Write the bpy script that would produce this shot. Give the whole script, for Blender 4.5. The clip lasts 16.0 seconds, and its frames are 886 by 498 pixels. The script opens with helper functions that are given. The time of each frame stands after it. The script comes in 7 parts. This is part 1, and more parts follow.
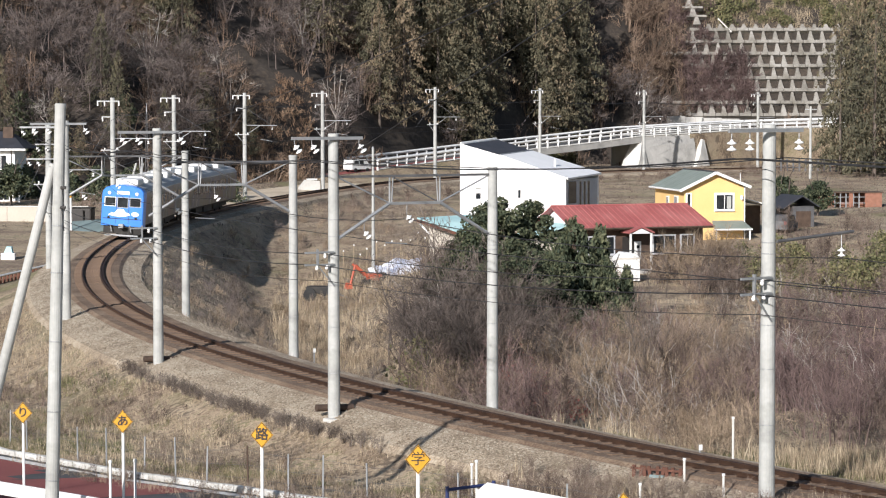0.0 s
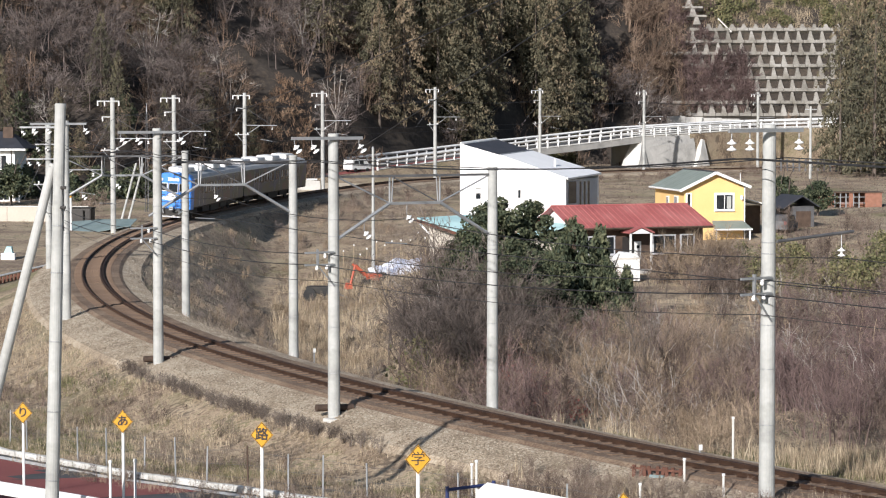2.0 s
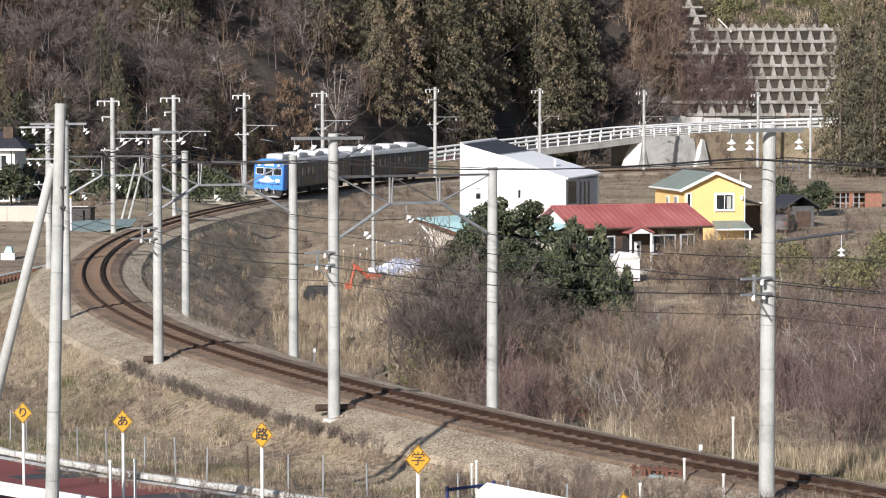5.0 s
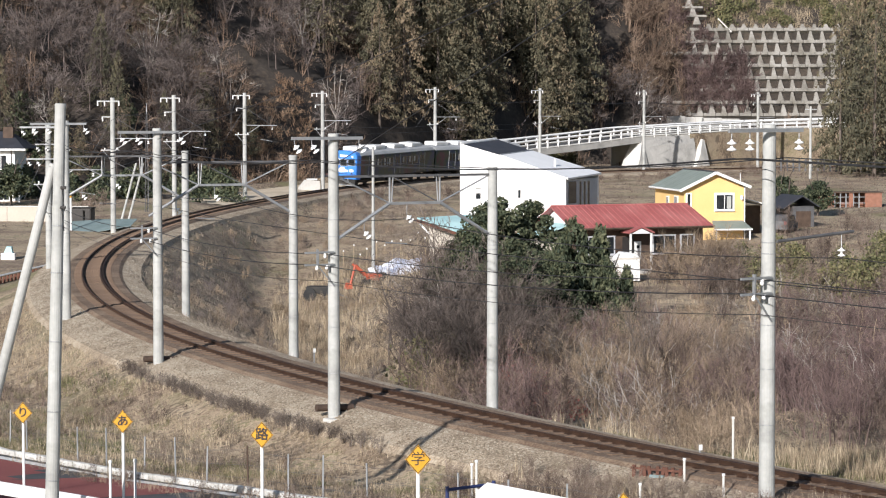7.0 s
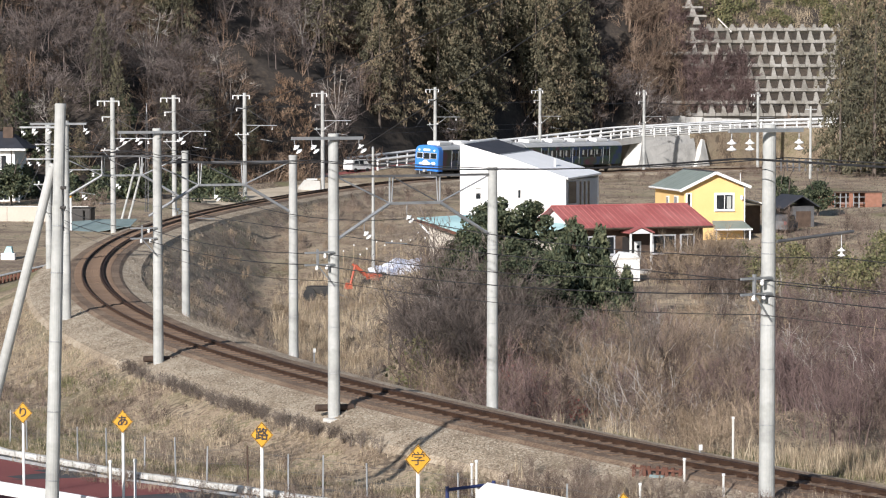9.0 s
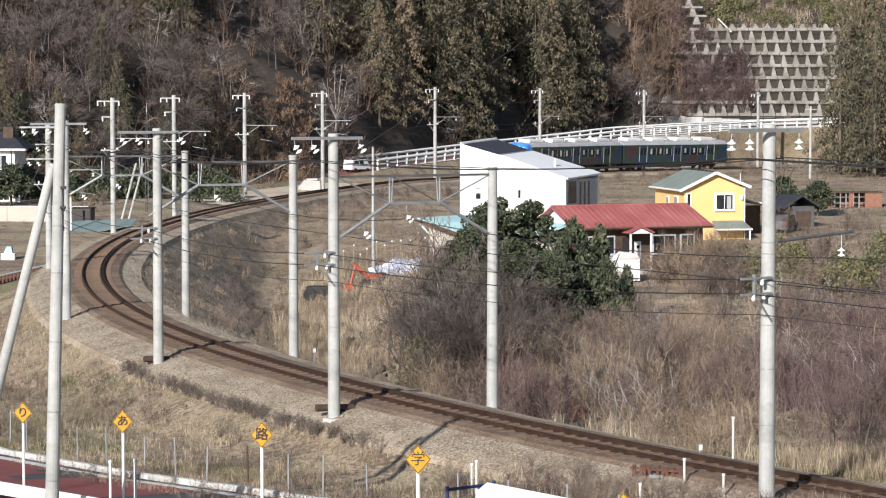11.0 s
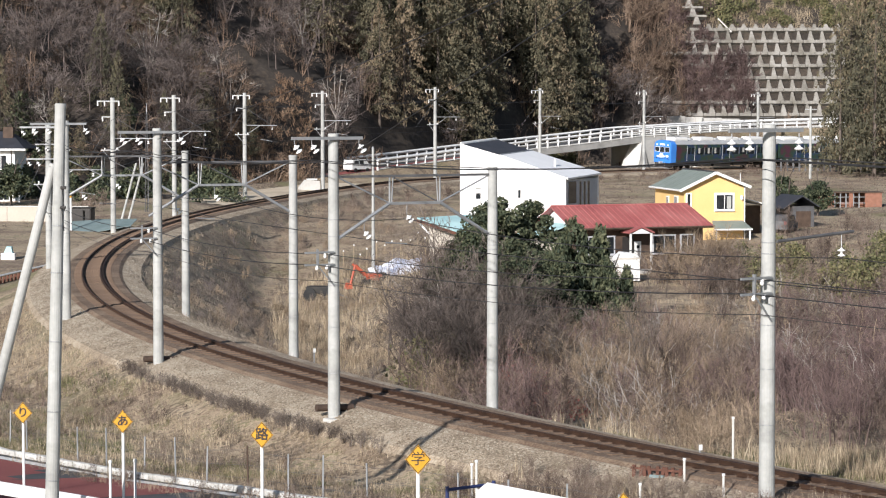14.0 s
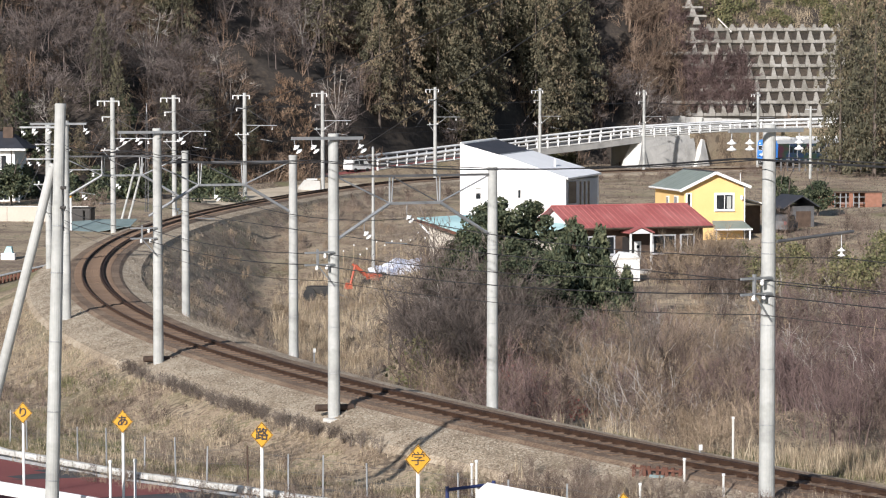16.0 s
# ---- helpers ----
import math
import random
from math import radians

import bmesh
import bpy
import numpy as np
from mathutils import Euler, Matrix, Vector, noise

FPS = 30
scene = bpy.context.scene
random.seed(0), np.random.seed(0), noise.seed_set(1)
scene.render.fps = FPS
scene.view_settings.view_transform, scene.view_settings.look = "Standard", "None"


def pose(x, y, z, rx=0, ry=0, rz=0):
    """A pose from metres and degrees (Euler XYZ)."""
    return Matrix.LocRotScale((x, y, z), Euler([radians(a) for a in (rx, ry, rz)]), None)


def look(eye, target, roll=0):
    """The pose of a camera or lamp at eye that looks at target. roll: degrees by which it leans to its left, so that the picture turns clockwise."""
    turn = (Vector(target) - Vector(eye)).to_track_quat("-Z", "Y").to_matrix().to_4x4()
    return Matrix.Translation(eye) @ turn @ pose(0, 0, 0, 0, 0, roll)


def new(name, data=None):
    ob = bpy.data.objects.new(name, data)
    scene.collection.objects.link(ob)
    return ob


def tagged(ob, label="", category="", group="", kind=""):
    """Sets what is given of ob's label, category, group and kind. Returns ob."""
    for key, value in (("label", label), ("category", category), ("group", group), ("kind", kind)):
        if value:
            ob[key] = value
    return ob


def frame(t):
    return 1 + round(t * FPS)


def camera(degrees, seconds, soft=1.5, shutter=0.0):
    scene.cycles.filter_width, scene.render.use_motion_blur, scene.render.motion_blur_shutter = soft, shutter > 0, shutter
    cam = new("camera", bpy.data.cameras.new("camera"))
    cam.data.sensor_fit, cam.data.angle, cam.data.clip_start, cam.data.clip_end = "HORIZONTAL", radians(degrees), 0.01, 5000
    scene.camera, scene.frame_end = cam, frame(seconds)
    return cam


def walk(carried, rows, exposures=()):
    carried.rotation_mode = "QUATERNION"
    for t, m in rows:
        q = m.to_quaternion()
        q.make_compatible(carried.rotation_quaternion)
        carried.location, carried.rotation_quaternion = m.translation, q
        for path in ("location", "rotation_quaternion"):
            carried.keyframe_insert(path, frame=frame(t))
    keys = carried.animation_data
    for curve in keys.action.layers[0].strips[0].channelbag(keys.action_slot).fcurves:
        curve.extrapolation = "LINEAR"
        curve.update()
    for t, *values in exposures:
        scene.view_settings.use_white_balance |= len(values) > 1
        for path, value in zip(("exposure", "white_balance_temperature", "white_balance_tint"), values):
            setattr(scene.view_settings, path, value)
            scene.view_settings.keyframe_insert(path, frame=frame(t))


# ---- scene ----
# ---------------- camera: stands still on a terrace above the line ----------------
cam = camera(20.66, 16.0, soft=1.15)
view = pose(0, 0, 10, 86.62, 0, 0)
walk(cam, [(0, view), (16, view)], [(0, 0.37, 6280, 10), (16, 0.37, 6280, 10)])

# ---------------- daylight ----------------
SUN_EL, SUN_AZ = radians(23.5), radians(-156)      # sun behind the camera, to its left
world = bpy.data.worlds.new("world")
scene.world = world
world.use_nodes = True
sky = world.node_tree.nodes.new("ShaderNodeTexSky")
sky.sky_type, sky.sun_disc = "NISHITA", False
sky.sun_elevation, sky.sun_rotation = SUN_EL, SUN_AZ
sky.air_density, sky.dust_density = 1.0, 0.6
bgn = world.node_tree.nodes["Background"]
bgn.inputs["Strength"].default_value = 0.068
world.node_tree.links.new(sky.outputs[0], bgn.inputs["Color"])
sun = new("sun", bpy.data.lights.new("sun", "SUN"))
sun.data.energy, sun.data.angle, sun.data.color = 5.0, radians(0.53), (1.0, 0.935, 0.875)
to_sun = Vector((math.sin(SUN_AZ) * math.cos(SUN_EL), math.cos(SUN_AZ) * math.cos(SUN_EL), math.sin(SUN_EL)))
sun.matrix_basis = look((0, 0, 60), Vector((0, 0, 60)) - to_sun)


# ---------------- materials ----------------
def material(name, colours, scale=2.0, rough=0.8, metal=0.0, bump=0.15, fine=18.0, spread=0.35, per_object=0.0, islands=0.0, grow=0.0):
    """A surface whose colour wanders between the given colours at two scales, with relief."""
    m = bpy.data.materials.new(name)
    m.use_nodes = True
    nt = m.node_tree
    b = nt.nodes["Principled BSDF"]
    b.inputs["Roughness"].default_value, b.inputs["Metallic"].default_value = rough, metal
    tc = nt.nodes.new("ShaderNodeTexCoord")
    big = nt.nodes.new("ShaderNodeTexNoise")
    big.inputs["Scale"].default_value, big.inputs["Detail"].default_value = scale, 5
    small = nt.nodes.new("ShaderNodeTexNoise")
    small.inputs["Scale"].default_value, small.inputs["Detail"].default_value = fine, 4
    for n in (big, small):
        nt.links.new(tc.outputs["Object"], n.inputs["Vector"])
    mix = nt.nodes.new("ShaderNodeMath")
    mix.operation = "MULTIPLY_ADD"
    nt.links.new(small.outputs["Fac"], mix.inputs[0])
    mix.inputs[1].default_value = spread
    add = nt.nodes.new("ShaderNodeMath")
    add.operation = "MULTIPLY_ADD"
    nt.links.new(big.outputs["Fac"], add.inputs[0])
    add.inputs[1].default_value, add.inputs[2].default_value = 1.0, -spread / 2
    nt.links.new(add.outputs[0], mix.inputs[2])
    fac = mix.outputs[0]
    for amount, kind, socket in ((per_object, "ShaderNodeObjectInfo", "Random"), (islands, "ShaderNodeNewGeometry", "Random Per Island")):
        if amount:
            info = nt.nodes.new(kind)
            off = nt.nodes.new("ShaderNodeMath")
            off.operation = "MULTIPLY_ADD"
            nt.links.new(info.outputs[socket], off.inputs[0])
            off.inputs[1].default_value, off.inputs[2].default_value = amount, -amount / 2
            tot = nt.nodes.new("ShaderNodeMath")
            nt.links.new(off.outputs[0], tot.inputs[0])
            nt.links.new(fac, tot.inputs[1])
            fac = tot.outputs[0]
    ramp = nt.nodes.new("ShaderNodeValToRGB")
    el = ramp.color_ramp.elements
    while len(el) < len(colours):
        el.new(0.5)
    for k, c in enumerate(colours):
        el[k].position = 0.3 + 0.4 * k / max(1, len(colours) - 1)
        el[k].color = (*c, 1)
    nt.links.new(fac, ramp.inputs["Fac"])
    nt.links.new(ramp.outputs["Color"], b.inputs["Base Color"])
    if bump:
        bp = nt.nodes.new("ShaderNodeBump")
        bp.inputs["Strength"].default_value, bp.inputs["Distance"].default_value = bump, 0.05
        nt.links.new(small.outputs["Fac"], bp.inputs["Height"])
        nt.links.new(bp.outputs["Normal"], b.inputs["Normal"])
    return m


M = {
    "ground": material("dry_grass_ground", [(0.13, 0.098, 0.068), (0.25, 0.19, 0.13), (0.35, 0.27, 0.185), (0.42, 0.34, 0.24), (0.22, 0.19, 0.105)], 0.35, 0.95, bump=0.8, fine=5.0, spread=1.3),
    # litter colours halved, so the woods' shade is partly in the colour
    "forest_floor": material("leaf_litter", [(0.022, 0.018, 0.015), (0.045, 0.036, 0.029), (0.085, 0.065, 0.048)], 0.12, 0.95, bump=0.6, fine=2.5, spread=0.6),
    "ballast": material("rusty_ballast", [(0.13, 0.085, 0.057), (0.20, 0.138, 0.092), (0.27, 0.20, 0.138)], 0.7, 0.95, bump=1.0, fine=14, spread=1.5),
    "gravel": material("grey_tan_gravel", [(0.25, 0.195, 0.135), (0.37, 0.30, 0.218), (0.46, 0.39, 0.30)], 0.5, 0.95, bump=1.0, fine=11, spread=1.7),
    "stone": material("ballast_stones", [(0.21, 0.165, 0.115), (0.36, 0.295, 0.215), (0.52, 0.455, 0.36)], 1.0, 0.95, bump=0, fine=6, spread=0.6, islands=0.6),
    "rust": material("flaking_rust", [(0.085, 0.038, 0.026), (0.15, 0.062, 0.04)], 4, 0.9, fine=22),
    "kerb_white": material("whitewashed_kerb", [(0.50, 0.49, 0.46), (0.72, 0.71, 0.68)], 2.2, 0.85, bump=0.2, fine=9, spread=0.7, per_object=0.3),
    "rail": material("rusted_rail_steel", [(0.045, 0.026, 0.018), (0.09, 0.05, 0.032)], 3, 0.6, 0.5, fine=30),
    "sleeper": material("weathered_sleeper", [(0.125, 0.082, 0.055), (0.195, 0.13, 0.088)], 4, 0.9, fine=30, per_object=0.25),
    "concrete_pole": material("spun_concrete", [(0.29, 0.295, 0.285), (0.39, 0.395, 0.38), (0.47, 0.475, 0.46)], 0.9, 0.75, bump=0.1, fine=9, spread=0.3),
    "concrete": material("weathered_concrete", [(0.30, 0.295, 0.28), (0.42, 0.41, 0.39), (0.50, 0.49, 0.465)], 0.4, 0.85, bump=0.2, fine=4, spread=0.35),
    "old_concrete": material("stained_old_concrete", [(0.155, 0.145, 0.125), (0.245, 0.23, 0.205), (0.33, 0.315, 0.29)], 0.35, 0.9, bump=0.3, fine=3, spread=0.5),
    "concrete_light": material("pale_concrete", [(0.50, 0.49, 0.46), (0.62, 0.61, 0.58)], 0.6, 0.85, bump=0.2, fine=5),
    "steel": material("galvanised_steel", [(0.30, 0.31, 0.32), (0.42, 0.43, 0.44)], 2, 0.5, 0.55, fine=14),
    "steel_dark": material("dull_grey_steel", [(0.10, 0.10, 0.105), (0.16, 0.16, 0.165)], 2, 0.6, 0.4, fine=14),
    "wire": material("black_cable", [(0.02, 0.02, 0.022), (0.04, 0.04, 0.042)], 3, 0.6, 0.2, bump=0),
    "porcelain": material("white_porcelain", [(0.80, 0.80, 0.79), (0.86, 0.86, 0.85)], 3, 0.2, bump=0),
    "white_paint": material("white_paint", [(0.74, 0.74, 0.73), (0.82, 0.82, 0.81)], 1.2, 0.5, bump=0.04),
    "white_stucco": material("white_stucco", [(0.80, 0.80, 0.795), (0.86, 0.86, 0.855)], 0.5, 0.9, bump=0.1, fine=12),
    "yellow_stucco": material("yellow_stucco", [(0.76, 0.49, 0.20), (0.82, 0.55, 0.24)], 0.6, 0.9, bump=0.15, fine=10),
    "cream_wall": material("cream_wall", [(0.46, 0.42, 0.36), (0.56, 0.51, 0.44)], 0.5, 0.9, fine=7),
    "red_roof": material("faded_red_metal_roof", [(0.27, 0.075, 0.075), (0.34, 0.105, 0.10), (0.40, 0.15, 0.14)], 0.5, 0.6, bump=0.08, fine=7, per_object=0.25),
    "green_roof": material("grey_green_roof", [(0.17, 0.205, 0.185), (0.22, 0.255, 0.235)], 0.8, 0.7, fine=9),
    "teal_roof": material("pale_turquoise_roof", [(0.38, 0.60, 0.62), (0.48, 0.68, 0.69)], 0.6, 0.6, fine=8),
    "dark_roof": material("dark_slate_roof", [(0.030, 0.032, 0.040), (0.048, 0.05, 0.06)], 1.0, 0.6, fine=12),
    "brick": material("red_brown_brick", [(0.22, 0.105, 0.07), (0.30, 0.145, 0.10)], 2.5, 0.9, fine=14, per_object=0.3),
    "dark_wood": material("dark_brown_timber", [(0.055, 0.035, 0.025), (0.10, 0.065, 0.045)], 2, 0.8, fine=20),
    # grey window frames; on the white house's end wall the grey includes shade
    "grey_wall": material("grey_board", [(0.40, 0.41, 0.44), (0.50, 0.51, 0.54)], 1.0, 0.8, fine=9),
    "glass": material("dark_window_glass", [(0.012, 0.015, 0.018), (0.03, 0.034, 0.038)], 2, 0.06, bump=0),
    "asphalt": material("asphalt", [(0.045, 0.046, 0.05), (0.075, 0.076, 0.08)], 0.5, 0.9, bump=0.3, fine=25),
    "red_asphalt": material("red_brown_road_coating", [(0.20, 0.052, 0.048), (0.26, 0.075, 0.066)], 0.5, 0.9, bump=0.3, fine=25),
    "road_white": material("worn_road_paint", [(0.60, 0.60, 0.58), (0.80, 0.80, 0.78)], 2.5, 0.8, fine=20),
    "sign_yellow": material("sign_yellow", [(0.53, 0.27, 0.012), (0.60, 0.31, 0.018)], 3, 0.5, bump=0),
    "black_paint": material("black_paint", [(0.02, 0.018, 0.016), (0.035, 0.03, 0.028)], 3, 0.6, bump=0),
    "navy": material("navy_paint", [(0.02, 0.03, 0.10), (0.03, 0.042, 0.13)], 2, 0.5, bump=0),
    "train_blue": material("bright_blue_enamel", [(0.045, 0.21, 0.68), (0.06, 0.25, 0.74)], 1.2, 0.35, bump=0.02),
    "train_side": material("dark_printed_carbody", [(0.075, 0.022, 0.036), (0.028, 0.028, 0.04), (0.032, 0.062, 0.032), (0.022, 0.038, 0.11), (0.03, 0.06, 0.035), (0.075, 0.028, 0.05)], 0.33, 0.28, bump=0.02, fine=2.2, spread=0.22),
    # the yellow house's curtain; on the train it paints light in the panes
    "curtain": material("pale_window_blind", [(0.30, 0.31, 0.30), (0.48, 0.48, 0.46)], 2.0, 0.4, bump=0, per_object=0.6),
    "train_roof": material("light_grey_car_roof", [(0.34, 0.35, 0.36), (0.44, 0.45, 0.46)], 0.6, 0.7, fine=6),
    "underframe": material("sooty_underframe", [(0.018, 0.017, 0.016), (0.04, 0.036, 0.032)], 2, 0.8, fine=10),
    "lamp_glass": material("headlamp_glass", [(0.70, 0.70, 0.66), (0.80, 0.80, 0.76)], 3, 0.15, bump=0),
    "orange_paint": material("orange_machine_paint", [(0.38, 0.082, 0.045), (0.47, 0.11, 0.06)], 2, 0.5),
    "rubber": material("black_rubber", [(0.015, 0.015, 0.015), (0.03, 0.03, 0.03)], 4, 0.85),
    "blue_sheet": material("pale_blue_tarpaulin", [(0.26, 0.30, 0.42), (0.52, 0.55, 0.64), (0.62, 0.63, 0.70)], 1.3, 0.6, bump=0.8, fine=4),
    "green_net": material("teal_green_sheet", [(0.15, 0.205, 0.205), (0.22, 0.285, 0.285)], 1.0, 0.8, bump=0.5, fine=5),
    "bark": material("grey_brown_bark", [(0.085, 0.066, 0.054), (0.135, 0.108, 0.09), (0.19, 0.16, 0.14)], 0.5, 0.95, bump=0.3, fine=12, islands=0.35),
    "pale_bark": material("pale_bark", [(0.26, 0.235, 0.21), (0.38, 0.35, 0.32)], 1.2, 0.9, bump=0.3, fine=12),
    "grey_twig": material("grey_brown_twigs", [(0.054, 0.043, 0.039), (0.115, 0.093, 0.085), (0.205, 0.168, 0.154)], 0.16, 0.95, bump=0, fine=0.5, spread=0.6, islands=0.3),
    "twig": material("red_brown_twigs", [(0.060, 0.042, 0.034), (0.135, 0.098, 0.079), (0.24, 0.185, 0.15)], 0.30, 0.95, bump=0, fine=0.9, spread=0.7, islands=0.3),
    "cedar": material("dark_cedar_foliage", [(0.064, 0.062, 0.040), (0.125, 0.112, 0.068), (0.225, 0.170, 0.112)], 0.22, 0.9, bump=0, fine=0.9, spread=0.35, per_object=0.35, islands=0.14),
    "evergreen": material("dark_green_leaves", [(0.026, 0.038, 0.020), (0.055, 0.070, 0.036), (0.115, 0.122, 0.066)], 0.5, 0.8, bump=0, fine=3, spread=0.4, islands=0.5),
    "green_bush": material("fresh_green_leaves", [(0.075, 0.080, 0.035), (0.13, 0.128, 0.056), (0.20, 0.178, 0.088)], 0.4, 0.8, bump=0, fine=3, spread=0.4, islands=0.4),
    "straw": material("dry_straw", [(0.20, 0.152, 0.10), (0.34, 0.27, 0.185), (0.48, 0.40, 0.285)], 0.15, 0.95, bump=0, fine=0.8, spread=0.4, islands=0.45),
    "warm_twig": material("warm_brown_twigs", [(0.085, 0.056, 0.040), (0.17, 0.118, 0.085), (0.28, 0.205, 0.15)], 0.16, 0.95, bump=0, fine=0.6, spread=0.5, islands=0.3),
    "olive_twig": material("olive_grey_twigs", [(0.060, 0.058, 0.036), (0.125, 0.115, 0.07), (0.20, 0.175, 0.115)], 0.16, 0.95, bump=0, fine=0.6, spread=0.5, islands=0.3),
    "tan_twig": material("bleached_tan_twigs", [(0.15, 0.108, 0.072), (0.26, 0.195, 0.135), (0.40, 0.31, 0.22)], 0.25, 0.95, bump=0, fine=0.8, spread=0.6, islands=0.35),
    "dead_grass": material("dead_grey_brown_grass", [(0.095, 0.073, 0.055), (0.20, 0.162, 0.125), (0.33, 0.275, 0.215)], 0.22, 0.95, bump=0, fine=0.9, spread=0.7, islands=0.35),
    "dark_twig": material("dark_grey_twigs", [(0.040, 0.032, 0.028), (0.080, 0.064, 0.056), (0.15, 0.122, 0.108)], 0.3, 0.95, bump=0, fine=0.9, spread=0.6, islands=0.3),
    "bracken": material("dead_bracken", [(0.15, 0.092, 0.056), (0.27, 0.175, 0.11), (0.38, 0.27, 0.18)], 0.2, 0.95, bump=0, fine=0.9, spread=0.7, islands=0.35),
    "plum_twig": material("purplish_brown_twigs", [(0.060, 0.040, 0.038), (0.125, 0.084, 0.078), (0.20, 0.14, 0.13)], 0.25, 0.95, bump=0, fine=0.8, spread=0.6, islands=0.35),
    "dirt": material("pale_trodden_earth", [(0.44, 0.36, 0.26), (0.56, 0.47, 0.35), (0.64, 0.55, 0.43)], 0.25, 0.95, bump=0.5, fine=4, spread=0.5),
    "pale_metal": material("pale_metal_roofing", [(0.80, 0.81, 0.82), (0.86, 0.87, 0.88)], 0.6, 0.6, bump=0.03),
    "red_leaf": material("reddish_brown_leaves", [(0.14, 0.045, 0.035), (0.30, 0.10, 0.085)], 0.5, 0.9, bump=0, islands=0.4),
}


def patchy(m, patches):
    """Lays broad uneven patches of further colours over a material's own colour."""
    nt = m.node_tree
    b = nt.nodes["Principled BSDF"]
    src = b.inputs["Base Color"].links[0].from_socket
    tc = nt.nodes.new("ShaderNodeTexCoord")
    for k, (colour, scale, lo, hi, amount) in enumerate(patches):
        n = nt.nodes.new("ShaderNodeTexNoise")
        n.noise_dimensions = "4D"
        n.inputs["W"].default_value = 3.7 * k + 1.3
        n.inputs["Scale"].default_value, n.inputs["Detail"].default_value, n.inputs["Roughness"].default_value = scale, 9, 0.68
        nt.links.new(tc.outputs["Object"], n.inputs["Vector"])
        r = nt.nodes.new("ShaderNodeMapRange")
        r.inputs["From Min"].default_value, r.inputs["From Max"].default_value, r.inputs["To Max"].default_value = lo, hi, amount
        nt.links.new(n.outputs["Fac"], r.inputs["Value"])
        mx = nt.nodes.new("ShaderNodeMix")
        mx.data_type = "RGBA"
        mx.inputs[7].default_value = (*colour, 1)
        nt.links.new(r.outputs["Result"], mx.inputs[0])
        nt.links.new(src, mx.inputs[6])
        src = mx.outputs[2]
    nt.links.new(src, b.inputs["Base Color"])


patchy(M["ground"], [((0.15, 0.102, 0.074), 0.16, 0.48, 0.60, 0.7), ((0.40, 0.33, 0.235), 0.22, 0.52, 0.64, 0.7), ((0.095, 0.074, 0.058), 0.9, 0.55, 0.63, 0.7), ((0.15, 0.15, 0.06), 0.11, 0.55, 0.66, 0.7)])
patchy(M["gravel"], [((0.16, 0.115, 0.078), 0.35, 0.54, 0.66, 0.6)])
patchy(M["ballast"], [((0.10, 0.06, 0.038), 0.5, 0.52, 0.66, 0.7)])
patchy(M["concrete_pole"], [((0.24, 0.245, 0.225), 0.8, 0.52, 0.68, 0.6)])
patchy(M["old_concrete"], [((0.14, 0.125, 0.10), 0.5, 0.50, 0.66, 0.7)])


# ---------------- mesh tools ----------------
def mesh_object(name, verts, faces, mat, parent=None, label="", smooth=False):
    me = bpy.data.meshes.new(name)
    me.from_pydata([tuple(v) for v in verts], [], [tuple(f) for f in faces])
    me.materials.append(mat)
    if smooth:
        me.polygons.foreach_set("use_smooth", [True] * len(me.polygons))
    me.update()
    ob = new(name, me)
    if parent is not None:
        ob.parent = parent
    if label:
        ob["label"] = label
    return ob


def part(name, bm, mat, parent=None, label="", smooth=False):
    me = bpy.data.meshes.new(name)
    bmesh.ops.recalc_face_normals(bm, faces=bm.faces)
    bm.to_mesh(me)
    bm.free()
    me.materials.append(mat)
    if smooth:
        me.polygons.foreach_set("use_smooth", [True] * len(me.polygons))
    ob = new(name, me)
    if parent is not None:
        ob.parent = parent
    if label:
        ob["label"] = label
    return ob


def again(ob, m, parent=None):
    """Another object on the same mesh."""
    o = new(ob.name.split(".")[0], ob.data)
    o.parent = parent if parent is not None else ob.parent
    o.matrix_basis = m
    for k in ("label",):
        if k in ob:
            o[k] = ob[k]
    return o


def thing(name, m, label, category, group="", kind=""):
    e = new(name)
    e.empty_display_size = 0.2
    e.matrix_basis = m
    return tagged(e, label, category, group, kind)


def box(bm, x0, x1, y0, y1, z0, z1, bevel=0.0, m=None):
    vs = [bm.verts.new((x, y, z)) for z in (z0, z1) for y in (y0, y1) for x in (x0, x1)]
    fs = [bm.faces.new([vs[i] for i in q]) for q in ((0, 2, 3, 1), (4, 5, 7, 6), (0, 1, 5, 4), (2, 6, 7, 3), (0, 4, 6, 2), (1, 3, 7, 5))]
    if bevel:
        es = list({e for f in fs for e in f.edges})
        r = bmesh.ops.bevel(bm, geom=es, offset=bevel, segments=2, affect="EDGES", profile=0.5)
        vs = list({v for f in r["faces"] for v in f.verts} | {v for v in vs if v.is_valid})
    if m is not None:
        bmesh.ops.transform(bm, matrix=m, verts=[v for v in vs if v.is_valid])
    return bm


def a_box(x0, x1, y0, y1, z0, z1, bevel=0.0, m=None):
    return box(bmesh.new(), x0, x1, y0, y1, z0, z1, bevel, m)


def rod(bm, a, b, r0, r1=None, n=8, caps=True):
    r1 = r0 if r1 is None else r1
    a, b = Vector(a), Vector(b)
    q = (b - a).to_track_quat("Z", "Y")
    rings = []
    for p, r in ((a, r0), (b, r1)):
        rings.append([bm.verts.new(p + q @ Vector((r * math.cos(k * math.tau / n), r * math.sin(k * math.tau / n), 0))) for k in range(n)])
    for k in range(n):
        bm.faces.new((rings[0][k], rings[0][(k + 1) % n], rings[1][(k + 1) % n], rings[1][k]))
    if caps:
        bm.faces.new(rings[0][::-1]), bm.faces.new(rings[1])
    return bm


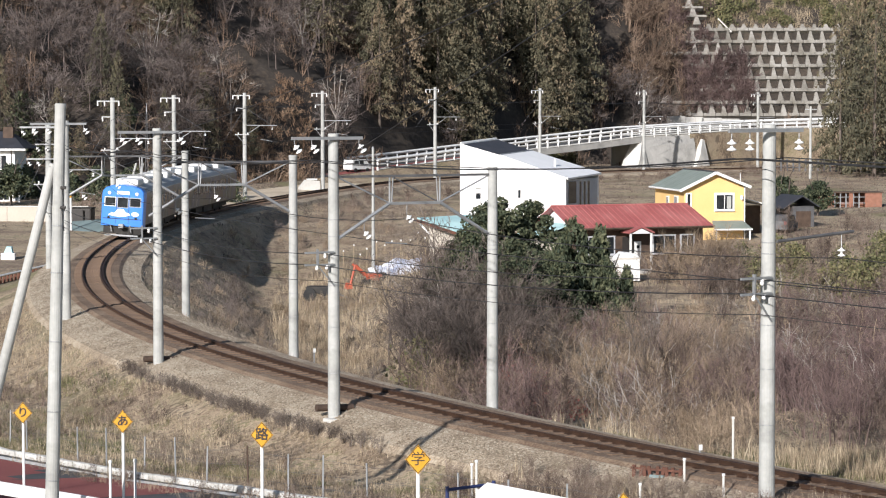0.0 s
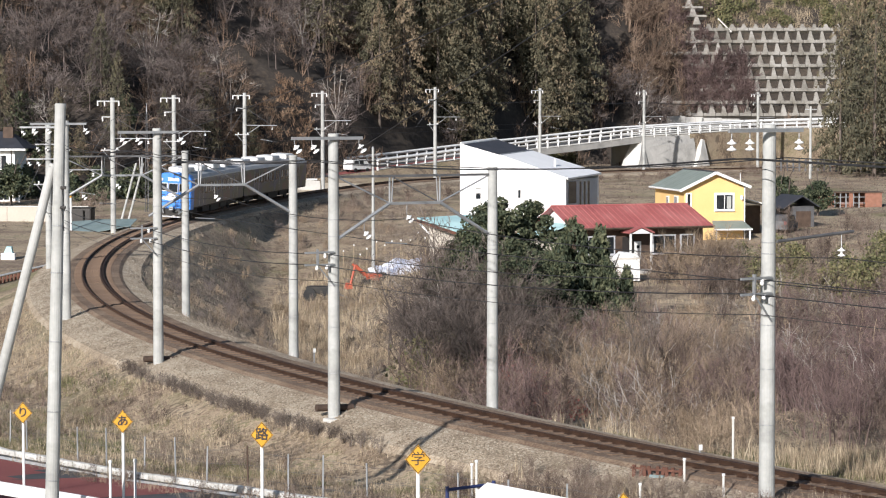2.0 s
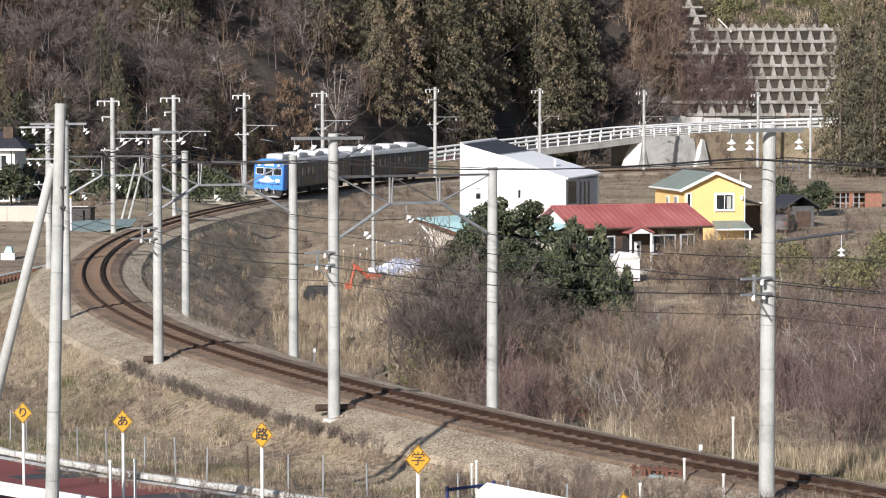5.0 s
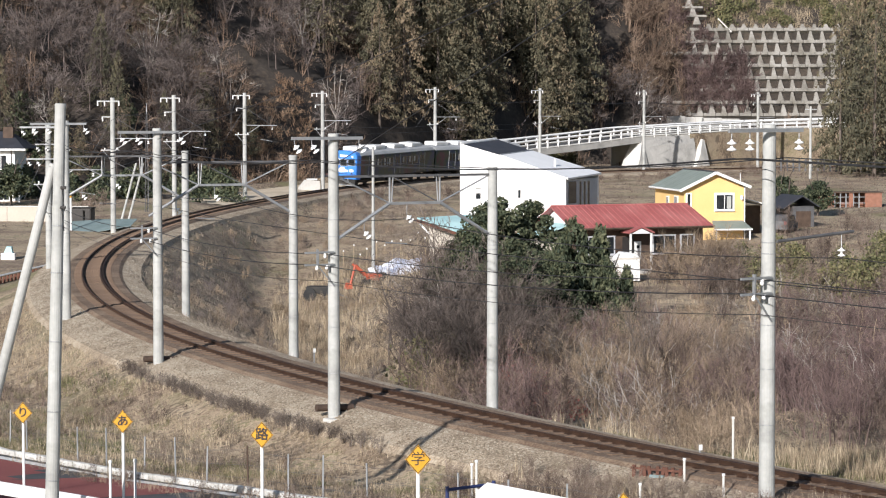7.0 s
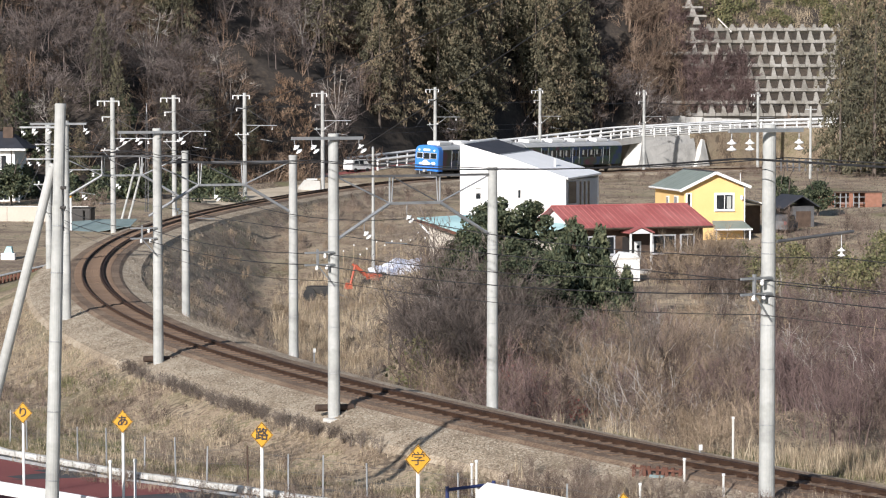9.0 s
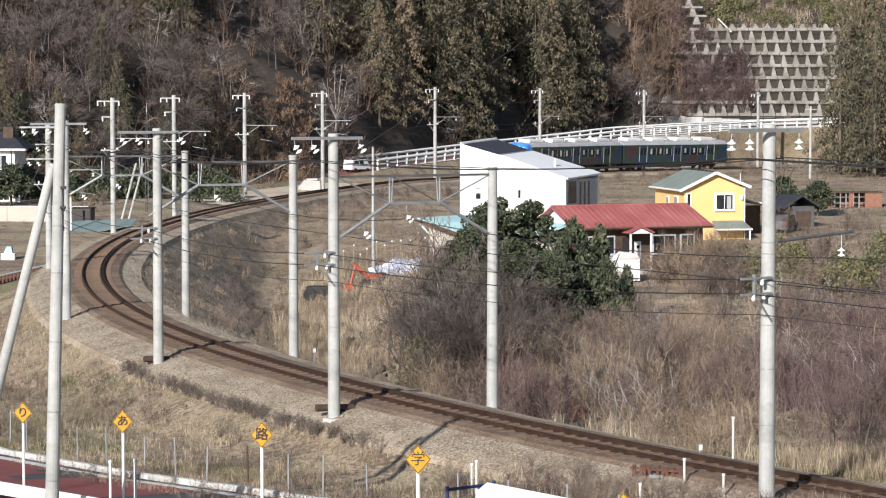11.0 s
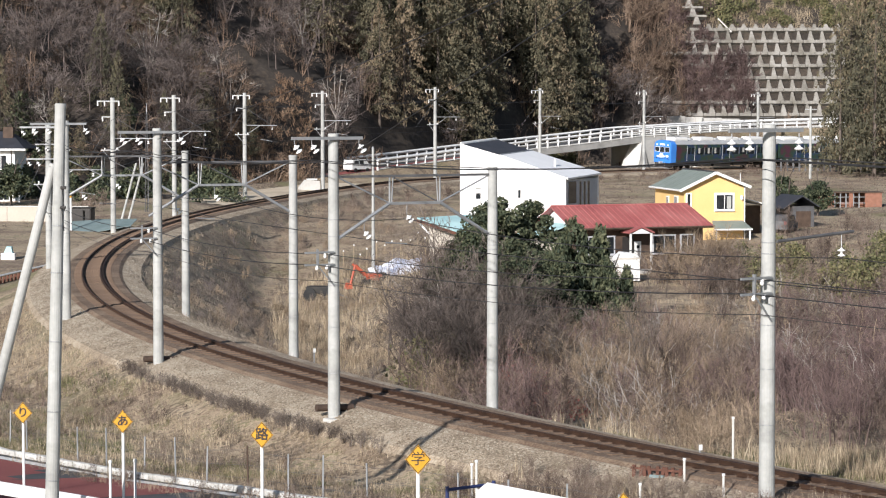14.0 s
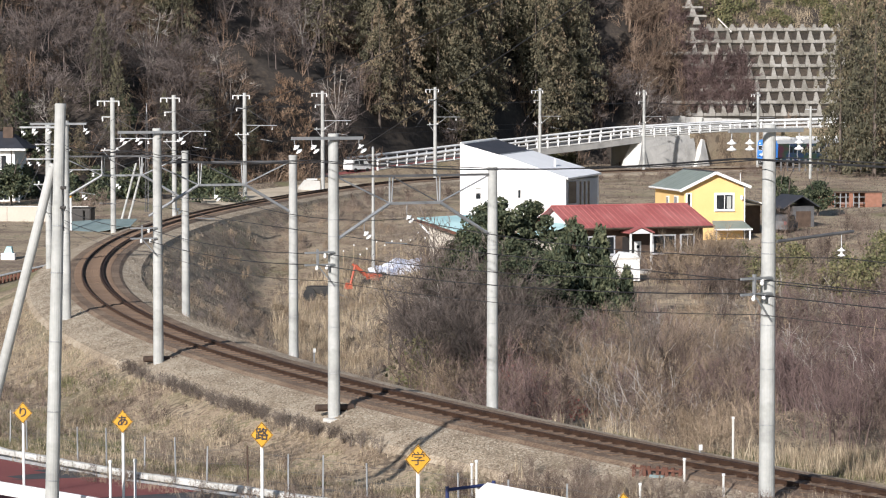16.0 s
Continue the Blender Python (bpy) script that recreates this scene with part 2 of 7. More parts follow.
def a_rod(a, b, r0, r1=None, n=8):
    return rod(bmesh.new(), a, b, r0, r1, n)


def turned(bm, profile, at=(0, 0, 0), n=10):
    """A lathe form from (radius, height) pairs."""
    at = Vector(at)
    rings = [[bm.verts.new(at + Vector((r * math.cos(k * math.tau / n), r * math.sin(k * math.tau / n), z))) for k in range(n)] for r, z in profile]
    for a, b in zip(rings, rings[1:]):
        for k in range(n):
            bm.faces.new((a[k], a[(k + 1) % n], b[(k + 1) % n], b[k]))
    bm.faces.new(rings[0][::-1]), bm.faces.new(rings[-1])
    return bm


def prism(poly, y0, y1):
    """A polygon in x, z pulled along y."""
    bm = bmesh.new()
    a = [bm.verts.new((x, y0, z)) for x, z in poly]
    b = [bm.verts.new((x, y1, z)) for x, z in poly]
    bm.faces.new(a), bm.faces.new(b[::-1])
    for k in range(len(poly)):
        j = (k + 1) % len(poly)
        bm.faces.new((a[j], a[k], b[k], b[j]))
    return bm


def tube(bm, pts, r, n=5):
    """A round bar along points."""
    rings = []
    for i, p in enumerate(pts):
        d = (Vector(pts[min(i + 1, len(pts) - 1)]) - Vector(pts[max(i - 1, 0)])).to_track_quat("Z", "Y")
        rings.append([bm.verts.new(Vector(p) + d @ Vector((r * math.cos(k * math.tau / n), r * math.sin(k * math.tau / n), 0))) for k in range(n)])
    for a, b in zip(rings, rings[1:]):
        for k in range(n):
            bm.faces.new((a[k], a[(k + 1) % n], b[(k + 1) % n], b[k]))
    return bm


# ---------------- the line of the track ----------------
# curvature (1/m) at even steps along 420 m, from the near end
CURVE = [0.00497, 0.00635, 0.00704, 0.00444, 0.00382, 0.00502, 0.00619, 0.00698, 0.0066, 0.004, 0.002, 0.0]
LS = np.arange(-40.0, 421.0, 1.0)
KS = np.interp(LS, np.linspace(0, 420, 12), CURVE)
TH = np.cumsum(KS)
TH += -0.7568 - TH[40]
MID = (TH[1:] + TH[:-1]) / 2
TX = np.concatenate([[0], np.cumsum(np.sin(MID))])
TY = np.concatenate([[0], np.cumsum(np.cos(MID))])
TX += 23.80 - TX[40]
TY += 46.98 - TY[40]
TZ = np.interp(LS, [-40, 0, 100, 180, 221, 266, 300, 420], [-0.3, -0.09, 0.84, 1.58, 2.25, 2.22, 2.08, 2.3])


def track(l, off=0.0, up=0.0):
    """A place l metres along the track, off metres to its right, up metres over the rail tops."""
    x, y, z, h = (float(np.interp(l, LS, a)) for a in (TX, TY, TZ, TH))
    return Vector((x + off * math.cos(h), y - off * math.sin(h), z + up))


def heading(l):
    return float(np.interp(l, LS, TH))


def nearest(x, y):
    """For arrays of places: metres along the track, and metres to its right."""
    best = np.full(x.shape, 1e9)
    along = np.zeros(x.shape)
    off = np.zeros(x.shape)
    for i in range(0, len(LS), 2):
        dx, dy = x - TX[i], y - TY[i]
        d = dx * dx + dy * dy
        k = d < best
        best = np.where(k, d, best)
        along = np.where(k, LS[i], along)
        off = np.where(k, np.sign(dx * math.cos(TH[i]) - dy * math.sin(TH[i])) * np.sqrt(d), off)
    return along, off


# ---------------- the lie of the land ----------------
def wave(x, y, s, seed):
    """Smooth unevenness between about -1 and 1."""
    a = seed * 1.7
    return (np.sin(x / s + a) * np.cos(y / s * 1.13 + a * 2) + 0.6 * np.sin((x + y) / s * 1.9 + a * 3) + 0.4 * np.sin((x - 1.3 * y) / s * 3.1 + a)) / 2


def hill_foot(x):
    """How far away the wooded hillside starts."""
    return np.interp(x, [-120, -60, -30, -15, 0, 20, 40, 60, 90, 160], [205, 210, 228, 258, 293, 326, 343, 349, 352, 354])


def land(x, y):
    l, o = nearest(x, y)
    zt = np.interp(l, LS, TZ)
    inner = np.interp(y, [40, 65, 75, 95, 150, 172, 195, 215, 250, 300, 340], [0.2, -0.2, -0.9, -2.2, -2.2, -1.5, -0.2, 0.3, 1.2, 1.6, 2.5])
    outer = np.interp(y, [20, 54, 60, 67, 72, 80, 100, 130, 143, 165, 190, 215, 250], [1.0, 0.0, -0.35, -0.8, -1.15, -1.5, -1.7, -1.0, -0.6, 0.3, 0.8, 1.6, 2.1])
    inner = inner - 1.3 * np.clip((-x - 1.5) / 5, 0, 1) * np.clip((y - 105) / 20, 0, 1) * np.clip((212 - y) / 25, 0, 1)
    inner = inner - 1.1 * np.clip((-x - 8) / 3, 0, 1) * np.clip((y - 112) / 20, 0, 1) * np.clip((200 - y) / 25, 0, 1)
    t = np.clip((o + 4) / 8, 0, 1)
    g = outer * (1 - t) + inner * t
    g = g + (0.18 * wave(x, y, 4.0, 1) + 0.06 * wave(x, y, 1.3, 2)) * np.clip((o + 8) / 4, 0.03, 1)
    d = y - hill_foot(x)
    climb = np.where(d > 0, 0.86 * d, 0) + np.where(d > 0, np.minimum(d / 6, 1) * (1.2 * wave(x, y, 9.0, 3) + 0.6 * wave(x, y, 3.7, 4)), 0)
    climb = np.where(climb > 70, 70 + (climb - 70) * 0.25, climb)
    g = g + np.maximum(climb, 0)
    # the steep cut slope
    cut = np.clip((x - 27) / 5, 0, 1) * np.clip((66 - x) / 5, 0, 1) * np.clip((y - 341) / 5, 0, 1)
    face = np.minimum(7.0 + (y - 349.6) * 1.73, 20.9 + (y - 357.6) * 0.62)
    g = g * (1 - cut) + np.maximum(face, 6.8) * cut
    yard = np.clip((l - 176) / 6, 0, 1) * np.clip((226 - l) / 8, 0, 1) * 6.8      # a level strip beside the far track
    edge = np.maximum(np.abs(o) - np.where(o < 0, 2.5 + yard, 2.7), 0)
    fall = np.where(o < 0, 2.3, np.interp(l, [95, 135], [2.3, 1.2]))
    bank = zt - 0.42 - edge / fall
    rise = zt - 0.42 + edge / 1.4
    h = np.where(g < zt - 0.42, np.maximum(g, bank), np.minimum(g, rise))
    return np.where((o < 2.7) & (o > -2.5), zt - 0.42, h)


def land_at(x, y):
    return float(land(np.array([float(x)]), np.array([float(y)]))[0])


def grid_sheet(name, xs, ys, mats, pick):
    X, Y = np.meshgrid(xs, ys)
    Z = land(X, Y)
    nx, ny = len(xs), len(ys)
    v = np.stack([X, Y, Z], -1).reshape(-1, 3)
    i = np.arange((nx - 1) * (ny - 1))
    r, c = i // (nx - 1), i % (nx - 1)
    a = r * nx + c
    f = np.stack([a, a + 1, a + nx + 1, a + nx], -1)
    me = bpy.data.meshes.new(name)
    me.from_pydata(v.tolist(), [], f.tolist())
    for m in mats:
        me.materials.append(m)
    cx, cy = v[f].mean(1)[:, 0], v[f].mean(1)[:, 1]
    me.polygons.foreach_set("material_index", pick(cx, cy).astype(np.int32))
    me.polygons.foreach_set("use_smooth", [True] * len(f))
    me.update()
    return new(name, me)


xs = np.concatenate([np.linspace(-1500, -150, 10), np.linspace(-130, -45, 24), np.arange(-44, 70, 0.8), np.linspace(72, 150, 24), np.linspace(180, 1500, 10)])
ys = np.concatenate([np.linspace(-1500, 0, 12), np.linspace(8, 44, 10), np.arange(46, 130, 0.6), np.arange(130, 290, 1.0), np.arange(290, 400, 1.4), np.linspace(404, 520, 16), np.linspace(600, 2500, 12)])
# beyond the hill's foot the sheet takes the litter darkened for forest shade
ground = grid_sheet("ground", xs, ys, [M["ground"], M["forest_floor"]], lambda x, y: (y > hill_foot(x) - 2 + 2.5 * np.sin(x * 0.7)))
tagged(ground, "brown winter grassland sloping to a wooded hillside", "ground", kind="structure")


# ---------------- railway ----------------
def ribbon(name, profile, l0, l1, step, mat, label):
    """A cross-section (metres to the right, metres up) drawn along the track."""
    ls = np.arange(l0, l1 + step / 2, step)
    v, f, n = [], [], len(profile)
    for l in ls:
        for o, u in profile:
            v.append(track(l, o, u))
    for i in range(len(ls) - 1):
        for k in range(n - 1):
            a = i * n + k
            f.append((a, a + n, a + n + 1, a + 1))
    return tagged(mesh_object(name, v, f, mat, smooth=False), label, "track bed", kind="structure")


ribbon("gravel_shoulder", [(-3.75, -1.10), (-3.4, -0.70), (-2.8, -0.48), (-1.7, -0.24), (1.6, -0.24), (2.7, -0.385), (2.95, -0.7)], -30, 400, 2.0, M["gravel"], "pale tan gravel shoulder of the railway bank")
bed = ribbon("ballast_bed", [(-1.75, -0.30), (-1.45, -0.14), (1.45, -0.14), (1.75, -0.30)], -30, 400, 2.0, M["ballast"], "rust-stained brown ballast under the single track")
bed["category"] = "ballast"
for name, off in (("rail", -0.56), ("rail", 0.56), ("check_rail", 0.44)):
    a, b = (-30, 400) if name == "rail" else (10, 300)
    r = ribbon(name, [(off - 0.065, -0.15), (off - 0.065, -0.13), (off - 0.012, -0.11), (off - 0.012, -0.04), (off - 0.034, -0.03), (off - 0.034, 0.0), (off + 0.034, 0.0), (off + 0.034, -0.03), (off + 0.012, -0.04), (off + 0.012, -0.11), (off + 0.065, -0.13), (off + 0.065, -0.15)], a, b, 1.5, M["rail"], "rusty steel rail on sleepers")
    r["category"] = "rail"


ribbon("service_path", [(-9.2, -0.50), (-8.7, -0.30), (-6.0, -0.26), (-3.6, -0.32), (-2.9, -0.44)], 180, 218, 2.0, M["dirt"], "pale trodden earth path beside the far track")["category"] = "path"


# ---------------- line-side poles ----------------
def insulator(parent, at, drop=0.30, s=1.0, tilt=0.0):
    """Two white porcelain bells on a hanger, under an arm; a taut wire pulls them aslant."""
    x, y, z = at
    s *= 0.76
    bm = bmesh.new()
    rod(bm, (x, y, z), (x, y, z - drop), 0.014, n=5)
    hang = part("hanger", bm, M["steel"], parent)
    bm = bmesh.new()
    for k in range(2):
        zz = z - drop - 0.02 - k * 0.17 * s
        turned(bm, [(0.03 * s, zz - 0.0), (0.05 * s, zz - 0.05 * s), (0.13 * s, zz - 0.09 * s), (0.14 * s, zz - 0.12 * s), (0.05 * s, zz - 0.14 * s), (0.03 * s, zz - 0.16 * s)], (x, y, 0), 8)
    if tilt:
        bmesh.ops.rotate(bm, cent=(x, y, z - drop), matrix=Matrix.Rotation(radians(tilt), 3, "Y"), verts=bm.verts)
    part("insulator", bm, M["porcelain"], hang, "white porcelain bell insulator", smooth=True)


def pin_insulator(parent, at):
    x, y, z = at
    part("insulator", turned(bmesh.new(), [(0.03, z), (0.05, z + 0.03), (0.055, z + 0.07), (0.04, z + 0.1), (0.05, z + 0.14), (0.02, z + 0.16)], (x, y, 0), 8), M["porcelain"], parent, "white porcelain pin insulator", smooth=True)


def shaft(p, height, r0, r1, parent_label=""):
    part("shaft", turned(bmesh.new(), [(r0, -0.6), (r0, 0.0), (r1, height - 0.10), (r1 * 1.06, height - 0.10), (r1 * 1.06, height - 0.02), (r1 * 0.9, height)], n=18), M["concrete_pole"], p, smooth=False)
    for k in (0.17, 0.31, 0.44, 0.62, 0.71):
        z = k * height + 0.3 * math.sin(k * 40 + p.location.x)
        r = r0 + (r1 - r0) * z / height
        part("band", turned(bmesh.new(), [(r + 0.003, z), (r + 0.008, z + 0.005), (r + 0.008, z + 0.018), (r + 0.003, z + 0.023)], n=18), M["steel"], p)


def line_pole(l, base, height=9.4, bracket=True, feeder=True, side_arm=False, low=True):
    """A concrete pole on the outer side of the curve with its arms; x of the pole points across the track."""
    p = thing("catenary_pole", pose(*track(l, -2.7).to_tuple()[:2], base, 0, 0, -math.degrees(heading(l))),
              "round grey concrete railway pole with steel arms and insulators", "pole", "poles along the railway")
    shaft(p, height, 0.205, 0.165)
    if 40 < l < 80:
        part("footing", a_box(-0.42, 0.05, -0.5, 0.0, -0.5, 0.12, 0.03), M["concrete_light"], p, "pale concrete footing block")
    if 40 < l < 60:
        part("anchor_log", a_rod((-0.5, 0.3, 0.42), (0.85, 0.3, 0.36), 0.12, 0.12, 10), M["dark_wood"], p, "dark round anchor log at the pole's foot")
    if feeder:
        z = height - 0.15
        part("crossarm", a_box(-1.62, 0.94, -0.27, -0.19, z - 0.05, z + 0.05), M["steel"], p)
        for x in (-1.52, -0.90, 0.82):
            insulator(p, (x, -0.23, z - 0.04), 0.16, 1.2, 0 if l < 30 else -38)
    else:
        z = height - 0.25
        part("crossarm", a_box(-1.1, 0.55, -0.22, -0.14, z - 0.04, z + 0.04), M["steel"], p)
        for x in (-1.05, -0.55, 0.5):
            part("arm_hook", a_box(x - 0.04, x + 0.04, -0.20, -0.14, z - 0.34, z - 0.04, m=None), M["porcelain"], p, "white insulator hook")
        part("crossarm", a_box(-0.75, -0.1, -0.22, -0.14, z - 1.18, z - 1.10), M["steel"], p)
        part("arm_hook", a_box(-0.74, -0.66, -0.20, -0.14, z - 1.45, z - 1.18), M["porcelain"], p, "white insulator hook")
    if bracket:
        part("guy_wire", a_rod((-0.1, 0, height - 1.6), (-1.3, -1.9, height - 4.3), 0.014, n=4), M["steel_dark"], p)
        for x in (-0.55, 0.35):
            pin_insulator(p, (x, -0.18, 5.95))
        part("low_arm", a_box(-0.85, 0.5, -0.22, -0.14, 5.88, 5.95), M["steel"], p)
        part("arm_brace", a_rod((-0.7, -0.18, 5.9), (-0.1, -0.15, 5.2), 0.025), M["steel"], p)
        # the arm over the track that carries the contact wire
        z = 6.75
        part("bracket_tube", a_rod((0.15, 0, z), (3.05, 0, z), 0.035), M["steel"], p)
        part("bracket_stay", a_rod((0.15, 0, z + 1.55), (2.55, 0, z + 0.03), 0.014), M["steel_dark"], p)
        part("bracket_strut", a_rod((0.15, 0, z - 0.85), (1.4, 0, z - 0.04), 0.03), M["steel"], p)
        insulator(p, (2.6, 0, z - 0.03), 0.12, 0.9)
        part("steady_arm", a_rod((1.5, 0, z - 1.25), (2.7, 0, z - 1.45), 0.018), M["steel"], p)
    if low:
        for z in (5.55, 5.15):
            part("low_arm", a_box(-1.15, -0.1, -0.24, -0.18, z - 0.03, z + 0.03), M["steel"], p)
        part("arm_post", a_box(-0.72, -0.66, -0.25, -0.17, 5.1, 5.65), M["steel"], p)
        part("arm_brace", a_rod((-0.68, -0.21, 5.12), (-0.08, -0.2, 4.45), 0.022), M["steel"], p)
        for at in ((-0.42, -0.21, 5.36), (-0.72, -0.21, 4.98), (-0.36, -0.21, 4.98)):
            pin_insulator(p, at)
    if 100 < l < 120:
        for z, x0 in ((height - 1.15, -0.75), (height - 2.0, -1.25)):
            part("crossarm", a_box(x0, x0 + 1.9, -0.27, -0.19, z - 0.04, z + 0.04), M["steel"], p)
            for x in (x0 + 0.08, x0 + 0.6, x0 + 1.82):
                insulator(p, (x, -0.23, z - 0.04), 0.12, 1.1, -38)
    if side_arm:
        part("side_arm", a_rod((0.1, -0.2, 6.45), (2.85, -0.2, 6.62), 0.042), M["steel_dark"], p)
        insulator(p, (2.42, -0.2, 6.56), 0.32, 1.0)
    return p


POLES = [(20.8, 0.13), (41.9, -0.31), (58.45, -0.28), (76.6, -0.09), (107.35, -0.52), (141.1, 0.86), (163.2, 1.15), (185.1, 1.45), (206.25, 1.75), (233.05, 2.0), (255.25, 2.0), (275.45, 1.9), (296.1, 1.7)]
for k, (l, base) in enumerate(POLES):
    near = k < 5
    line_pole(l, base, 9.4 if k < 5 else (9.7 if k < 9 else 10.0), bracket=k >= 4, feeder=near, side_arm=k == 0, low=k < 3)

# portal frames: a short pole on the inner side and a trussed beam over the track
for l, base in ((41.85, -0.17), (59.65, -0.09), (79.35, -0.25)):
    p = thing("inner_portal_pole", pose(*track(l, 3.3).to_tuple()[:2], base, 0, 0, -math.degrees(heading(l))),
              "short grey concrete pole carrying a portal beam", "pole", "poles along the railway")
    shaft(p, 8.1, 0.20, 0.165)
    g = thing("portal_beam", pose(*track(l, 0.3).to_tuple()[:2], base, 0, 0, -math.degrees(heading(l))),
              "grey steel portal beam with knee braces spanning the track", "portal beam", "portal beams")
    z, w = 7.85, 3.0
    part("top_tube", a_box(-w, w + 0.1, -0.045, 0.045, z - 0.04, z + 0.04), M["steel_dark"], g)
    part("lower_chord", a_box(-0.95, 0.95, -0.05, 0.05, z - 0.95, z - 0.86), M["steel"], g)
    for sx in (-1, 1):
        part("knee_brace", a_rod((sx * 0.95, 0, z - 0.9), (sx * w, 0, z - 2.1), 0.06), M["steel"], g)
        part("knee_brace", a_rod((sx * 0.95, 0, z - 0.9), (sx * (w - 0.2), 0, z - 0.05), 0.03), M["steel"], g)
        part("drop_tube", a_rod((sx * 0.95, 0, z), (sx * 0.95, 0, z - 0.95), 0.035), M["steel"], g)
        part("drop_tube", a_rod((sx * 0.82, 0, z), (sx * 0.88, 0, z - 0.95), 0.025), M["steel"], g)
    part("diagonal", a_rod((-0.9, 0, z), (0.9, 0, z - 0.9), 0.022), M["steel_dark"], g)
    insulator(g, (-0.3, 0, z - 0.95), 0.35, 1.1, -42)
    part("steady_arm", a_rod((-1.1, 0, z - 2.2), (-0.3, 0, z - 2.25), 0.02), M["steel"], g)
    insulator(g, (-1.9, 0, z - 1.5), 0.3, 1.1, -42)


# ---------------- overhead wires ----------------
def wire(name, pts, r, label, sag=0.0, mat="wire"):
    """A cable hung from point to point."""
    out = []
    for a, b in zip(pts, pts[1:]):
        a, b = Vector(a), Vector(b)
        for k in range(8):
            t = k / 8
            out.append(a.lerp(b, t) - Vector((0, 0, sag * 4 * t * (1 - t))))
    out.append(Vector(pts[-1]))
    return tagged(part(name, tube(bmesh.new(), out, r, 4), M[mat]), label, "cable", "overhead wires")


ends = [-12.0] + [l for l, b in POLES] + [320.0]
bases = [0.2] + [b for l, b in POLES] + [1.9]
wire("contact_wire", [track(l, 0, 5.1) for l in ends], 0.013, "dark contact wire over the track", 0.02)
wire("messenger_wire", [track(l, 0, 5.95) for l in ends], 0.013, "dark carrier wire over the track", 0.35)
for off, up in ((-3.95, 8.55), (-3.45, 8.55), (-2.05, 8.55)):
    wire("feeder_cable", [track(l, off) * 1.0 + Vector((0, 0, b + up - float(np.interp(l, LS, TZ)))) for l, b in zip(ends, bases)], 0.014, "thin dark feeder cable between poles", 0.3)
wire("crossing_cable", [(-3.5, 79.5, 8.1), (3.5, 60, 12.6), (7.1, 50, 15.2)], 0.016, "black cable crossing high over the line", 0.05)
wire("crossing_cable", [(-11, 93.8, 8.7), (-2.5, 72, 11.2), (6.3, 50, 14.6)], 0.014, "black cable crossing high over the line", 0.05)
for off, up, r in ((-3.4, 5.15, 0.015), (-3.1, 5.5, 0.013), (-2.95, 4.6, 0.010)):
    wire("signal_cable", [track(l, off) + Vector((0, 0, b + up - float(np.interp(l, LS, TZ)))) for l, b in zip(ends[:6], bases[:6])], r, "black signal cable slung between poles", 0.25)


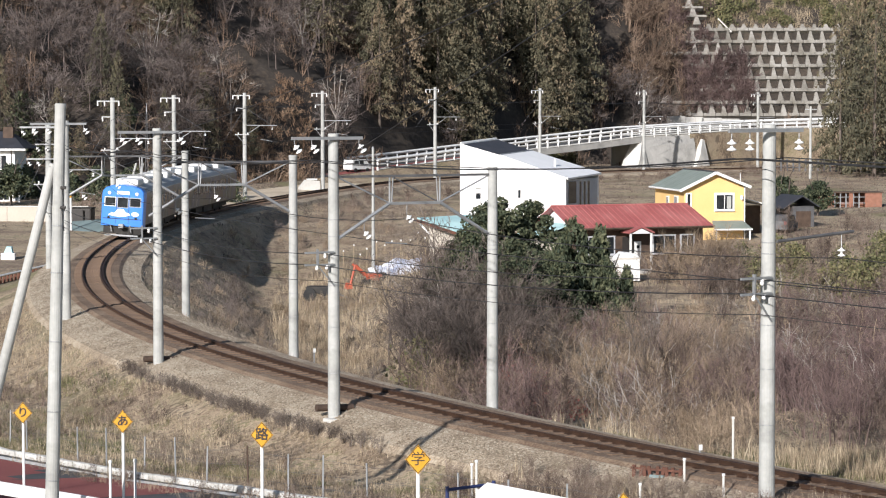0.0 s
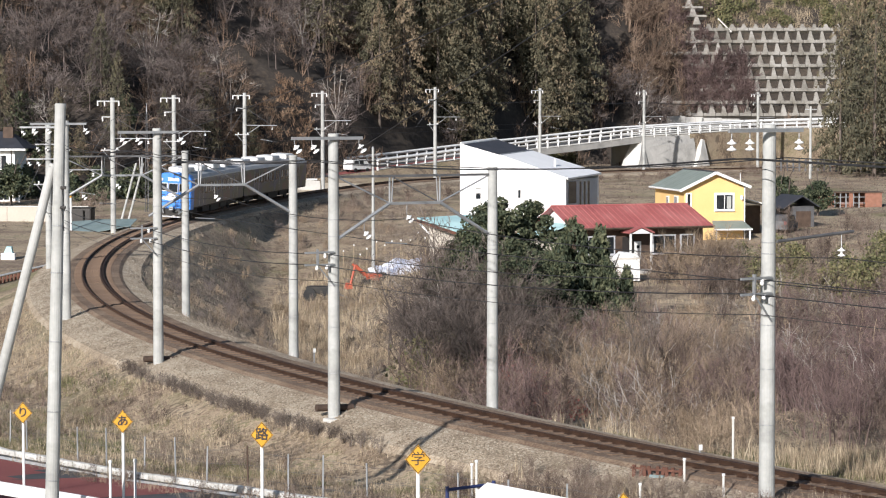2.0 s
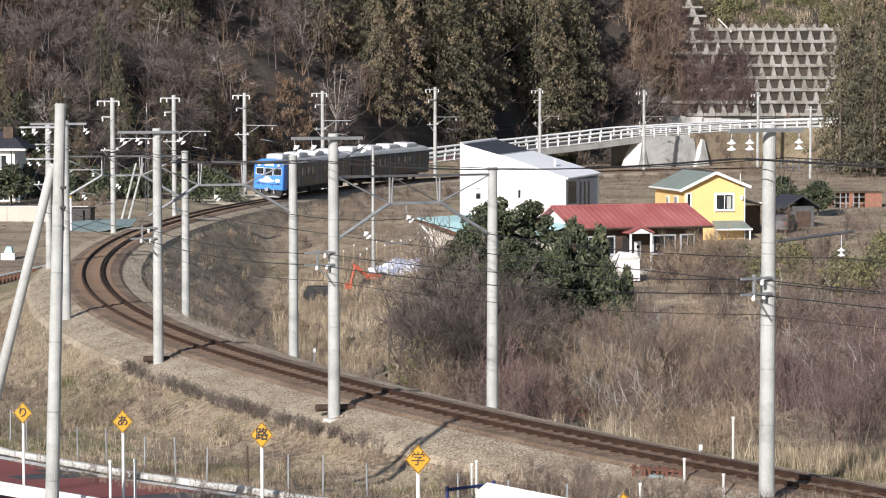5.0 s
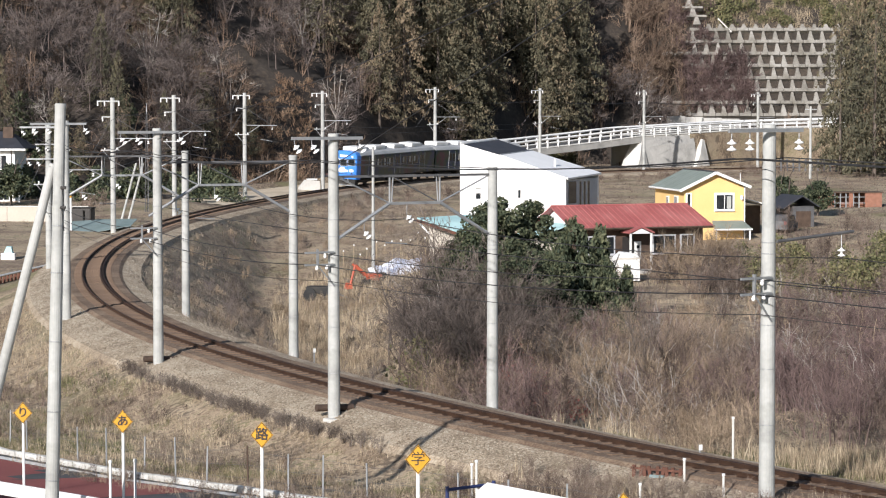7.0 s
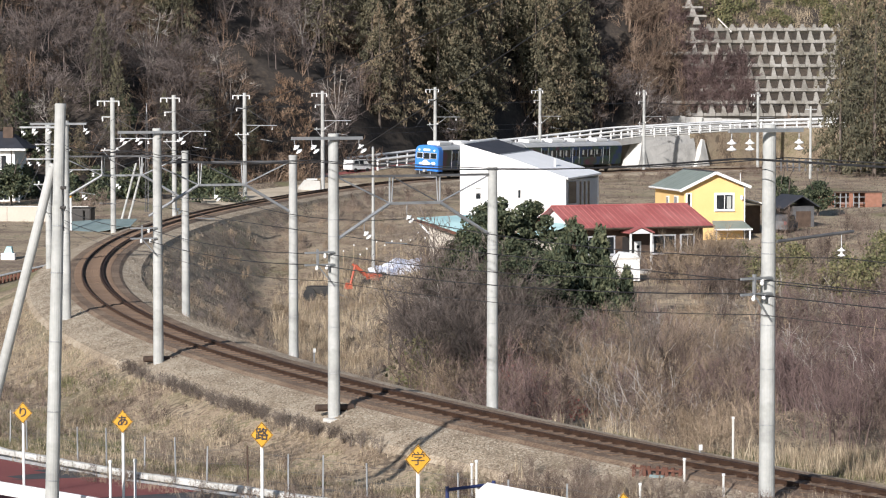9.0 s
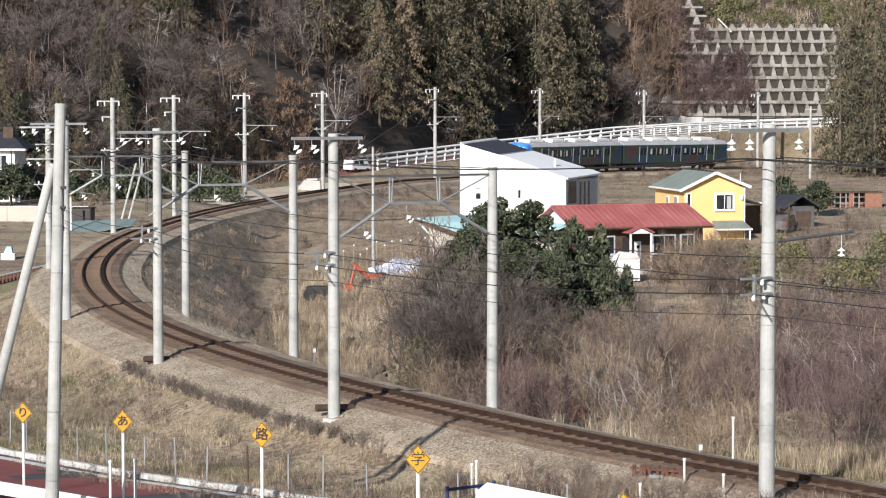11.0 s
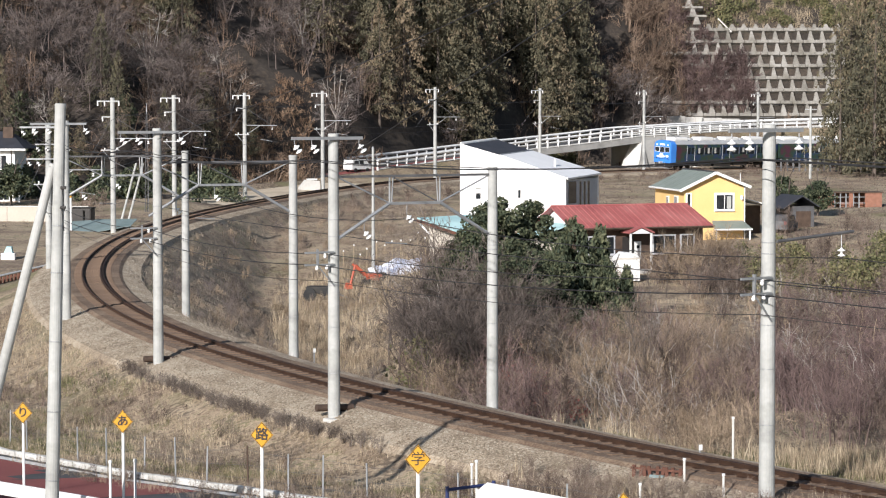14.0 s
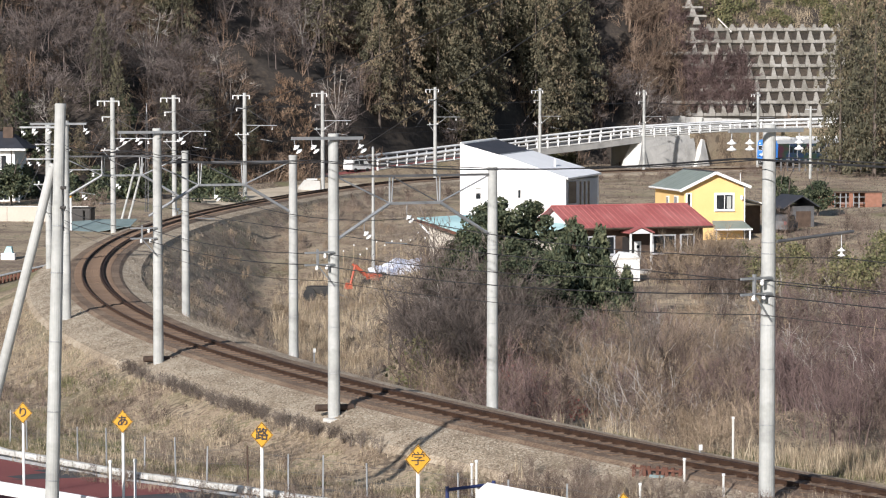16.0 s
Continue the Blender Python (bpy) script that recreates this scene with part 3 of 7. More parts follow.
# ---------------- the train ----------------
def rail_car(front):
    """A 20 m electric car; its origin lies on the rails at mid-length, y points along the train, -y is the cab end."""
    t = thing("train_car", Matrix(), "bright blue cab with dark printed sides, electric train car" if front else "dark printed electric train car with grey roof", "train", "train cars")
    half, w = 9.85, 1.43
    prof = [(-w, 0.95), (-w, 2.9), (-w + 0.04, 3.15), (-w + 0.22, 3.38), (-0.8, 3.53), (0, 3.60), (0.8, 3.53), (w - 0.22, 3.38), (w - 0.04, 3.15), (w, 2.9), (w, 0.95)]
    cab = 1.0 if front else 0.0
    # side walls, up to the cantrail
    lower = [(-w, 0.95), (-w, 2.9), (-w + 0.04, 3.15), (w - 0.04, 3.15), (w, 2.9), (w, 0.95)]
    part("car_body", prism(lower, -half + cab, half), M["train_side"], t, "dark car side printed with faded colours")
    roof = [(-w + 0.03, 3.154), (-w + 0.22, 3.38), (-0.8, 3.53), (0, 3.60), (0.8, 3.53), (w - 0.22, 3.38), (w - 0.03, 3.154)]
    part("roof", prism(roof, -half + cab * 0.9, half), M["train_roof"], t, "light grey ribbed roof")
    if front:
        bm = bmesh.new()
        rings = []
        for y, k in ((-half + 1.0, 1.0), (-half + 0.25, 1.0), (-half + 0.06, 0.985), (-half, 0.94)):
            rings.append([bm.verts.new((x * k, y, 2.2 + (z - 2.2) * (k * 0.5 + 0.5))) for x, z in [(x * 1.003, z if z > 1 else 0.80) for x, z in prof]])
        for a, b in zip(rings, rings[1:]):
            for i in range(len(prof)):
                j = (i + 1) % len(prof)
                bm.faces.new((a[i], a[j], b[j], b[i]))
        bm.faces.new(rings[0]), bm.faces.new(rings[-1][::-1])
        face = part("cab_front", bm, M["train_blue"], t, "bright blue cab front")
        y = -half - 0.012
        for x0, x1, z0, z1 in ((-1.18, -0.50, 2.18, 2.72), (-0.33, 0.33, 2.10, 2.72), (0.50, 1.18, 2.18, 2.72)):
            part("windscreen", a_box(x0, x1, y - 0.01, y + 0.05, z0, z1), M["glass"], face, "dark cab window")
            part("window_rubber", a_box(x0 - 0.05, x1 + 0.05, y, y + 0.05, z0 - 0.05, z1 + 0.05), M["white_paint" if x0 < -1 else "train_roof"], face)
        part("destination_sign", a_box(-0.42, 0.42, y - 0.005, y + 0.05, 2.95, 3.18), M["white_paint"], face)
        for x in (-0.92, 0.92):
            part("headlight", turned(bmesh.new(), [(0.12, 0), (0.12, 0.05), (0.08, 0.07)], n=12), M["lamp_glass"], face).matrix_basis = pose(x, y + 0.03, 3.02, 90)
            part("tail_light", turned(bmesh.new(), [(0.09, 0), (0.09, 0.04), (0.06, 0.06)], n=12), M["underframe"], face).matrix_basis = pose(x, y + 0.03, 1.38, 90)
        # white mountain-like patch and oval on the front, plain shapes
        patch = [(-0.95, 1.55), (-0.75, 1.72), (-0.55, 1.7), (-0.3, 1.98), (0.05, 1.98), (0.25, 1.74), (0.42, 1.72), (0.55, 1.58), (0.3, 1.5), (-0.2, 1.44), (-0.7, 1.5)]
        part("white_emblem", prism(patch, y - 0.008, y + 0.03), M["white_paint"], face, "white patch shaped like a snowy peak")
        part("white_emblem", turned(bmesh.new(), [(0.26, 0), (0.26, 0.03), (0.24, 0.035)], n=14), M["white_paint"], face).matrix_basis = pose(0.86, y + 0.02, 1.66, 90) @ Matrix.Diagonal((1, 0.6, 1, 1))
        part("lower_stripe", a_box(-1.3, 1.3, y - 0.004, y + 0.03, 1.29, 1.34), M["navy"], face)
        for x in (-0.42, 0.42):
            part("door_seam", a_box(x - 0.012, x + 0.012, y - 0.004, y + 0.03, 1.0, 2.9), M["navy"], face)
        part("snow_plough", prism([(-1.15, 0.16), (-1.1, 0.26), (1.1, 0.26), (1.15, 0.16)], -half - 0.1, -half + 0.2), M["steel"], t)
        part("pilot", a_box(-1.25, 1.25, -half + 0.15, -half + 0.6, 0.3, 0.95), M["underframe"], t)
        part("coupler", a_box(-0.16, 0.16, -half - 0.45, -half + 0.4, 0.72, 0.98, 0.03), M["train_roof"], t)
        for x in (-0.75, 0.55):
            part("air_hose", a_rod((x, -half - 0.08, 0.9), (x + 0.1, -half - 0.1, 0.45), 0.04), M["steel"], t)
    # windows and doors along both sides
    for sx in (-1, 1):
        for k in range(3):
            yd = -half + 3.6 + k * 6.4
            part("side_door", a_box(sx * w - 0.02, sx * w + 0.012, yd - 0.65, yd + 0.65, 1.08, 2.95), M["train_side"], t)
            for q in (-0.32, 0.32):
                part("door_window", a_box(sx * w - 0.02, sx * w + 0.02, yd + q - 0.22, yd + q + 0.22, 1.95, 2.72), M["glass"], t)
            for e in (-0.70, 0.68):
                part("door_post", a_box(sx * w - 0.02, sx * w + 0.022, yd + e, yd + e + 0.07, 1.05, 2.98), M["train_roof"], t)
        for k in range(2):
            for q in range(3):
                yw = -half + 5.35 + k * 6.4 + q * 1.45
                part("side_window", a_box(sx * w - 0.02, sx * w + 0.016, yw - 0.58, yw + 0.58, 1.88, 2.72), M["glass"], t)
                part("window_frame", a_box(sx * w - 0.02, sx * w + 0.02, yw + 0.62, yw + 0.70, 1.86, 2.74), M["steel"], t)
                # no blind here: a pale strip painted for light in the glass
                part("window_blind", a_box(sx * w - 0.02, sx * w + 0.019, yw - 0.42 + 0.25 * (q % 2), yw - 0.08 + 0.25 * (q % 2), 2.0 + 0.12 * k, 2.68), M["curtain"], t, "pale strip painted for light in the window")
        part("gutter", a_box(sx * (w - 0.02) - 0.03, sx * (w - 0.02) + 0.03, -half + cab, half, 3.1, 3.16), M["train_roof"], t)
    # roof coolers and a folded current collector
    for k in range(4):
        y = -half + 2.5 + k * 4.6
        part("roof_cooler", a_box(-0.78, 0.78, y - 1.25, y + 1.25, 3.5, 3.95, 0.14), M["white_paint"], t, "white roof cooling unit")
    for k in range(4):
        y = -half + 4.8 + k * 4.6
        part("roof_vent", a_box(-0.35, 0.35, y - 0.3, y + 0.3, 3.5, 3.8, 0.06), M["train_roof"], t)
    # running gear
    for y in (-6.9, 6.9):
        bogie = part("bogie", a_box(-1.0, 1.0, y - 1.35, y + 1.35, 0.42, 0.72, 0.05), M["underframe"], t)
        for q in (-1.05, 1.05):
            for x in (-0.56, 0.56):
                part("wheel", turned(bmesh.new(), [(0.41, -0.06), (0.43, -0.03), (0.43, 0.06), (0.2, 0.07)], n=20), M["underframe"], bogie).matrix_basis = pose(x, y + q, 0.43, 0, 90)
    for y0, y1, z in ((-4.6, -2.2, 0.38), (-1.6, 1.4, 0.32), (2.0, 4.4, 0.42)):
        part("underfloor_case", a_box(-1.2, 1.2, y0, y1, z, 0.95, 0.04), M["underframe"], t)
    part("sole_bar", a_box(-w + 0.03, w - 0.03, -half + 0.3, half, 0.86, 0.97), M["underframe"], t)
    part("gangway", a_box(-0.55, 0.55, half - 0.05, half + 0.28, 1.0, 3.0), M["underframe"], t)
    return t


CARS = [rail_car(True), rail_car(False)]


def car_pose(l):
    """A car whose middle stands l metres along, on its two bogies."""
    a, b = track(l - 6.9), track(l + 6.9)
    d = b - a
    cant = 3.5      # the outer rail lies higher in the bend
    return pose(*((a + b) / 2), math.degrees(math.atan2(d.z, math.hypot(d.x, d.y))), cant, -math.degrees(math.atan2(d.x, d.y)))


def motions():
    for k, car in enumerate(CARS):
        rows = []
        for i in range(33):
            t = i * 0.5
            l = 127.6 + 11.56 * t - 0.070 * t * t      # the cab front along the track
            rows.append((t, car_pose(l + 9.9 + 20.2 * k)))
        walk(car, rows)



# ---------------- road in the foreground ----------------
KERB = [(20, 32), (8, 48.3), (2.4, 56), (-6, 67.5), (-14.4, 79), (-20.5, 92), (-25.5, 110), (-28, 130), (-28.5, 148), (-31, 168), (-38, 186)]
KSEG = np.concatenate([[0], np.cumsum([math.dist(a, b) for a, b in zip(KERB, KERB[1:])])])


def kerb(s, off=0.0):
    """A place s metres along the kerb, off metres towards the railway, with the level of the land there."""
    k = lambda q: Vector((float(np.interp(q, KSEG, [p[0] for p in KERB])), float(np.interp(q, KSEG, [p[1] for p in KERB]))))
    p, d = k(s), (k(s + 1.5) - k(s - 1.5)).normalized()
    q = p + Vector((d.y, -d.x)) * off
    return Vector((q.x, q.y, float(np.interp(q.y, [20, 54, 60, 67, 72, 80, 100, 130, 143, 165, 190], [1.0, 0.0, -0.35, -0.8, -1.15, -1.5, -1.7, -1.0, -0.6, 0.3, 0.8]))))


def strip(name, o0, o1, up, s0, s1, mat, label, category, drop=0.0):
    v, f = [], []
    ss = np.arange(s0, s1 + 0.5, 1.0)
    for q in ss:
        for o, u in ((o0, up - drop), (o0, up), (o1, up), (o1, up - drop)):
            v.append(kerb(q, o) + Vector((0, 0, u)))
    for i in range(len(ss) - 1):
        for k in range(3):
            a = i * 4 + k
            f.append((a, a + 1, a + 5, a + 4))
    return tagged(mesh_object(name, v, f, mat), label, category, kind="structure")


strip("road", -6.4, -0.2, 0.10, 0, 185, M["asphalt"], "grey asphalt road running below the railway bank", "road", 0.3)
strip("red_road_coating", -6.2, -0.92, 0.105, 44, 120, M["red_asphalt"], "red-brown anti-skid coating on the road", "road coating", 0.003)
strip("edge_line", -0.88, -0.50, 0.106, 10, 180, M["road_white"], "worn white edge line on the road", "road marking", 0.003)
strip("edge_line_near", -5.35, -5.2, 0.112, 10, 180, M["road_white"], "worn white edge line on the road", "road marking", 0.003)
kerb_line = thing("kerb", Matrix(), "row of pale concrete kerb stones along the road", "kerb", kind="structure")
stone = None
for i in range(95):
    a, b = kerb(22 + i * 0.8), kerb(22.8 + i * 0.8)
    d = b - a
    m = pose(*((a + b) / 2 + Vector((0, 0, 0.0))), 0, math.degrees(-math.atan2(d.z, math.hypot(d.x, d.y))), math.degrees(math.atan2(d.y, d.x))) @ Matrix.Translation((0, 0.02 * math.sin(i * 2.3), 0.006 * math.sin(i * 5.1)))
    if stone is None:
        stone = part("kerb_stone", a_box(-0.37, 0.37, -0.10, 0.10, -0.25, 0.25, 0.025), M["kerb_white"], kerb_line)
        stone.matrix_basis = m
    else:
        again(stone, m)

# guard rail along the near edge
rail_g = thing("guard_rail", Matrix(), "white painted steel guard rail beside the road", "guard rail")
for i in range(7):
    q = 38 + i * 4
    a, b = kerb(q, -6.9), kerb(q + 3.98, -6.9)
    d = (b - a)
    m = pose(*a, 0, math.degrees(-math.atan2(d.z, math.hypot(d.x, d.y))), math.degrees(math.atan2(d.y, d.x)))
    ln = d.length
    part("beam", a_box(0, ln, -0.045, 0.045, 0.34, 0.69, 0.03), M["white_paint"], rail_g).matrix_basis = m
    part("post", a_rod((0.2, 0.09, -0.2), (0.2, 0.09, 0.68), 0.057), M["white_paint"], rail_g).matrix_basis = m


# ---------------- school-route signs ----------------
def glyph_sign(at, text, turn=0):
    s = thing("diamond_sign", pose(*at, 0, 0, turn), "yellow diamond warning sign with a black character on a white post", "road sign", "yellow diamond signs")
    part("post", a_rod((0, 0, -0.3), (0, 0, 2.75), 0.038, n=10), M["white_paint"], s, "white round post")
    r = 0.30
    plate = part("plate", prism([(0, 2.62 - r), (r * 0.86, 2.62), (0, 2.62 + r), (-r * 0.86, 2.62)], -0.062, -0.05), M["sign_yellow"], s, "yellow diamond plate")
    rim = bmesh.new()
    c = [(0, 2.62 - r * 0.93), (r * 0.8, 2.62), (0, 2.62 + r * 0.93), (-r * 0.8, 2.62)]
    for a, b in zip(c, c[1:] + c[:1]):
        rod(rim, (a[0], -0.062, a[1]), (b[0], -0.062, b[1]), 0.007, n=4)
    part("border", rim, M["black_paint"], plate, "thin black border")
    cu = bpy.data.curves.new("glyph", "FONT")
    cu.body, cu.size, cu.align_x, cu.align_y, cu.extrude, cu.offset = text, 0.30, "CENTER", "CENTER", 0.003, (0.0 if text == "学" else 0.006)
    tmp = new("glyph", cu)
    me = bpy.data.meshes.new_from_object(tmp.evaluated_get(bpy.context.evaluated_depsgraph_get()))
    bpy.data.objects.remove(tmp)
    g = new("character", me)
    me.materials.clear()
    me.materials.append(M["black_paint"])
    g.parent = plate
    g.matrix_basis = pose(0, -0.072, 2.62, 90)
    g["label"] = "black character"
    for z in (2.45, 2.78):
        part("clamp", a_box(-0.06, 0.06, -0.05, 0.045, z - 0.02, z + 0.02), M["steel"], s)
    return s


for x, y, z, ch in ((-11.5, 66.2, -1.02, "り"), (-8.12, 61.3, -0.62, "あ"), (-4.1, 54.7, -0.06, "路"), (-0.5, 48.4, 0.30, "学"), (3.25, 43.5, 0.12, "通")):
    glyph_sign((x, y, z), ch)
for x, y, h in ((-8.55, 62.0, 1.55), (-7.9, 61.9, 1.6)):
    d = thing("delineator_post", pose(x, y, -0.7), "slim white roadside marker post", "marker post", "marker posts")
    part("post", a_rod((0, 0, -0.2), (0, 0, h), 0.035), M["white_paint"], d)
    part("cap", turned(bmesh.new(), [(0.045, h - 0.02), (0.045, h + 0.03), (0.02, h + 0.06)]), M["white_paint"], d)

rf = thing("red_slat_fence", Matrix(), "dark red slatted fence with a white top rail", "fence")
for i in range(22):
    q = Vector((-27.2, 139.5, -1.25)).lerp(Vector((-24.5, 150.5, -0.45)), i / 21)
    h = 1.02 - 0.5 * i / 21
    part("slat", a_box(q.x - 0.16, q.x + 0.02, q.y - 0.03, q.y + 0.03, q.z - 0.5, q.z + h), M["rust"], rf)
part("top_rail", tube(bmesh.new(), [(-27.2, 139.45, -0.18), (-24.5, 150.45, 0.12)], 0.07, 4), M["white_paint"], rf, "white top rail")

# wire fence at the foot of the bank
fence = thing("wire_fence", Matrix(), "rusty wire fence on thin weathered posts below the bank", "fence")
tops = []
for i in range(40):
    q = kerb(8 + i * 2.05, 1.15 + 0.12 * math.sin(i * 1.9))
    lean = 0.035 * math.sin(i * 3.7)
    t = q + Vector((lean, 0, 1.18 + 0.07 * math.sin(i * 2.9)))
    part("fence_post", a_rod(q - Vector((0, 0, 0.35)), t, 0.03, 0.026, 7), M["steel" if i % 9 else "dark_wood"], fence)
    tops.append((q, t))
for k in (0.25, 0.55, 0.9):
    part("strand", tube(bmesh.new(), [a.lerp(b, k) for a, b in tops], 0.005, 3), M["steel_dark"], fence)

# ---------------- utility pole with its strut, beside the road ----------------
up = thing("utility_pole", pose(-9.03, 55.5, -0.1, 0, 1.75, 0), "tall pale concrete utility pole leaning slightly beside the road", "pole")
shaft(up, 10.15, 0.165, 0.125)
for z in (7.75, 8.2):
    part("junction_box", a_box(0.06, 0.19, -0.16, -0.08, z, z + 0.07, 0.015), M["black_paint"], up)
    part("service_wire", a_rod((0.1, -0.12, z), (0.16, -0.1, z - 0.5), 0.012, n=5), M["wire"], up)
st = thing("strut_pole", pose(-8.95, 55.7, 8.6), "leaning concrete strut propping the utility pole", "strut")
part("shaft", a_rod((0, 0, 0), (-2.32, 0.2, -8.9), 0.105, 0.135, 16), M["concrete_pole"], st)
part("cap", a_rod((0.02, 0, 0.07), (0, 0, 0), 0.08, 0.108, 16), M["concrete_pole"], st)


# ---------------- houses ----------------
def window_unit(parent, x, z, w, h, y=0.0, frame_mat="white_paint", panes=2):
    """A framed window on a wall that faces -y."""
    win = part("window", a_box(x - w / 2 - 0.09, x + w / 2 + 0.09, y - 0.09, y + 0.05, z - 0.11, z + h + 0.09), M[frame_mat], parent, "framed window")
    for k in range(panes):
        x0 = x - w / 2 + k * w / panes
        part("pane", a_box(x0 + 0.03, x0 + w / panes - 0.03, y - 0.10, y - 0.04, z, z + h), M["glass"], win, "dark glass pane")
    part("sill", a_box(x - w / 2 - 0.14, x + w / 2 + 0.14, y - 0.17, y, z - 0.16, z - 0.10), M[frame_mat], win)
    return win


def solid(name, verts, faces, mat, parent, label=""):
    bm = bmesh.new()
    vs = [bm.verts.new(v) for v in verts]
    for f in faces:
        bm.faces.new([vs[i] for i in f])
    return part(name, bm, mat, parent, label)


def slab(name, quad, t, mat, parent, label=""):
    """A thin sheet of thickness t over the given corners."""
    n = len(quad)
    v = [Vector(q) for q in quad] + [Vector(q) - Vector((0, 0, t)) for q in quad]
    f = [tuple(range(n)), tuple(range(2 * n - 1, n - 1, -1))] + [(k, k + n, (k + 1) % n + n, (k + 1) % n) for k in range(n)]
    return solid(name, v, f, mat, parent, label)


# shelter roof at the road's near edge
sh = thing("bus_shelter", pose(0.75, 50.2, 0.06, 0, 0, -52), "small shelter with white flat roof and navy posts", "shelter")
slab("roof", [(0.15, -0.16, 1.98), (4.2, -0.16, 1.98), (4.2, 0.1, 2.12), (0.15, 0.1, 2.12)], 0.05, M["white_paint"], sh, "white sheet roof")
part("fascia", a_box(0.15, 4.2, -0.2, -0.16, 1.72, 2.0), M["white_paint"], sh)
for x in (-0.28, 3.9):
    for y in (-0.62, 0.62):
        part("post", a_rod((x, y, -0.3), (x, y, 2.05), 0.04), M["navy"], sh, "navy blue post")
for z in (1.98, 1.55):
    part("crossbar", a_rod((-0.28, -0.62, z), (-0.28, 0.62, z), 0.035), M["navy"], sh)

# white two-storey house with a folded dark roof
wh = thing("white_house", pose(1.5, 214.1, -0.4, 0, 0, -24.4), "bright white two-storey house with a folded roof, half dark slate", "house")
b0, WW, WD = -1.0, 10.0, 8.0
za, zb, zf, zg, zc, zd = 7.05, 7.35, 6.05, 6.3, 4.1, 4.4      # wall tops: near corner, far corner, fold near and far, low side near and far
fx = 3.9
front = [(0, b0), (WW, b0), (WW, zc), (fx, zf), (0, za)]
solid("front_wall", [(x, 0, z) for x, z in front] + [(x, 0.25, z) for x, z in front],
      [(0, 1, 2, 3, 4), (9, 8, 7, 6, 5), (0, 4, 9, 5), (1, 6, 7, 2), (2, 7, 8, 3), (3, 8, 9, 4), (0, 5, 6, 1)], M["white_stucco"], wh)
solid("side_wall", [(0, 0.25, b0), (0, WD, b0), (0, WD, zb), (0, 0.25, za), (0.25, 0.25, b0), (0.25, WD, b0), (0.25, WD, zb), (0.25, 0.25, za)],
      [(0, 1, 2, 3), (7, 6, 5, 4), (0, 3, 7, 4), (1, 5, 6, 2), (0, 4, 5, 1), (3, 2, 6, 7)], M["white_stucco"], wh)
part("back_wall", a_box(0.25, WW, WD - 0.25, WD, b0, zd - 0.15), M["white_stucco"], wh)
# this end faces away from the sun; its shade is in the grey
shade_wall = part("end_wall", a_box(WW - 0.25, WW - 0.02, 0.25, WD - 0.25, b0, zc - 0.12), M["grey_wall"], wh, "boarded end wall, grey in colour for its shade")
part("large_window", a_box(WW - 0.04, WW + 0.02, 0.7, 2.5, 1.9, 3.8), M["glass"], shade_wall, "wide dark window")
for y in (3.5, 4.5, 5.5):
    part("slit_window", a_box(WW - 0.04, WW + 0.02, y - 0.22, y + 0.22, 1.3, 3.75), M["glass"], shade_wall, "tall narrow dark window")
    part("slit_frame", a_box(WW - 0.05, WW + 0.008, y - 0.30, y + 0.30, 1.22, 3.83), M["concrete_light"], shade_wall)
slab("roof", [(0.26, 0.02, za - 0.05), (fx, 0.02, zf + 0.02), (fx - 0.3, WD, zg), (0.26, WD, zb - 0.06)], 0.12, M["dark_roof"], wh, "dark slate roof slope")
slab("roof", [(fx, -0.12, zf + 0.05), (WW + 0.25, -0.12, zc + 0.04), (WW + 0.25, WD + 0.1, zd), (fx - 0.3, WD + 0.1, zg + 0.03)], 0.14, M["pale_metal"], wh, "pale metal roof slope")
part("parapet", a_rod((0.05, 0.0, za + 0.05), (0.05, WD, zb + 0.06), 0.09, n=4), M["white_paint"], wh)
part("ridge_flashing", a_rod((fx, -0.1, zf + 0.08), (fx - 0.3, WD, zg + 0.06), 0.05, n=4), M["steel"], wh)
window_unit(wh, 1.8, 2.2, 0.50, 0.95, 0.0, panes=1)
part("blind", a_box(1.58, 2.02, -0.115, -0.09, 2.7, 3.1), M["concrete_light"], wh, "pale blind in the window")
window_unit(wh, 5.7, 2.35, 0.28, 0.7, 0.0, panes=1)
part("vent_hood", a_box(6.6, 6.85, -0.1, 0.0, 3.0, 3.2, 0.02), M["white_paint"], wh)
part("flue", a_rod((7.6, 3.5, 4.6), (7.6, 3.5, 5.7), 0.10), M["white_paint"], wh, "white roof flue")

# low house with the red ribbed roof
rh = thing("red_roof_house", pose(8.95, 168.0, -1.6, 0, 0, 24), "single-storey house with faded red ribbed metal roof", "house")
L = 11.3
# dark brown chosen to put the deep eaves' shade into the wall colour
body = part("wall", a_box(0.5, L - 0.5, 0.7, 6.0, -0.5, 3.05), M["dark_wood"], rh, "wall in dark brown for the shade under the eaves")
EV, HIP = 3.08, 0.25      # eave height, hip run
rise, run = 1.42, 3.35
slab("roof", [(0, 0, EV), (L, 0, EV), (L - HIP, run, EV + rise), (0, run, EV + rise)], 0.10, M["red_roof"], rh, "faded red metal roof")
slab("roof", [(0, 6.7, EV), (0, run, EV + rise), (L - HIP, run, EV + rise), (L, 6.7, EV)], 0.10, M["red_roof"], rh, "faded red metal roof")
slab("roof_hip", [(L, 0, EV), (L, 6.7, EV), (L - HIP, run, EV + rise - 0.01)], 0.10, M["red_roof"], rh)
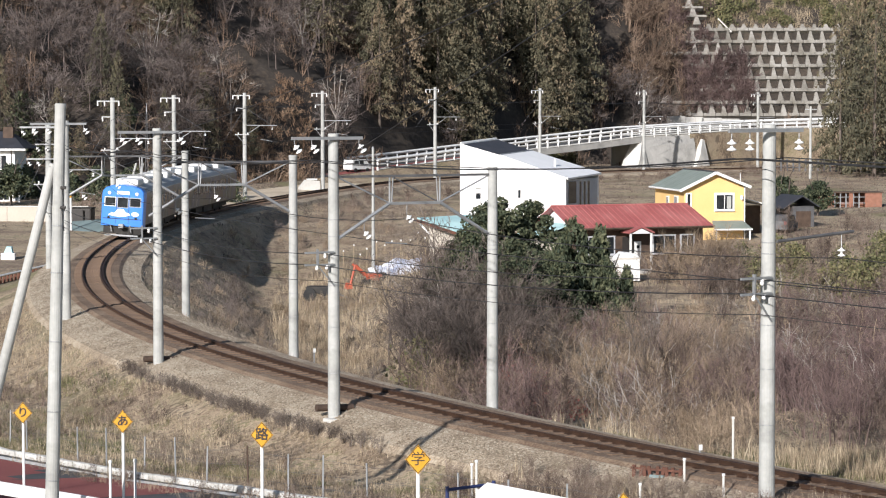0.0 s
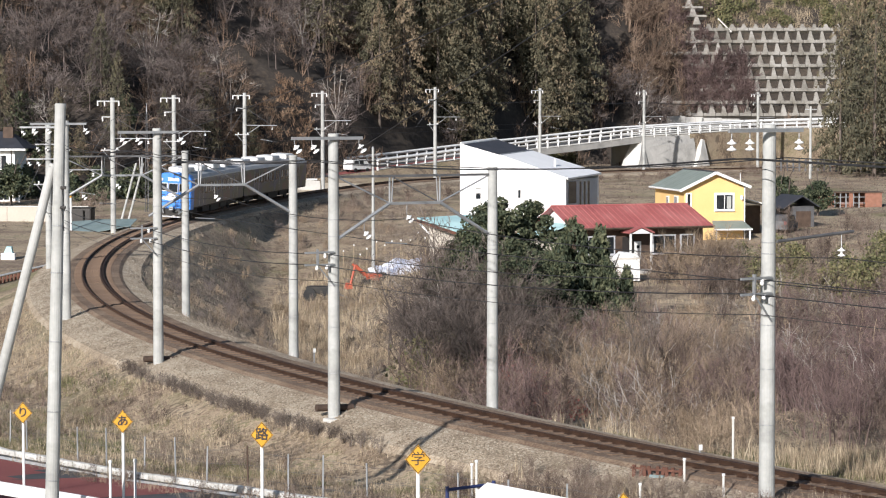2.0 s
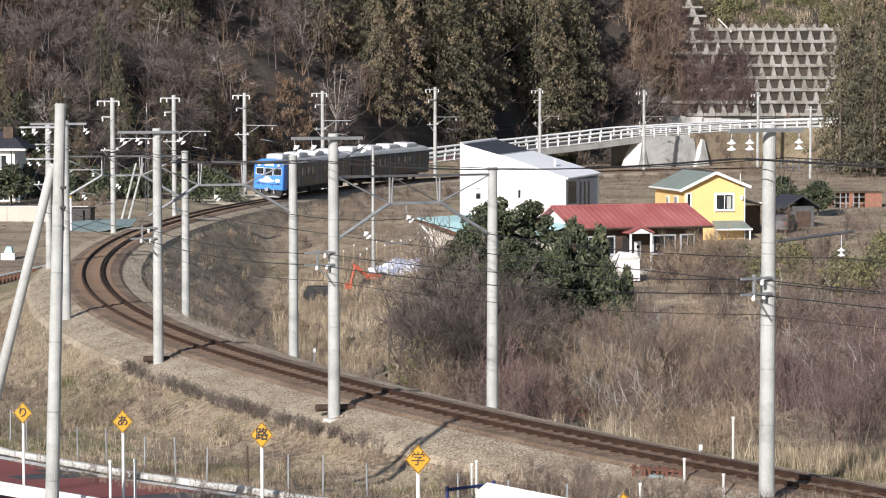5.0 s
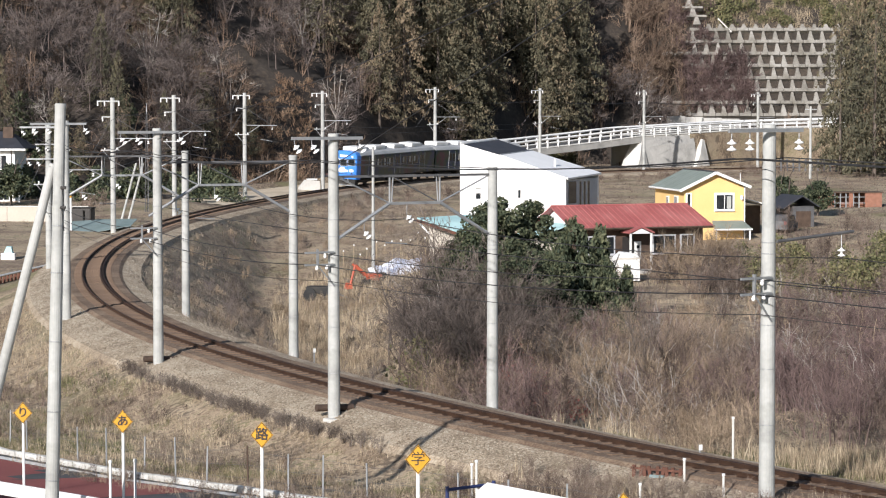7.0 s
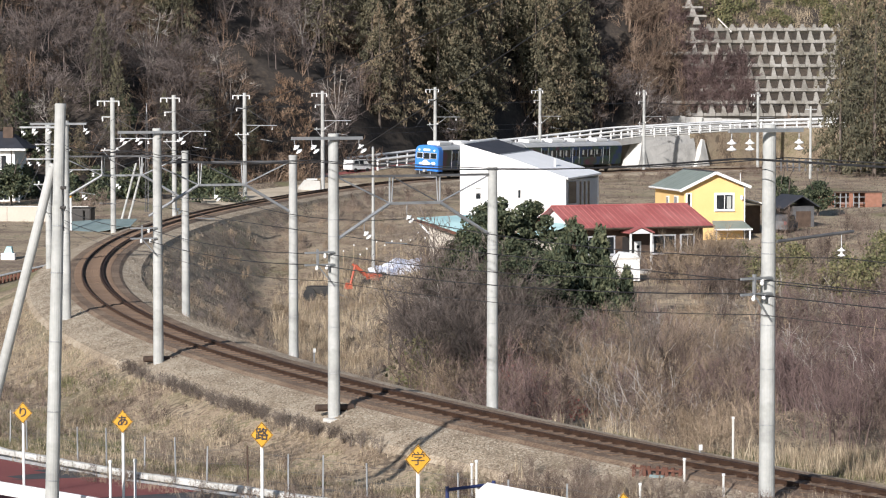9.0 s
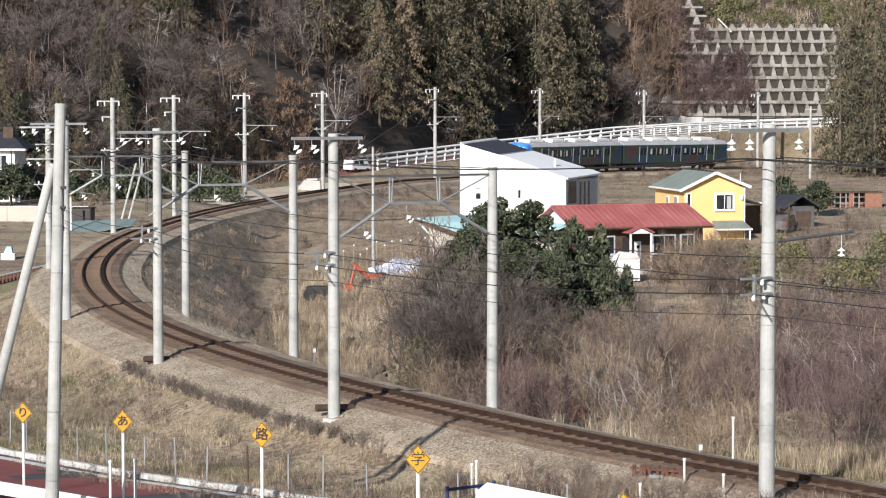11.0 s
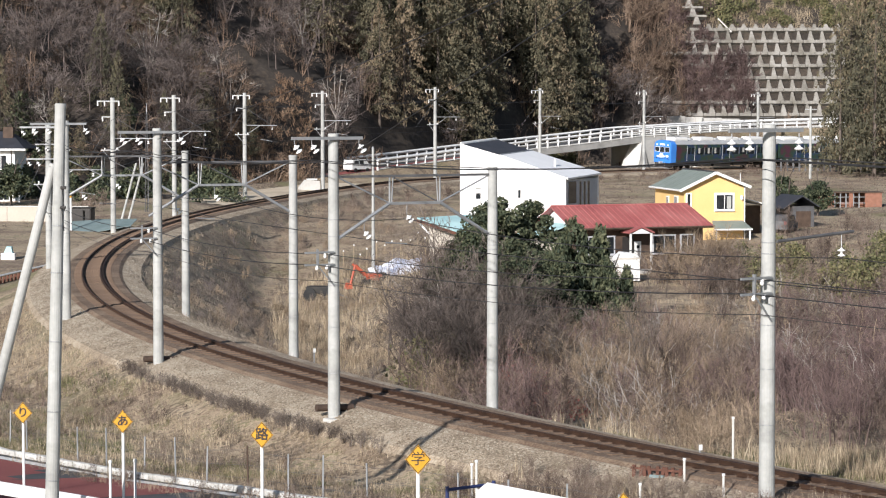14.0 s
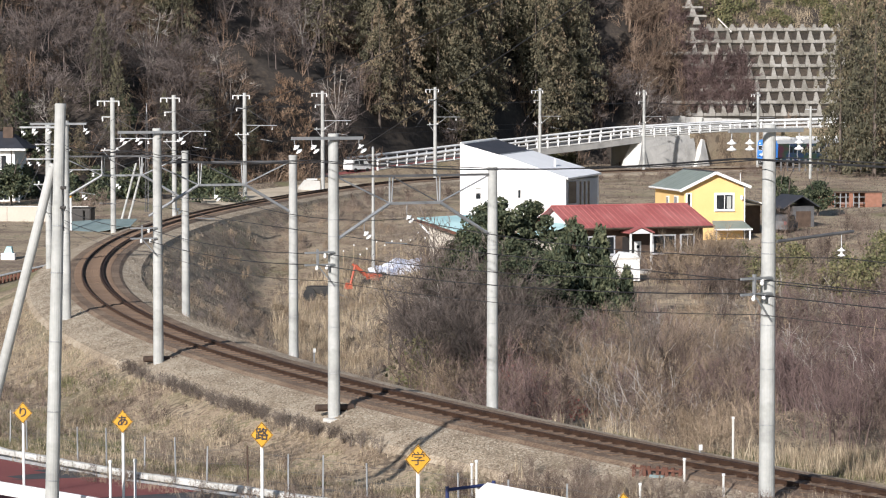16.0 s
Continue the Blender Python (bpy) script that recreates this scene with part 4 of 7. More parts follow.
for k in range(1, 25):
    x = k * L / 25
    top = min(1.0, (L - x) / HIP)
    part("standing_seam", a_rod((x, -0.02, EV + 0.03), (x, run * top, EV + 0.03 + rise * top), 0.045, n=4), M["red_roof"], rh)
part("ridge_cap", a_rod((0, run, EV + 0.02 + rise), (L - HIP, run, EV + 0.02 + rise), 0.08, n=6), M["red_roof"], rh)
solid("gable", [(0.5, 0.7, EV), (0.5, 6.0, EV), (0.5, run, EV + 1.3), (0.6, 0.7, EV), (0.6, 6.0, EV), (0.6, run, EV + 1.3)], [(0, 1, 2), (5, 4, 3), (0, 3, 4, 1), (1, 4, 5, 2), (2, 5, 3, 0)], M["white_paint"], rh, "white gable end")
part("fascia", a_box(0, L, -0.04, 0.02, EV - 0.16, EV - 0.02), M["dark_wood"], rh)
# entrance porch
pr = part("porch_roof", prism([(4.1, 2.78), (5.1, 3.2), (6.1, 2.78), (6.1, 2.68), (5.1, 3.08), (4.1, 2.68)], -0.7, 0.6), M["red_roof"], rh)
part("porch_gable", prism([(4.3, 2.66), (5.1, 3.02), (5.9, 2.66)], -0.66, -0.60), M["white_paint"], pr, "white gable board")
for x in (4.28, 5.92):
    part("porch_post", a_box(x - 0.06, x + 0.06, -0.62, -0.5, -0.4, 2.68), M["white_paint"], rh, "white porch post")
door = part("door", a_box(5.25, 5.75, 0.62, 0.72, 0.9, 2.05), M["white_paint"], rh, "white front door")
part("door_window", a_box(5.4, 5.6, 0.6, 0.64, 1.55, 1.8), M["glass"], door)
part("dark_entry", a_box(4.3, 5.2, 0.64, 0.72, 0.0, 2.4), M["black_paint"], rh)
for x, w in ((1.6, 1.5), (3.1, 1.0), (7.6, 1.7), (9.5, 1.0)):
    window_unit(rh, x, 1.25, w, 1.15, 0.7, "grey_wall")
part("panel", a_box(0.6, 4.0, 0.66, 0.70, 0.2, 1.05), M["concrete"], rh, "grey wall panel under the windows")
part("step", a_box(4.0, 6.2, -0.9, 0.7, -0.5, 0.1, 0.03), M["concrete"], rh)
part("gutter", a_rod((0, -0.08, EV - 0.05), (L, -0.08, EV - 0.05), 0.06), M["dark_wood"], rh)
part("lean_to_roof", prism([(-2.1, 2.55), (0.4, 3.35), (0.4, 3.25), (-2.1, 2.45)], 1.2, 4.6), M["teal_roof"], rh, "pale turquoise side roof")
part("lean_to_wall", a_box(-1.7, 0.45, 1.6, 4.3, -0.5, 2.5), M["cream_wall"], rh)
# white shed before it
sd = thing("white_shed", pose(11.75, 162.5, -1.75, 0, 0, 12), "small white garden shed with a rounded roof", "shed")
part("body", prism([(0, 0), (1.5, 0), (1.5, 1.55), (1.1, 1.85), (0.45, 1.9), (0, 1.5)], 0, 1.5), M["white_paint"], sd)
part("door", a_box(0.2, 1.25, -0.03, 0.01, 0.1, 1.4), M["white_stucco"], sd)
part("roof_edge", a_box(-0.05, 1.55, -0.05, 0.0, 1.46, 1.53), M["cream_wall"], sd)

# turquoise-roofed lean-to
tq = thing("turquoise_roof_shed", pose(-1.93, 180, -1.0), "low cream shed under a pale turquoise sloping roof", "shed")
slab("roof", [(0, 0, 2.70), (3.15, -4.6, 1.85), (5.2, -3.4, 2.25), (4.0, 1.8, 2.85)], 0.10, M["teal_roof"], tq, "pale turquoise roof")
solid("eave", [(-0.03, -0.06, 2.62), (3.13, -4.68, 1.77), (3.13, -4.68, 1.55), (-0.03, -0.06, 2.40), (0.03, 0.0, 2.62), (3.2, -4.6, 1.77), (3.2, -4.6, 1.55), (0.03, 0.0, 2.40)],
      [(0, 1, 2, 3), (7, 6, 5, 4), (0, 4, 5, 1), (3, 2, 6, 7), (0, 3, 7, 4), (1, 5, 6, 2)], M["rust"], tq, "red-brown fascia")
solid("wall", [(0.9, -0.6, -0.8), (3.4, -3.9, -0.8), (3.4, -3.9, 1.7), (0.9, -0.6, 2.35), (3.9, 1.2, -0.8), (4.9, -2.6, -0.8), (4.9, -2.6, 2.0), (3.9, 1.2, 2.5)],
      [(0, 1, 2, 3), (1, 5, 6, 2), (5, 4, 7, 6), (4, 0, 3, 7), (0, 4, 5, 1), (3, 2, 6, 7)], M["cream_wall"], tq, "pale cream wall")
part("bargeboard", a_rod((0.25, -0.4, 2.25), (0.95, -0.9, 1.5), 0.07), M["white_paint"], tq)

# yellow house with the grey-green gable roof
yh_ = thing("yellow_house", pose(18.8, 189.6, -0.6, 0, 0, 10), "warm yellow house with grey-green gabled roof", "house")
W, DP, EL, ER, pz, rx_ = 4.85, 8.6, 4.02, 4.28, 5.41, 2.47      # wall width and depth, eave heights, ridge height and place
front = [(0, -0.5), (W, -0.5), (W, ER - 0.02), (rx_, pz - 0.13), (0, EL + 0.06)]
solid("front_wall", [(x, 0, z) for x, z in front] + [(x, 0.25, z) for x, z in front],
      [(0, 1, 2, 3, 4), (9, 8, 7, 6, 5), (0, 4, 9, 5), (1, 6, 7, 2), (2, 7, 8, 3), (3, 8, 9, 4), (0, 5, 6, 1)], M["yellow_stucco"], yh_)
part("side_wall", a_box(0, 0.25, 0.25, DP, -0.5, EL + 0.04), M["yellow_stucco"], yh_)
part("side_wall", a_box(W - 0.25, W, 0.25, DP, -0.5, ER - 0.05), M["yellow_stucco"], yh_)
part("back_wall", a_box(0.25, W - 0.25, DP - 0.25, DP, -0.5, EL), M["yellow_stucco"], yh_)
slab("roof", [(-0.4, -0.45, EL), (rx_, -0.45, pz), (rx_, DP + 0.4, pz), (-0.4, DP + 0.4, EL)], 0.12, M["green_roof"], yh_, "grey-green sheet roof")
slab("roof", [(rx_, -0.45, pz), (W + 0.4, -0.45, ER), (W + 0.4, DP + 0.4, ER), (rx_, DP + 0.4, pz)], 0.12, M["dark_roof"], yh_, "dark roof slope")
for k in range(1, 9):
    part("roof_seam", a_rod((-0.4, -0.45 + k * 1.05, EL + 0.01), (rx_, -0.45 + k * 1.05, pz + 0.01), 0.025, n=4), M["green_roof"], yh_)
part("ridge_cap", a_rod((rx_, -0.45, pz + 0.02), (rx_, DP + 0.4, pz + 0.02), 0.07, n=6), M["dark_roof"], yh_)
for a, b in (((-0.45, -0.47, EL - 0.08), (rx_, -0.47, pz - 0.06)), ((rx_, -0.47, pz - 0.06), (W + 0.45, -0.47, ER - 0.08))):
    d = Vector(b) - Vector(a)
    part("bargeboard", a_box(0, d.length, -0.04, 0.04, -0.10, 0.12), M["white_paint"], yh_, "white bargeboard").matrix_basis = pose(*a, 0, -math.degrees(math.atan2(d.z, d.x)), 0)
part("eave_gutter", a_rod((-0.42, -0.4, EL - 0.04), (-0.42, DP + 0.3, EL - 0.04), 0.08), M["white_paint"], yh_)
part("downpipe", a_rod((W + 0.06, -0.06, 0), (W + 0.06, -0.06, ER - 0.1), 0.05), M["white_paint"], yh_)
yw_ = window_unit(yh_, 3.27, 2.5, 1.35, 1.1)
part("curtain", a_box(3.45, 3.8, -0.105, -0.06, 2.52, 3.5), M["curtain"], yw_, "pale curtain")
part("window_surround", a_box(2.45, 4.09, -0.05, 0.0, 2.3, 3.78), M["white_paint"], yh_)
window_unit(yh_, 0.38, 2.75, 0.28, 0.95, panes=1)
for y0, y1, z0, z1 in ((1.6, 2.7, 2.3, 3.5), (4.3, 5.0, 2.7, 3.4)):
    sw = part("side_window", a_box(-0.06, 0.02, y0, y1, z0, z1), M["white_paint"], yh_)
    for k in range(2):
        q = y0 + 0.08 + k * (y1 - y0 - 0.08) / 2
        part("pane", a_box(-0.08, 0.0, q, q + (y1 - y0) / 2 - 0.12, z0 + 0.1, z1 - 0.1), M["glass"], sw)
slab("awning", [(2.1, -1.3, 1.05), (5.2, -1.3, 1.0), (4.8, 0.0, 1.6), (2.3, 0.0, 1.6)], 0.08, M["green_roof"], yh_, "grey-green awning")
part("awning_edge", a_box(2.1, 5.2, -1.34, -1.3, 0.90, 1.02), M["white_paint"], yh_)
for x in (2.3, 5.0):
    part("awning_post", a_box(x - 0.05, x + 0.05, -1.25, -1.15, -0.5, 1.0), M["white_paint"], yh_)
part("side_lamp", turned(bmesh.new(), [(0.06, 3.2), (0.12, 3.3), (0.12, 3.5), (0.05, 3.6)], (W - 0.2, -0.15, 0), 8), M["white_paint"], yh_)
part("aerial", a_rod((W - 0.1, 0.6, ER - 0.1), (W - 0.1, 0.6, ER + 1.0), 0.03, n=6), M["white_paint"], yh_)
# carport beside it
cp = thing("carport", pose(24.2, 193.5, -0.6, 0, 0, 16), "dark carport with white roof and yellow post", "carport")
slab("roof", [(0, 0, 3.2), (2.3, 0, 2.6), (2.3, 5, 2.7), (0, 5, 3.3)], 0.1, M["white_paint"], cp)
part("back", a_box(0, 1.6, 1.0, 1.2, -0.4, 2.6), M["dark_wood"], cp)
part("post", a_box(1.75, 2.0, -0.1, 0.1, -0.4, 2.6), M["yellow_stucco"], cp)

# dark garage and car
gs = thing("dark_garage", pose(28.8, 200, -0.6, 0, 0, 15), "small garage with pitched roof, wall dark grey for its shade", "garage")
# wall colour darkened because the garage stands in shade
part("wall", a_box(0, 1.9, 0, 4, -0.5, 2.3), M["steel_dark"], gs)
slab("roof", [(-0.9, -0.2, 2.2), (0.8, -0.2, 3.2), (0.8, 4.2, 3.2), (-0.9, 4.2, 2.2)], 0.1, M["dark_roof"], gs)
slab("roof", [(0.8, -0.2, 3.2), (2.3, -0.2, 2.3), (2.3, 4.2, 2.3), (0.8, 4.2, 3.2)], 0.1, M["dark_roof"], gs)
part("door", a_box(0.3, 1.6, -0.03, 0.0, -0.3, 1.9), M["dark_wood"], gs)

car = thing("parked_car", pose(27.6, 196.5, land_at(27.6, 196.5), 0, 0, 68), "dark grey small car parked before the garage", "car")
part("body", prism([(-1.7, 0.3), (1.7, 0.3), (1.75, 0.75), (1.1, 0.9), (0.5, 1.42), (-1.2, 1.45), (-1.7, 0.95)], -0.72, 0.72), M["steel_dark"], car)
part("windscreen", prism([(0.58, 1.38), (1.08, 0.95), (1.1, 0.97), (0.6, 1.40)], -0.6, 0.6), M["glass"], car)
for x0, x1 in ((-1.1, -0.4), (-0.3, 0.45)):
    for y in (-0.735, 0.71):
        part("side_window", a_box(x0, x1, y, y + 0.025, 0.95, 1.34), M["glass"], car)
for x in (-1.05, 1.05):
    for y in (-0.66, 0.66):
        part("wheel", turned(bmesh.new(), [(0.2, -0.08), (0.28, -0.06), (0.28, 0.06), (0.2, 0.08)], n=14), M["rubber"], car).matrix_basis = pose(x, y, 0.28, 90)
for y in (-0.55, 0.55):
    part("headlight", a_box(1.70, 1.77, y - 0.14, y + 0.14, 0.58, 0.74, 0.02), M["lamp_glass"], car)
    part("tail_light", a_box(-1.74, -1.68, y - 0.1, y + 0.1, 0.7, 0.95), M["red_roof"], car)

# low brick shed on the lawn
bs = thing("brick_shed", pose(34.6, 225, 0.55, 0, 0, 4), "low red-brown brick shed with open bays and flat roof", "shed")
for x0, x1 in ((0, 1.9), (3.5, 3.9), (5.2, 7.0)):
    part("brick_pier", a_box(x0, x1, 0, 0.3, -0.5, 1.75), M["brick"], bs)
part("back_wall", a_box(0, 7.0, 2.2, 2.4, -0.5, 1.75), M["brick"], bs)
bs.scale = (0.88, 0.8, 0.78)
part("roof", a_box(-0.1, 7.2, -0.15, 2.6, 1.75, 1.86), M["dark_wood"], bs)
for x in (1.9, 2.5, 3.1, 3.9, 4.5):
    part("lattice_bar", a_box(x, x + 0.12, 0.05, 0.15, -0.3, 1.75), M["steel"], bs)
for z in (0.5, 1.2):
    part("lattice_rail", a_box(1.9, 5.2, 0.04, 0.12, z, z + 0.08), M["steel"], bs)

# white house with chimney at the edge of the woods
lh = thing("chimney_house", pose(-43.3, 214, 1.5, 0, 0, 0), "white two-storey house with dark hipped roof and chimney", "house")
part("wall", a_box(0, 5.6, 0, 6, -0.8, 4.6), M["white_stucco"], lh)
hip = [(-0.6, -0.6, 4.7), (6.6, -0.6, 4.7), (6.6, 6.6, 4.7), (-0.6, 6.6, 4.7), (1.5, 3, 6.2), (4.7, 3, 6.2)]
solid("roof", hip, [(0, 1, 5, 4), (1, 2, 5), (2, 3, 4, 5), (3, 0, 4), (3, 2, 1, 0)], M["dark_roof"], lh, "dark hipped roof")
part("eave", a_box(-0.65, 6.65, -0.66, -0.58, 4.55, 4.72), M["white_paint"], lh)
part("chimney", a_box(4.3, 5.2, 1.6, 2.4, 5.0, 6.6), M["dark_wood"], lh, "dark brown chimney")
for x, z in ((2.2, 2.9), (4.4, 2.9), (2.4, 0.3), (4.6, 0.2)):
    window_unit(lh, x, z, 1.0, 1.2)
part("balcony", a_box(1.2, 6.3, -1.1, 0.0, 2.0, 2.7), M["white_paint"], lh)
part("balcony_floor", a_box(1.2, 6.3, -1.1, 0.0, 1.85, 2.0), M["concrete"], lh)
for x in (3.4, 6.1):
    part("porch_post", a_box(x - 0.1, x + 0.1, -1.05, -0.85, -0.8, 1.85), M["white_paint"], lh)

wl = thing("garden_wall", pose(-44, 192.5, 0.0, 0, 0, -4), "long cream rendered garden wall", "wall")
for k in range(5):
    part("panel", a_box(k * 3.2, k * 3.2 + 3.17, 0, 0.2, -0.3, 2.0), M["cream_wall"], wl)
part("coping", a_box(-0.05, 16.1, -0.05, 0.25, 2.0, 2.08), M["concrete_light"], wl)
part("plinth", a_box(0, 16.0, -0.06, 0.0, -0.3, 0.35), M["concrete"], wl)

# parked things on the far side of the bend
bin_ = thing("storage_box", pose(-28.9, 188, 0.7, 0, 0, -8), "dark lidded storage box", "box")
part("body", a_box(0, 1.7, 0, 1.2, -0.1, 1.35, 0.12), M["black_paint"], bin_)
part("lid", a_box(-0.05, 1.75, -0.05, 1.25, 1.32, 1.42, 0.03), M["underframe"], bin_)
for x, y, z, h in ((-27.9, 182, 0.6, 2.5), (-28.6, 186, 0.6, 2.0)):
    d = thing("gate_post", pose(x, y, z), "pale yellow and white gate post", "post", "gate posts")
    part("post", a_rod((0, 0, -0.3), (0, 0, h), 0.09), M["white_paint"], d)
    part("cap", a_rod((0, 0, h), (0, 0, h + 0.15), 0.1), M["sign_yellow"], d)
net = thing("ground_sheet", pose(-28.6, 181.5, 0.4), "teal green sheet laid beside the track", "tarpaulin")
slab("sheet", [(0, 0, 0.05), (2.4, -0.6, 0.15), (5.2, 0.4, 0.6), (5.2, 4.4, 0.95), (2.5, 4.4, 0.9), (0, 3.8, 0.75)], 0.04, M["green_net"], net)

# steel stays and slender mast behind the bend
for dx in (0, 0.55):
    d = thing("stay_pole", pose(-25.4 + dx, 190, 0.4), "slender pale leaning stay pole", "pole", "stay poles")
    part("shaft", a_rod((0, 0, -0.3), (1.35, 0.4, 5.0), 0.10, 0.08, 10), M["concrete_pole"], d)
    part("cap", a_rod((1.35, 0.4, 5.0), (1.38, 0.41, 5.1), 0.09, 0.05, 10), M["concrete_pole"], d)
ms = thing("lattice_mast", pose(-24.6, 202, 1.0), "thin dark lattice mast with pointed top", "mast")
for a, b in ((-0.16, -0.16), (0.16, -0.16), (0.0, 0.16)):
    part("leg", a_rod((a, b, -0.2), (a * 0.3, b * 0.3, 8.4), 0.03, 0.02, 5), M["steel_dark"], ms)
for k in range(14):
    z, w = k * 0.6, 0.16 * (1 - 0.7 * k / 14)
    part("lacing", a_rod((-w, -w, z), (w, -w, z + 0.6), 0.015, n=4), M["steel_dark"], ms)
part("tip", a_rod((0, 0, 8.3), (0, 0, 9.2), 0.05, 0.01, 6), M["steel"], ms)

# thin village pole
vp = thing("village_pole", pose(42.6, 282, 0.6), "slim white utility pole by the line", "pole")
part("shaft", a_rod((0, 0, -0.5), (0, 0, 9.3), 0.17, 0.13, 12), M["concrete_pole"], vp)
part("crossarm", a_box(-0.7, 0.7, -0.06, 0.02, 8.9, 9.0), M["steel"], vp)
vp2 = thing("village_pole", pose(-4.95, 172, -1.6), "slim grey utility pole in the field", "pole")
part("shaft", a_rod((0, 0, -0.5), (0, 0, 8.6), 0.12, 0.09, 12), M["concrete_pole"], vp2)
part("cap", a_rod((0, 0, 8.6), (0, 0, 8.7), 0.1, 0.05, 12), M["steel"], vp2)

# ---------------- the road bridge behind the line ----------------
RAMP = [(-13, 258, 2.3), (-7.65, 265, 2.85), (-1.54, 275.2, 3.4), (11, 294, 4.6), (18.7, 302.3, 5.28), (25.3, 308.8, 6.0), (31.5, 313.3, 6.3), (41.8, 322.7, 6.75), (60, 333, 7.2)]
RSEG = np.concatenate([[0], np.cumsum([math.dist(a[:2], b[:2]) for a, b in zip(RAMP, RAMP[1:])])])


def ramp(s, off=0.0, up=0.0):
    f = lambda q: Vector([float(np.interp(q, RSEG, [p[i] for p in RAMP])) for i in range(3)])
    d = f(s + 2) - f(s - 2)
    d.z = 0
    d.normalize()
    return f(s) + Vector((-d.y, d.x, 0)) * off + Vector((0, 0, up))


def ramp_strip(name, profile, s0, s1, step, mat, label, category):
    ss = np.arange(s0, s1 + step / 2, step)
    n = len(profile)
    v = [ramp(q, o, u) for q in ss for o, u in profile]
    f = [(i * n + k, (i + 1) * n + k, (i + 1) * n + (k + 1) % n, i * n + (k + 1) % n) for i in range(len(ss) - 1) for k in range(n)]
    f += [tuple(range(n))[::-1], tuple(range((len(ss) - 1) * n, len(ss) * n))]
    return tagged(mesh_object(name, v, f, mat), label, category, kind="structure")


S = lambda k: float(RSEG[k])
ramp_strip("bridge_deck", [(0, 0.0), (5.5, 0.0), (5.5, -0.7), (0, -0.7)], S(3) - 1.5, S(5) + 2, 2, M["concrete"], "grey concrete road bridge deck", "bridge deck")
ramp_strip("ramp_embankment", [(0, 0.0), (5.5, 0.0), (7, -4), (-2.2, -2.6)], 0, S(3) - 1.5, 2, M["ground"], "grassy road embankment", "embankment")
ramp_strip("ramp_embankment_far", [(0, 0.0), (5.5, 0.0), (9, -6), (-0.3, -6)], S(6) + 0.5, S(8), 2, M["ground"], "brown grassy road embankment", "embankment")
ramp_strip("ramp_road", [(0.25, 0.012), (5.25, 0.012), (5.25, 0.004), (0.25, 0.004)], 0, S(8), 2, M["asphalt"], "asphalt of the rising road", "road")
ramp_strip("abutment", [(0.15, -0.01), (5.4, -0.01), (5.4, -5.5), (-0.9, -5.5), (-0.25, -1.2)], S(5) - 0.2, S(6) + 0.5, 1.5, M["concrete"], "grey concrete bridge abutment wall", "abutment")
ab = thing("wing_wall", Matrix(), "pale concrete wing walls of the bridge", "wing wall", kind="structure")
for q, a in ((S(5) - 2.4, 1.0), (S(6) + 0.6, 1.0)):
    p = ramp(q, -1.0)
    solid("wing", [ramp(q - 0.2, -1.2, -4.2), ramp(q + 2.4, -1.2, -4.2), ramp(q + 2.3, -0.35, -0.9), ramp(q + 1.9, -0.35, -0.7), ramp(q + 0.6, -1.2, -2.6),
                   ramp(q - 0.2, 1.5, -4.2), ramp(q + 2.4, 1.5, -4.2), ramp(q + 2.3, 1.5, -0.9), ramp(q + 1.9, 1.5, -0.7), ramp(q + 0.6, 1.5, -2.6)],
          [(0, 1, 2, 3, 4), (9, 8, 7, 6, 5), (0, 5, 6, 1), (1, 6, 7, 2), (2, 7, 8, 3), (3, 8, 9, 4), (4, 9, 5, 0)], M["concrete_light"], ab)
for name, off in (("bridge_rail_near", 0.15), ("bridge_rail_far", 5.35)):
    g = thing("bridge_railing", Matrix(), "white steel railing along the rising road", "railing", "bridge railings")
    for z, r in ((1.12, 0.15), (0.66, 0.09)):
        part("rail_tube", tube(bmesh.new(), [ramp(q, off, z) for q in np.arange(10, S(8) - 4, 2.0)], r, 4), M["white_paint"], g)
    for q in np.arange(10, S(8) - 4, 2.0):
        part("post", a_box(-0.10, 0.10, -0.08, 0.08, -0.1, 1.15), M["white_paint"], g).matrix_basis = Matrix.Translation(ramp(q, off))
    part("kerb_beam", tube(bmesh.new(), [ramp(q, off, 0.1) for q in np.arange(10, S(8) - 4, 2.0)], 0.13, 4), M["concrete_light"], g)

ramp_strip("red_ramp_coating", [(0.4, 0.03), (3.0, 0.03), (3.0, 0.022), (0.4, 0.022)], 4, 34, 2, M["red_asphalt"], "red-brown coating on the rising road", "road coating")
cb = thing("concrete_block", pose(*track(205.5, -3.9, -0.35), 0, 0, 20), "pale concrete block beside the line", "block")
part("block", prism([(-1.0, -0.4), (1.1, -0.4), (1.0, 0.9), (-0.3, 1.0), (-0.9, 0.3)], -0.5, 0.5), M["concrete_light"], cb)
part("cap", a_box(-0.1, 0.8, -0.4, 0.4, 0.98, 1.12, 0.03), M["white_paint"], cb)
fn = thing("grey_fence", Matrix(), "low grey slatted fence beyond the far track", "fence")
for i in range(16):
    x, y = 41.0 + i * 0.75, 306 - i * 0.15
    z = land_at(x, y)
    part("slat", a_box(x - 0.12, x + 0.12, y - 0.05, y + 0.05, z - 0.3, z + 1.55, 0.02), M["steel_dark"], fn)
for u in (0.5, 1.25):
    part("fence_rail", tube(bmesh.new(), [(41.0 + i * 0.75, 306.08 - i * 0.15, land_at(41.0 + i * 0.75, 306 - i * 0.15) + u) for i in range(16)], 0.06, 4), M["steel_dark"], fn)

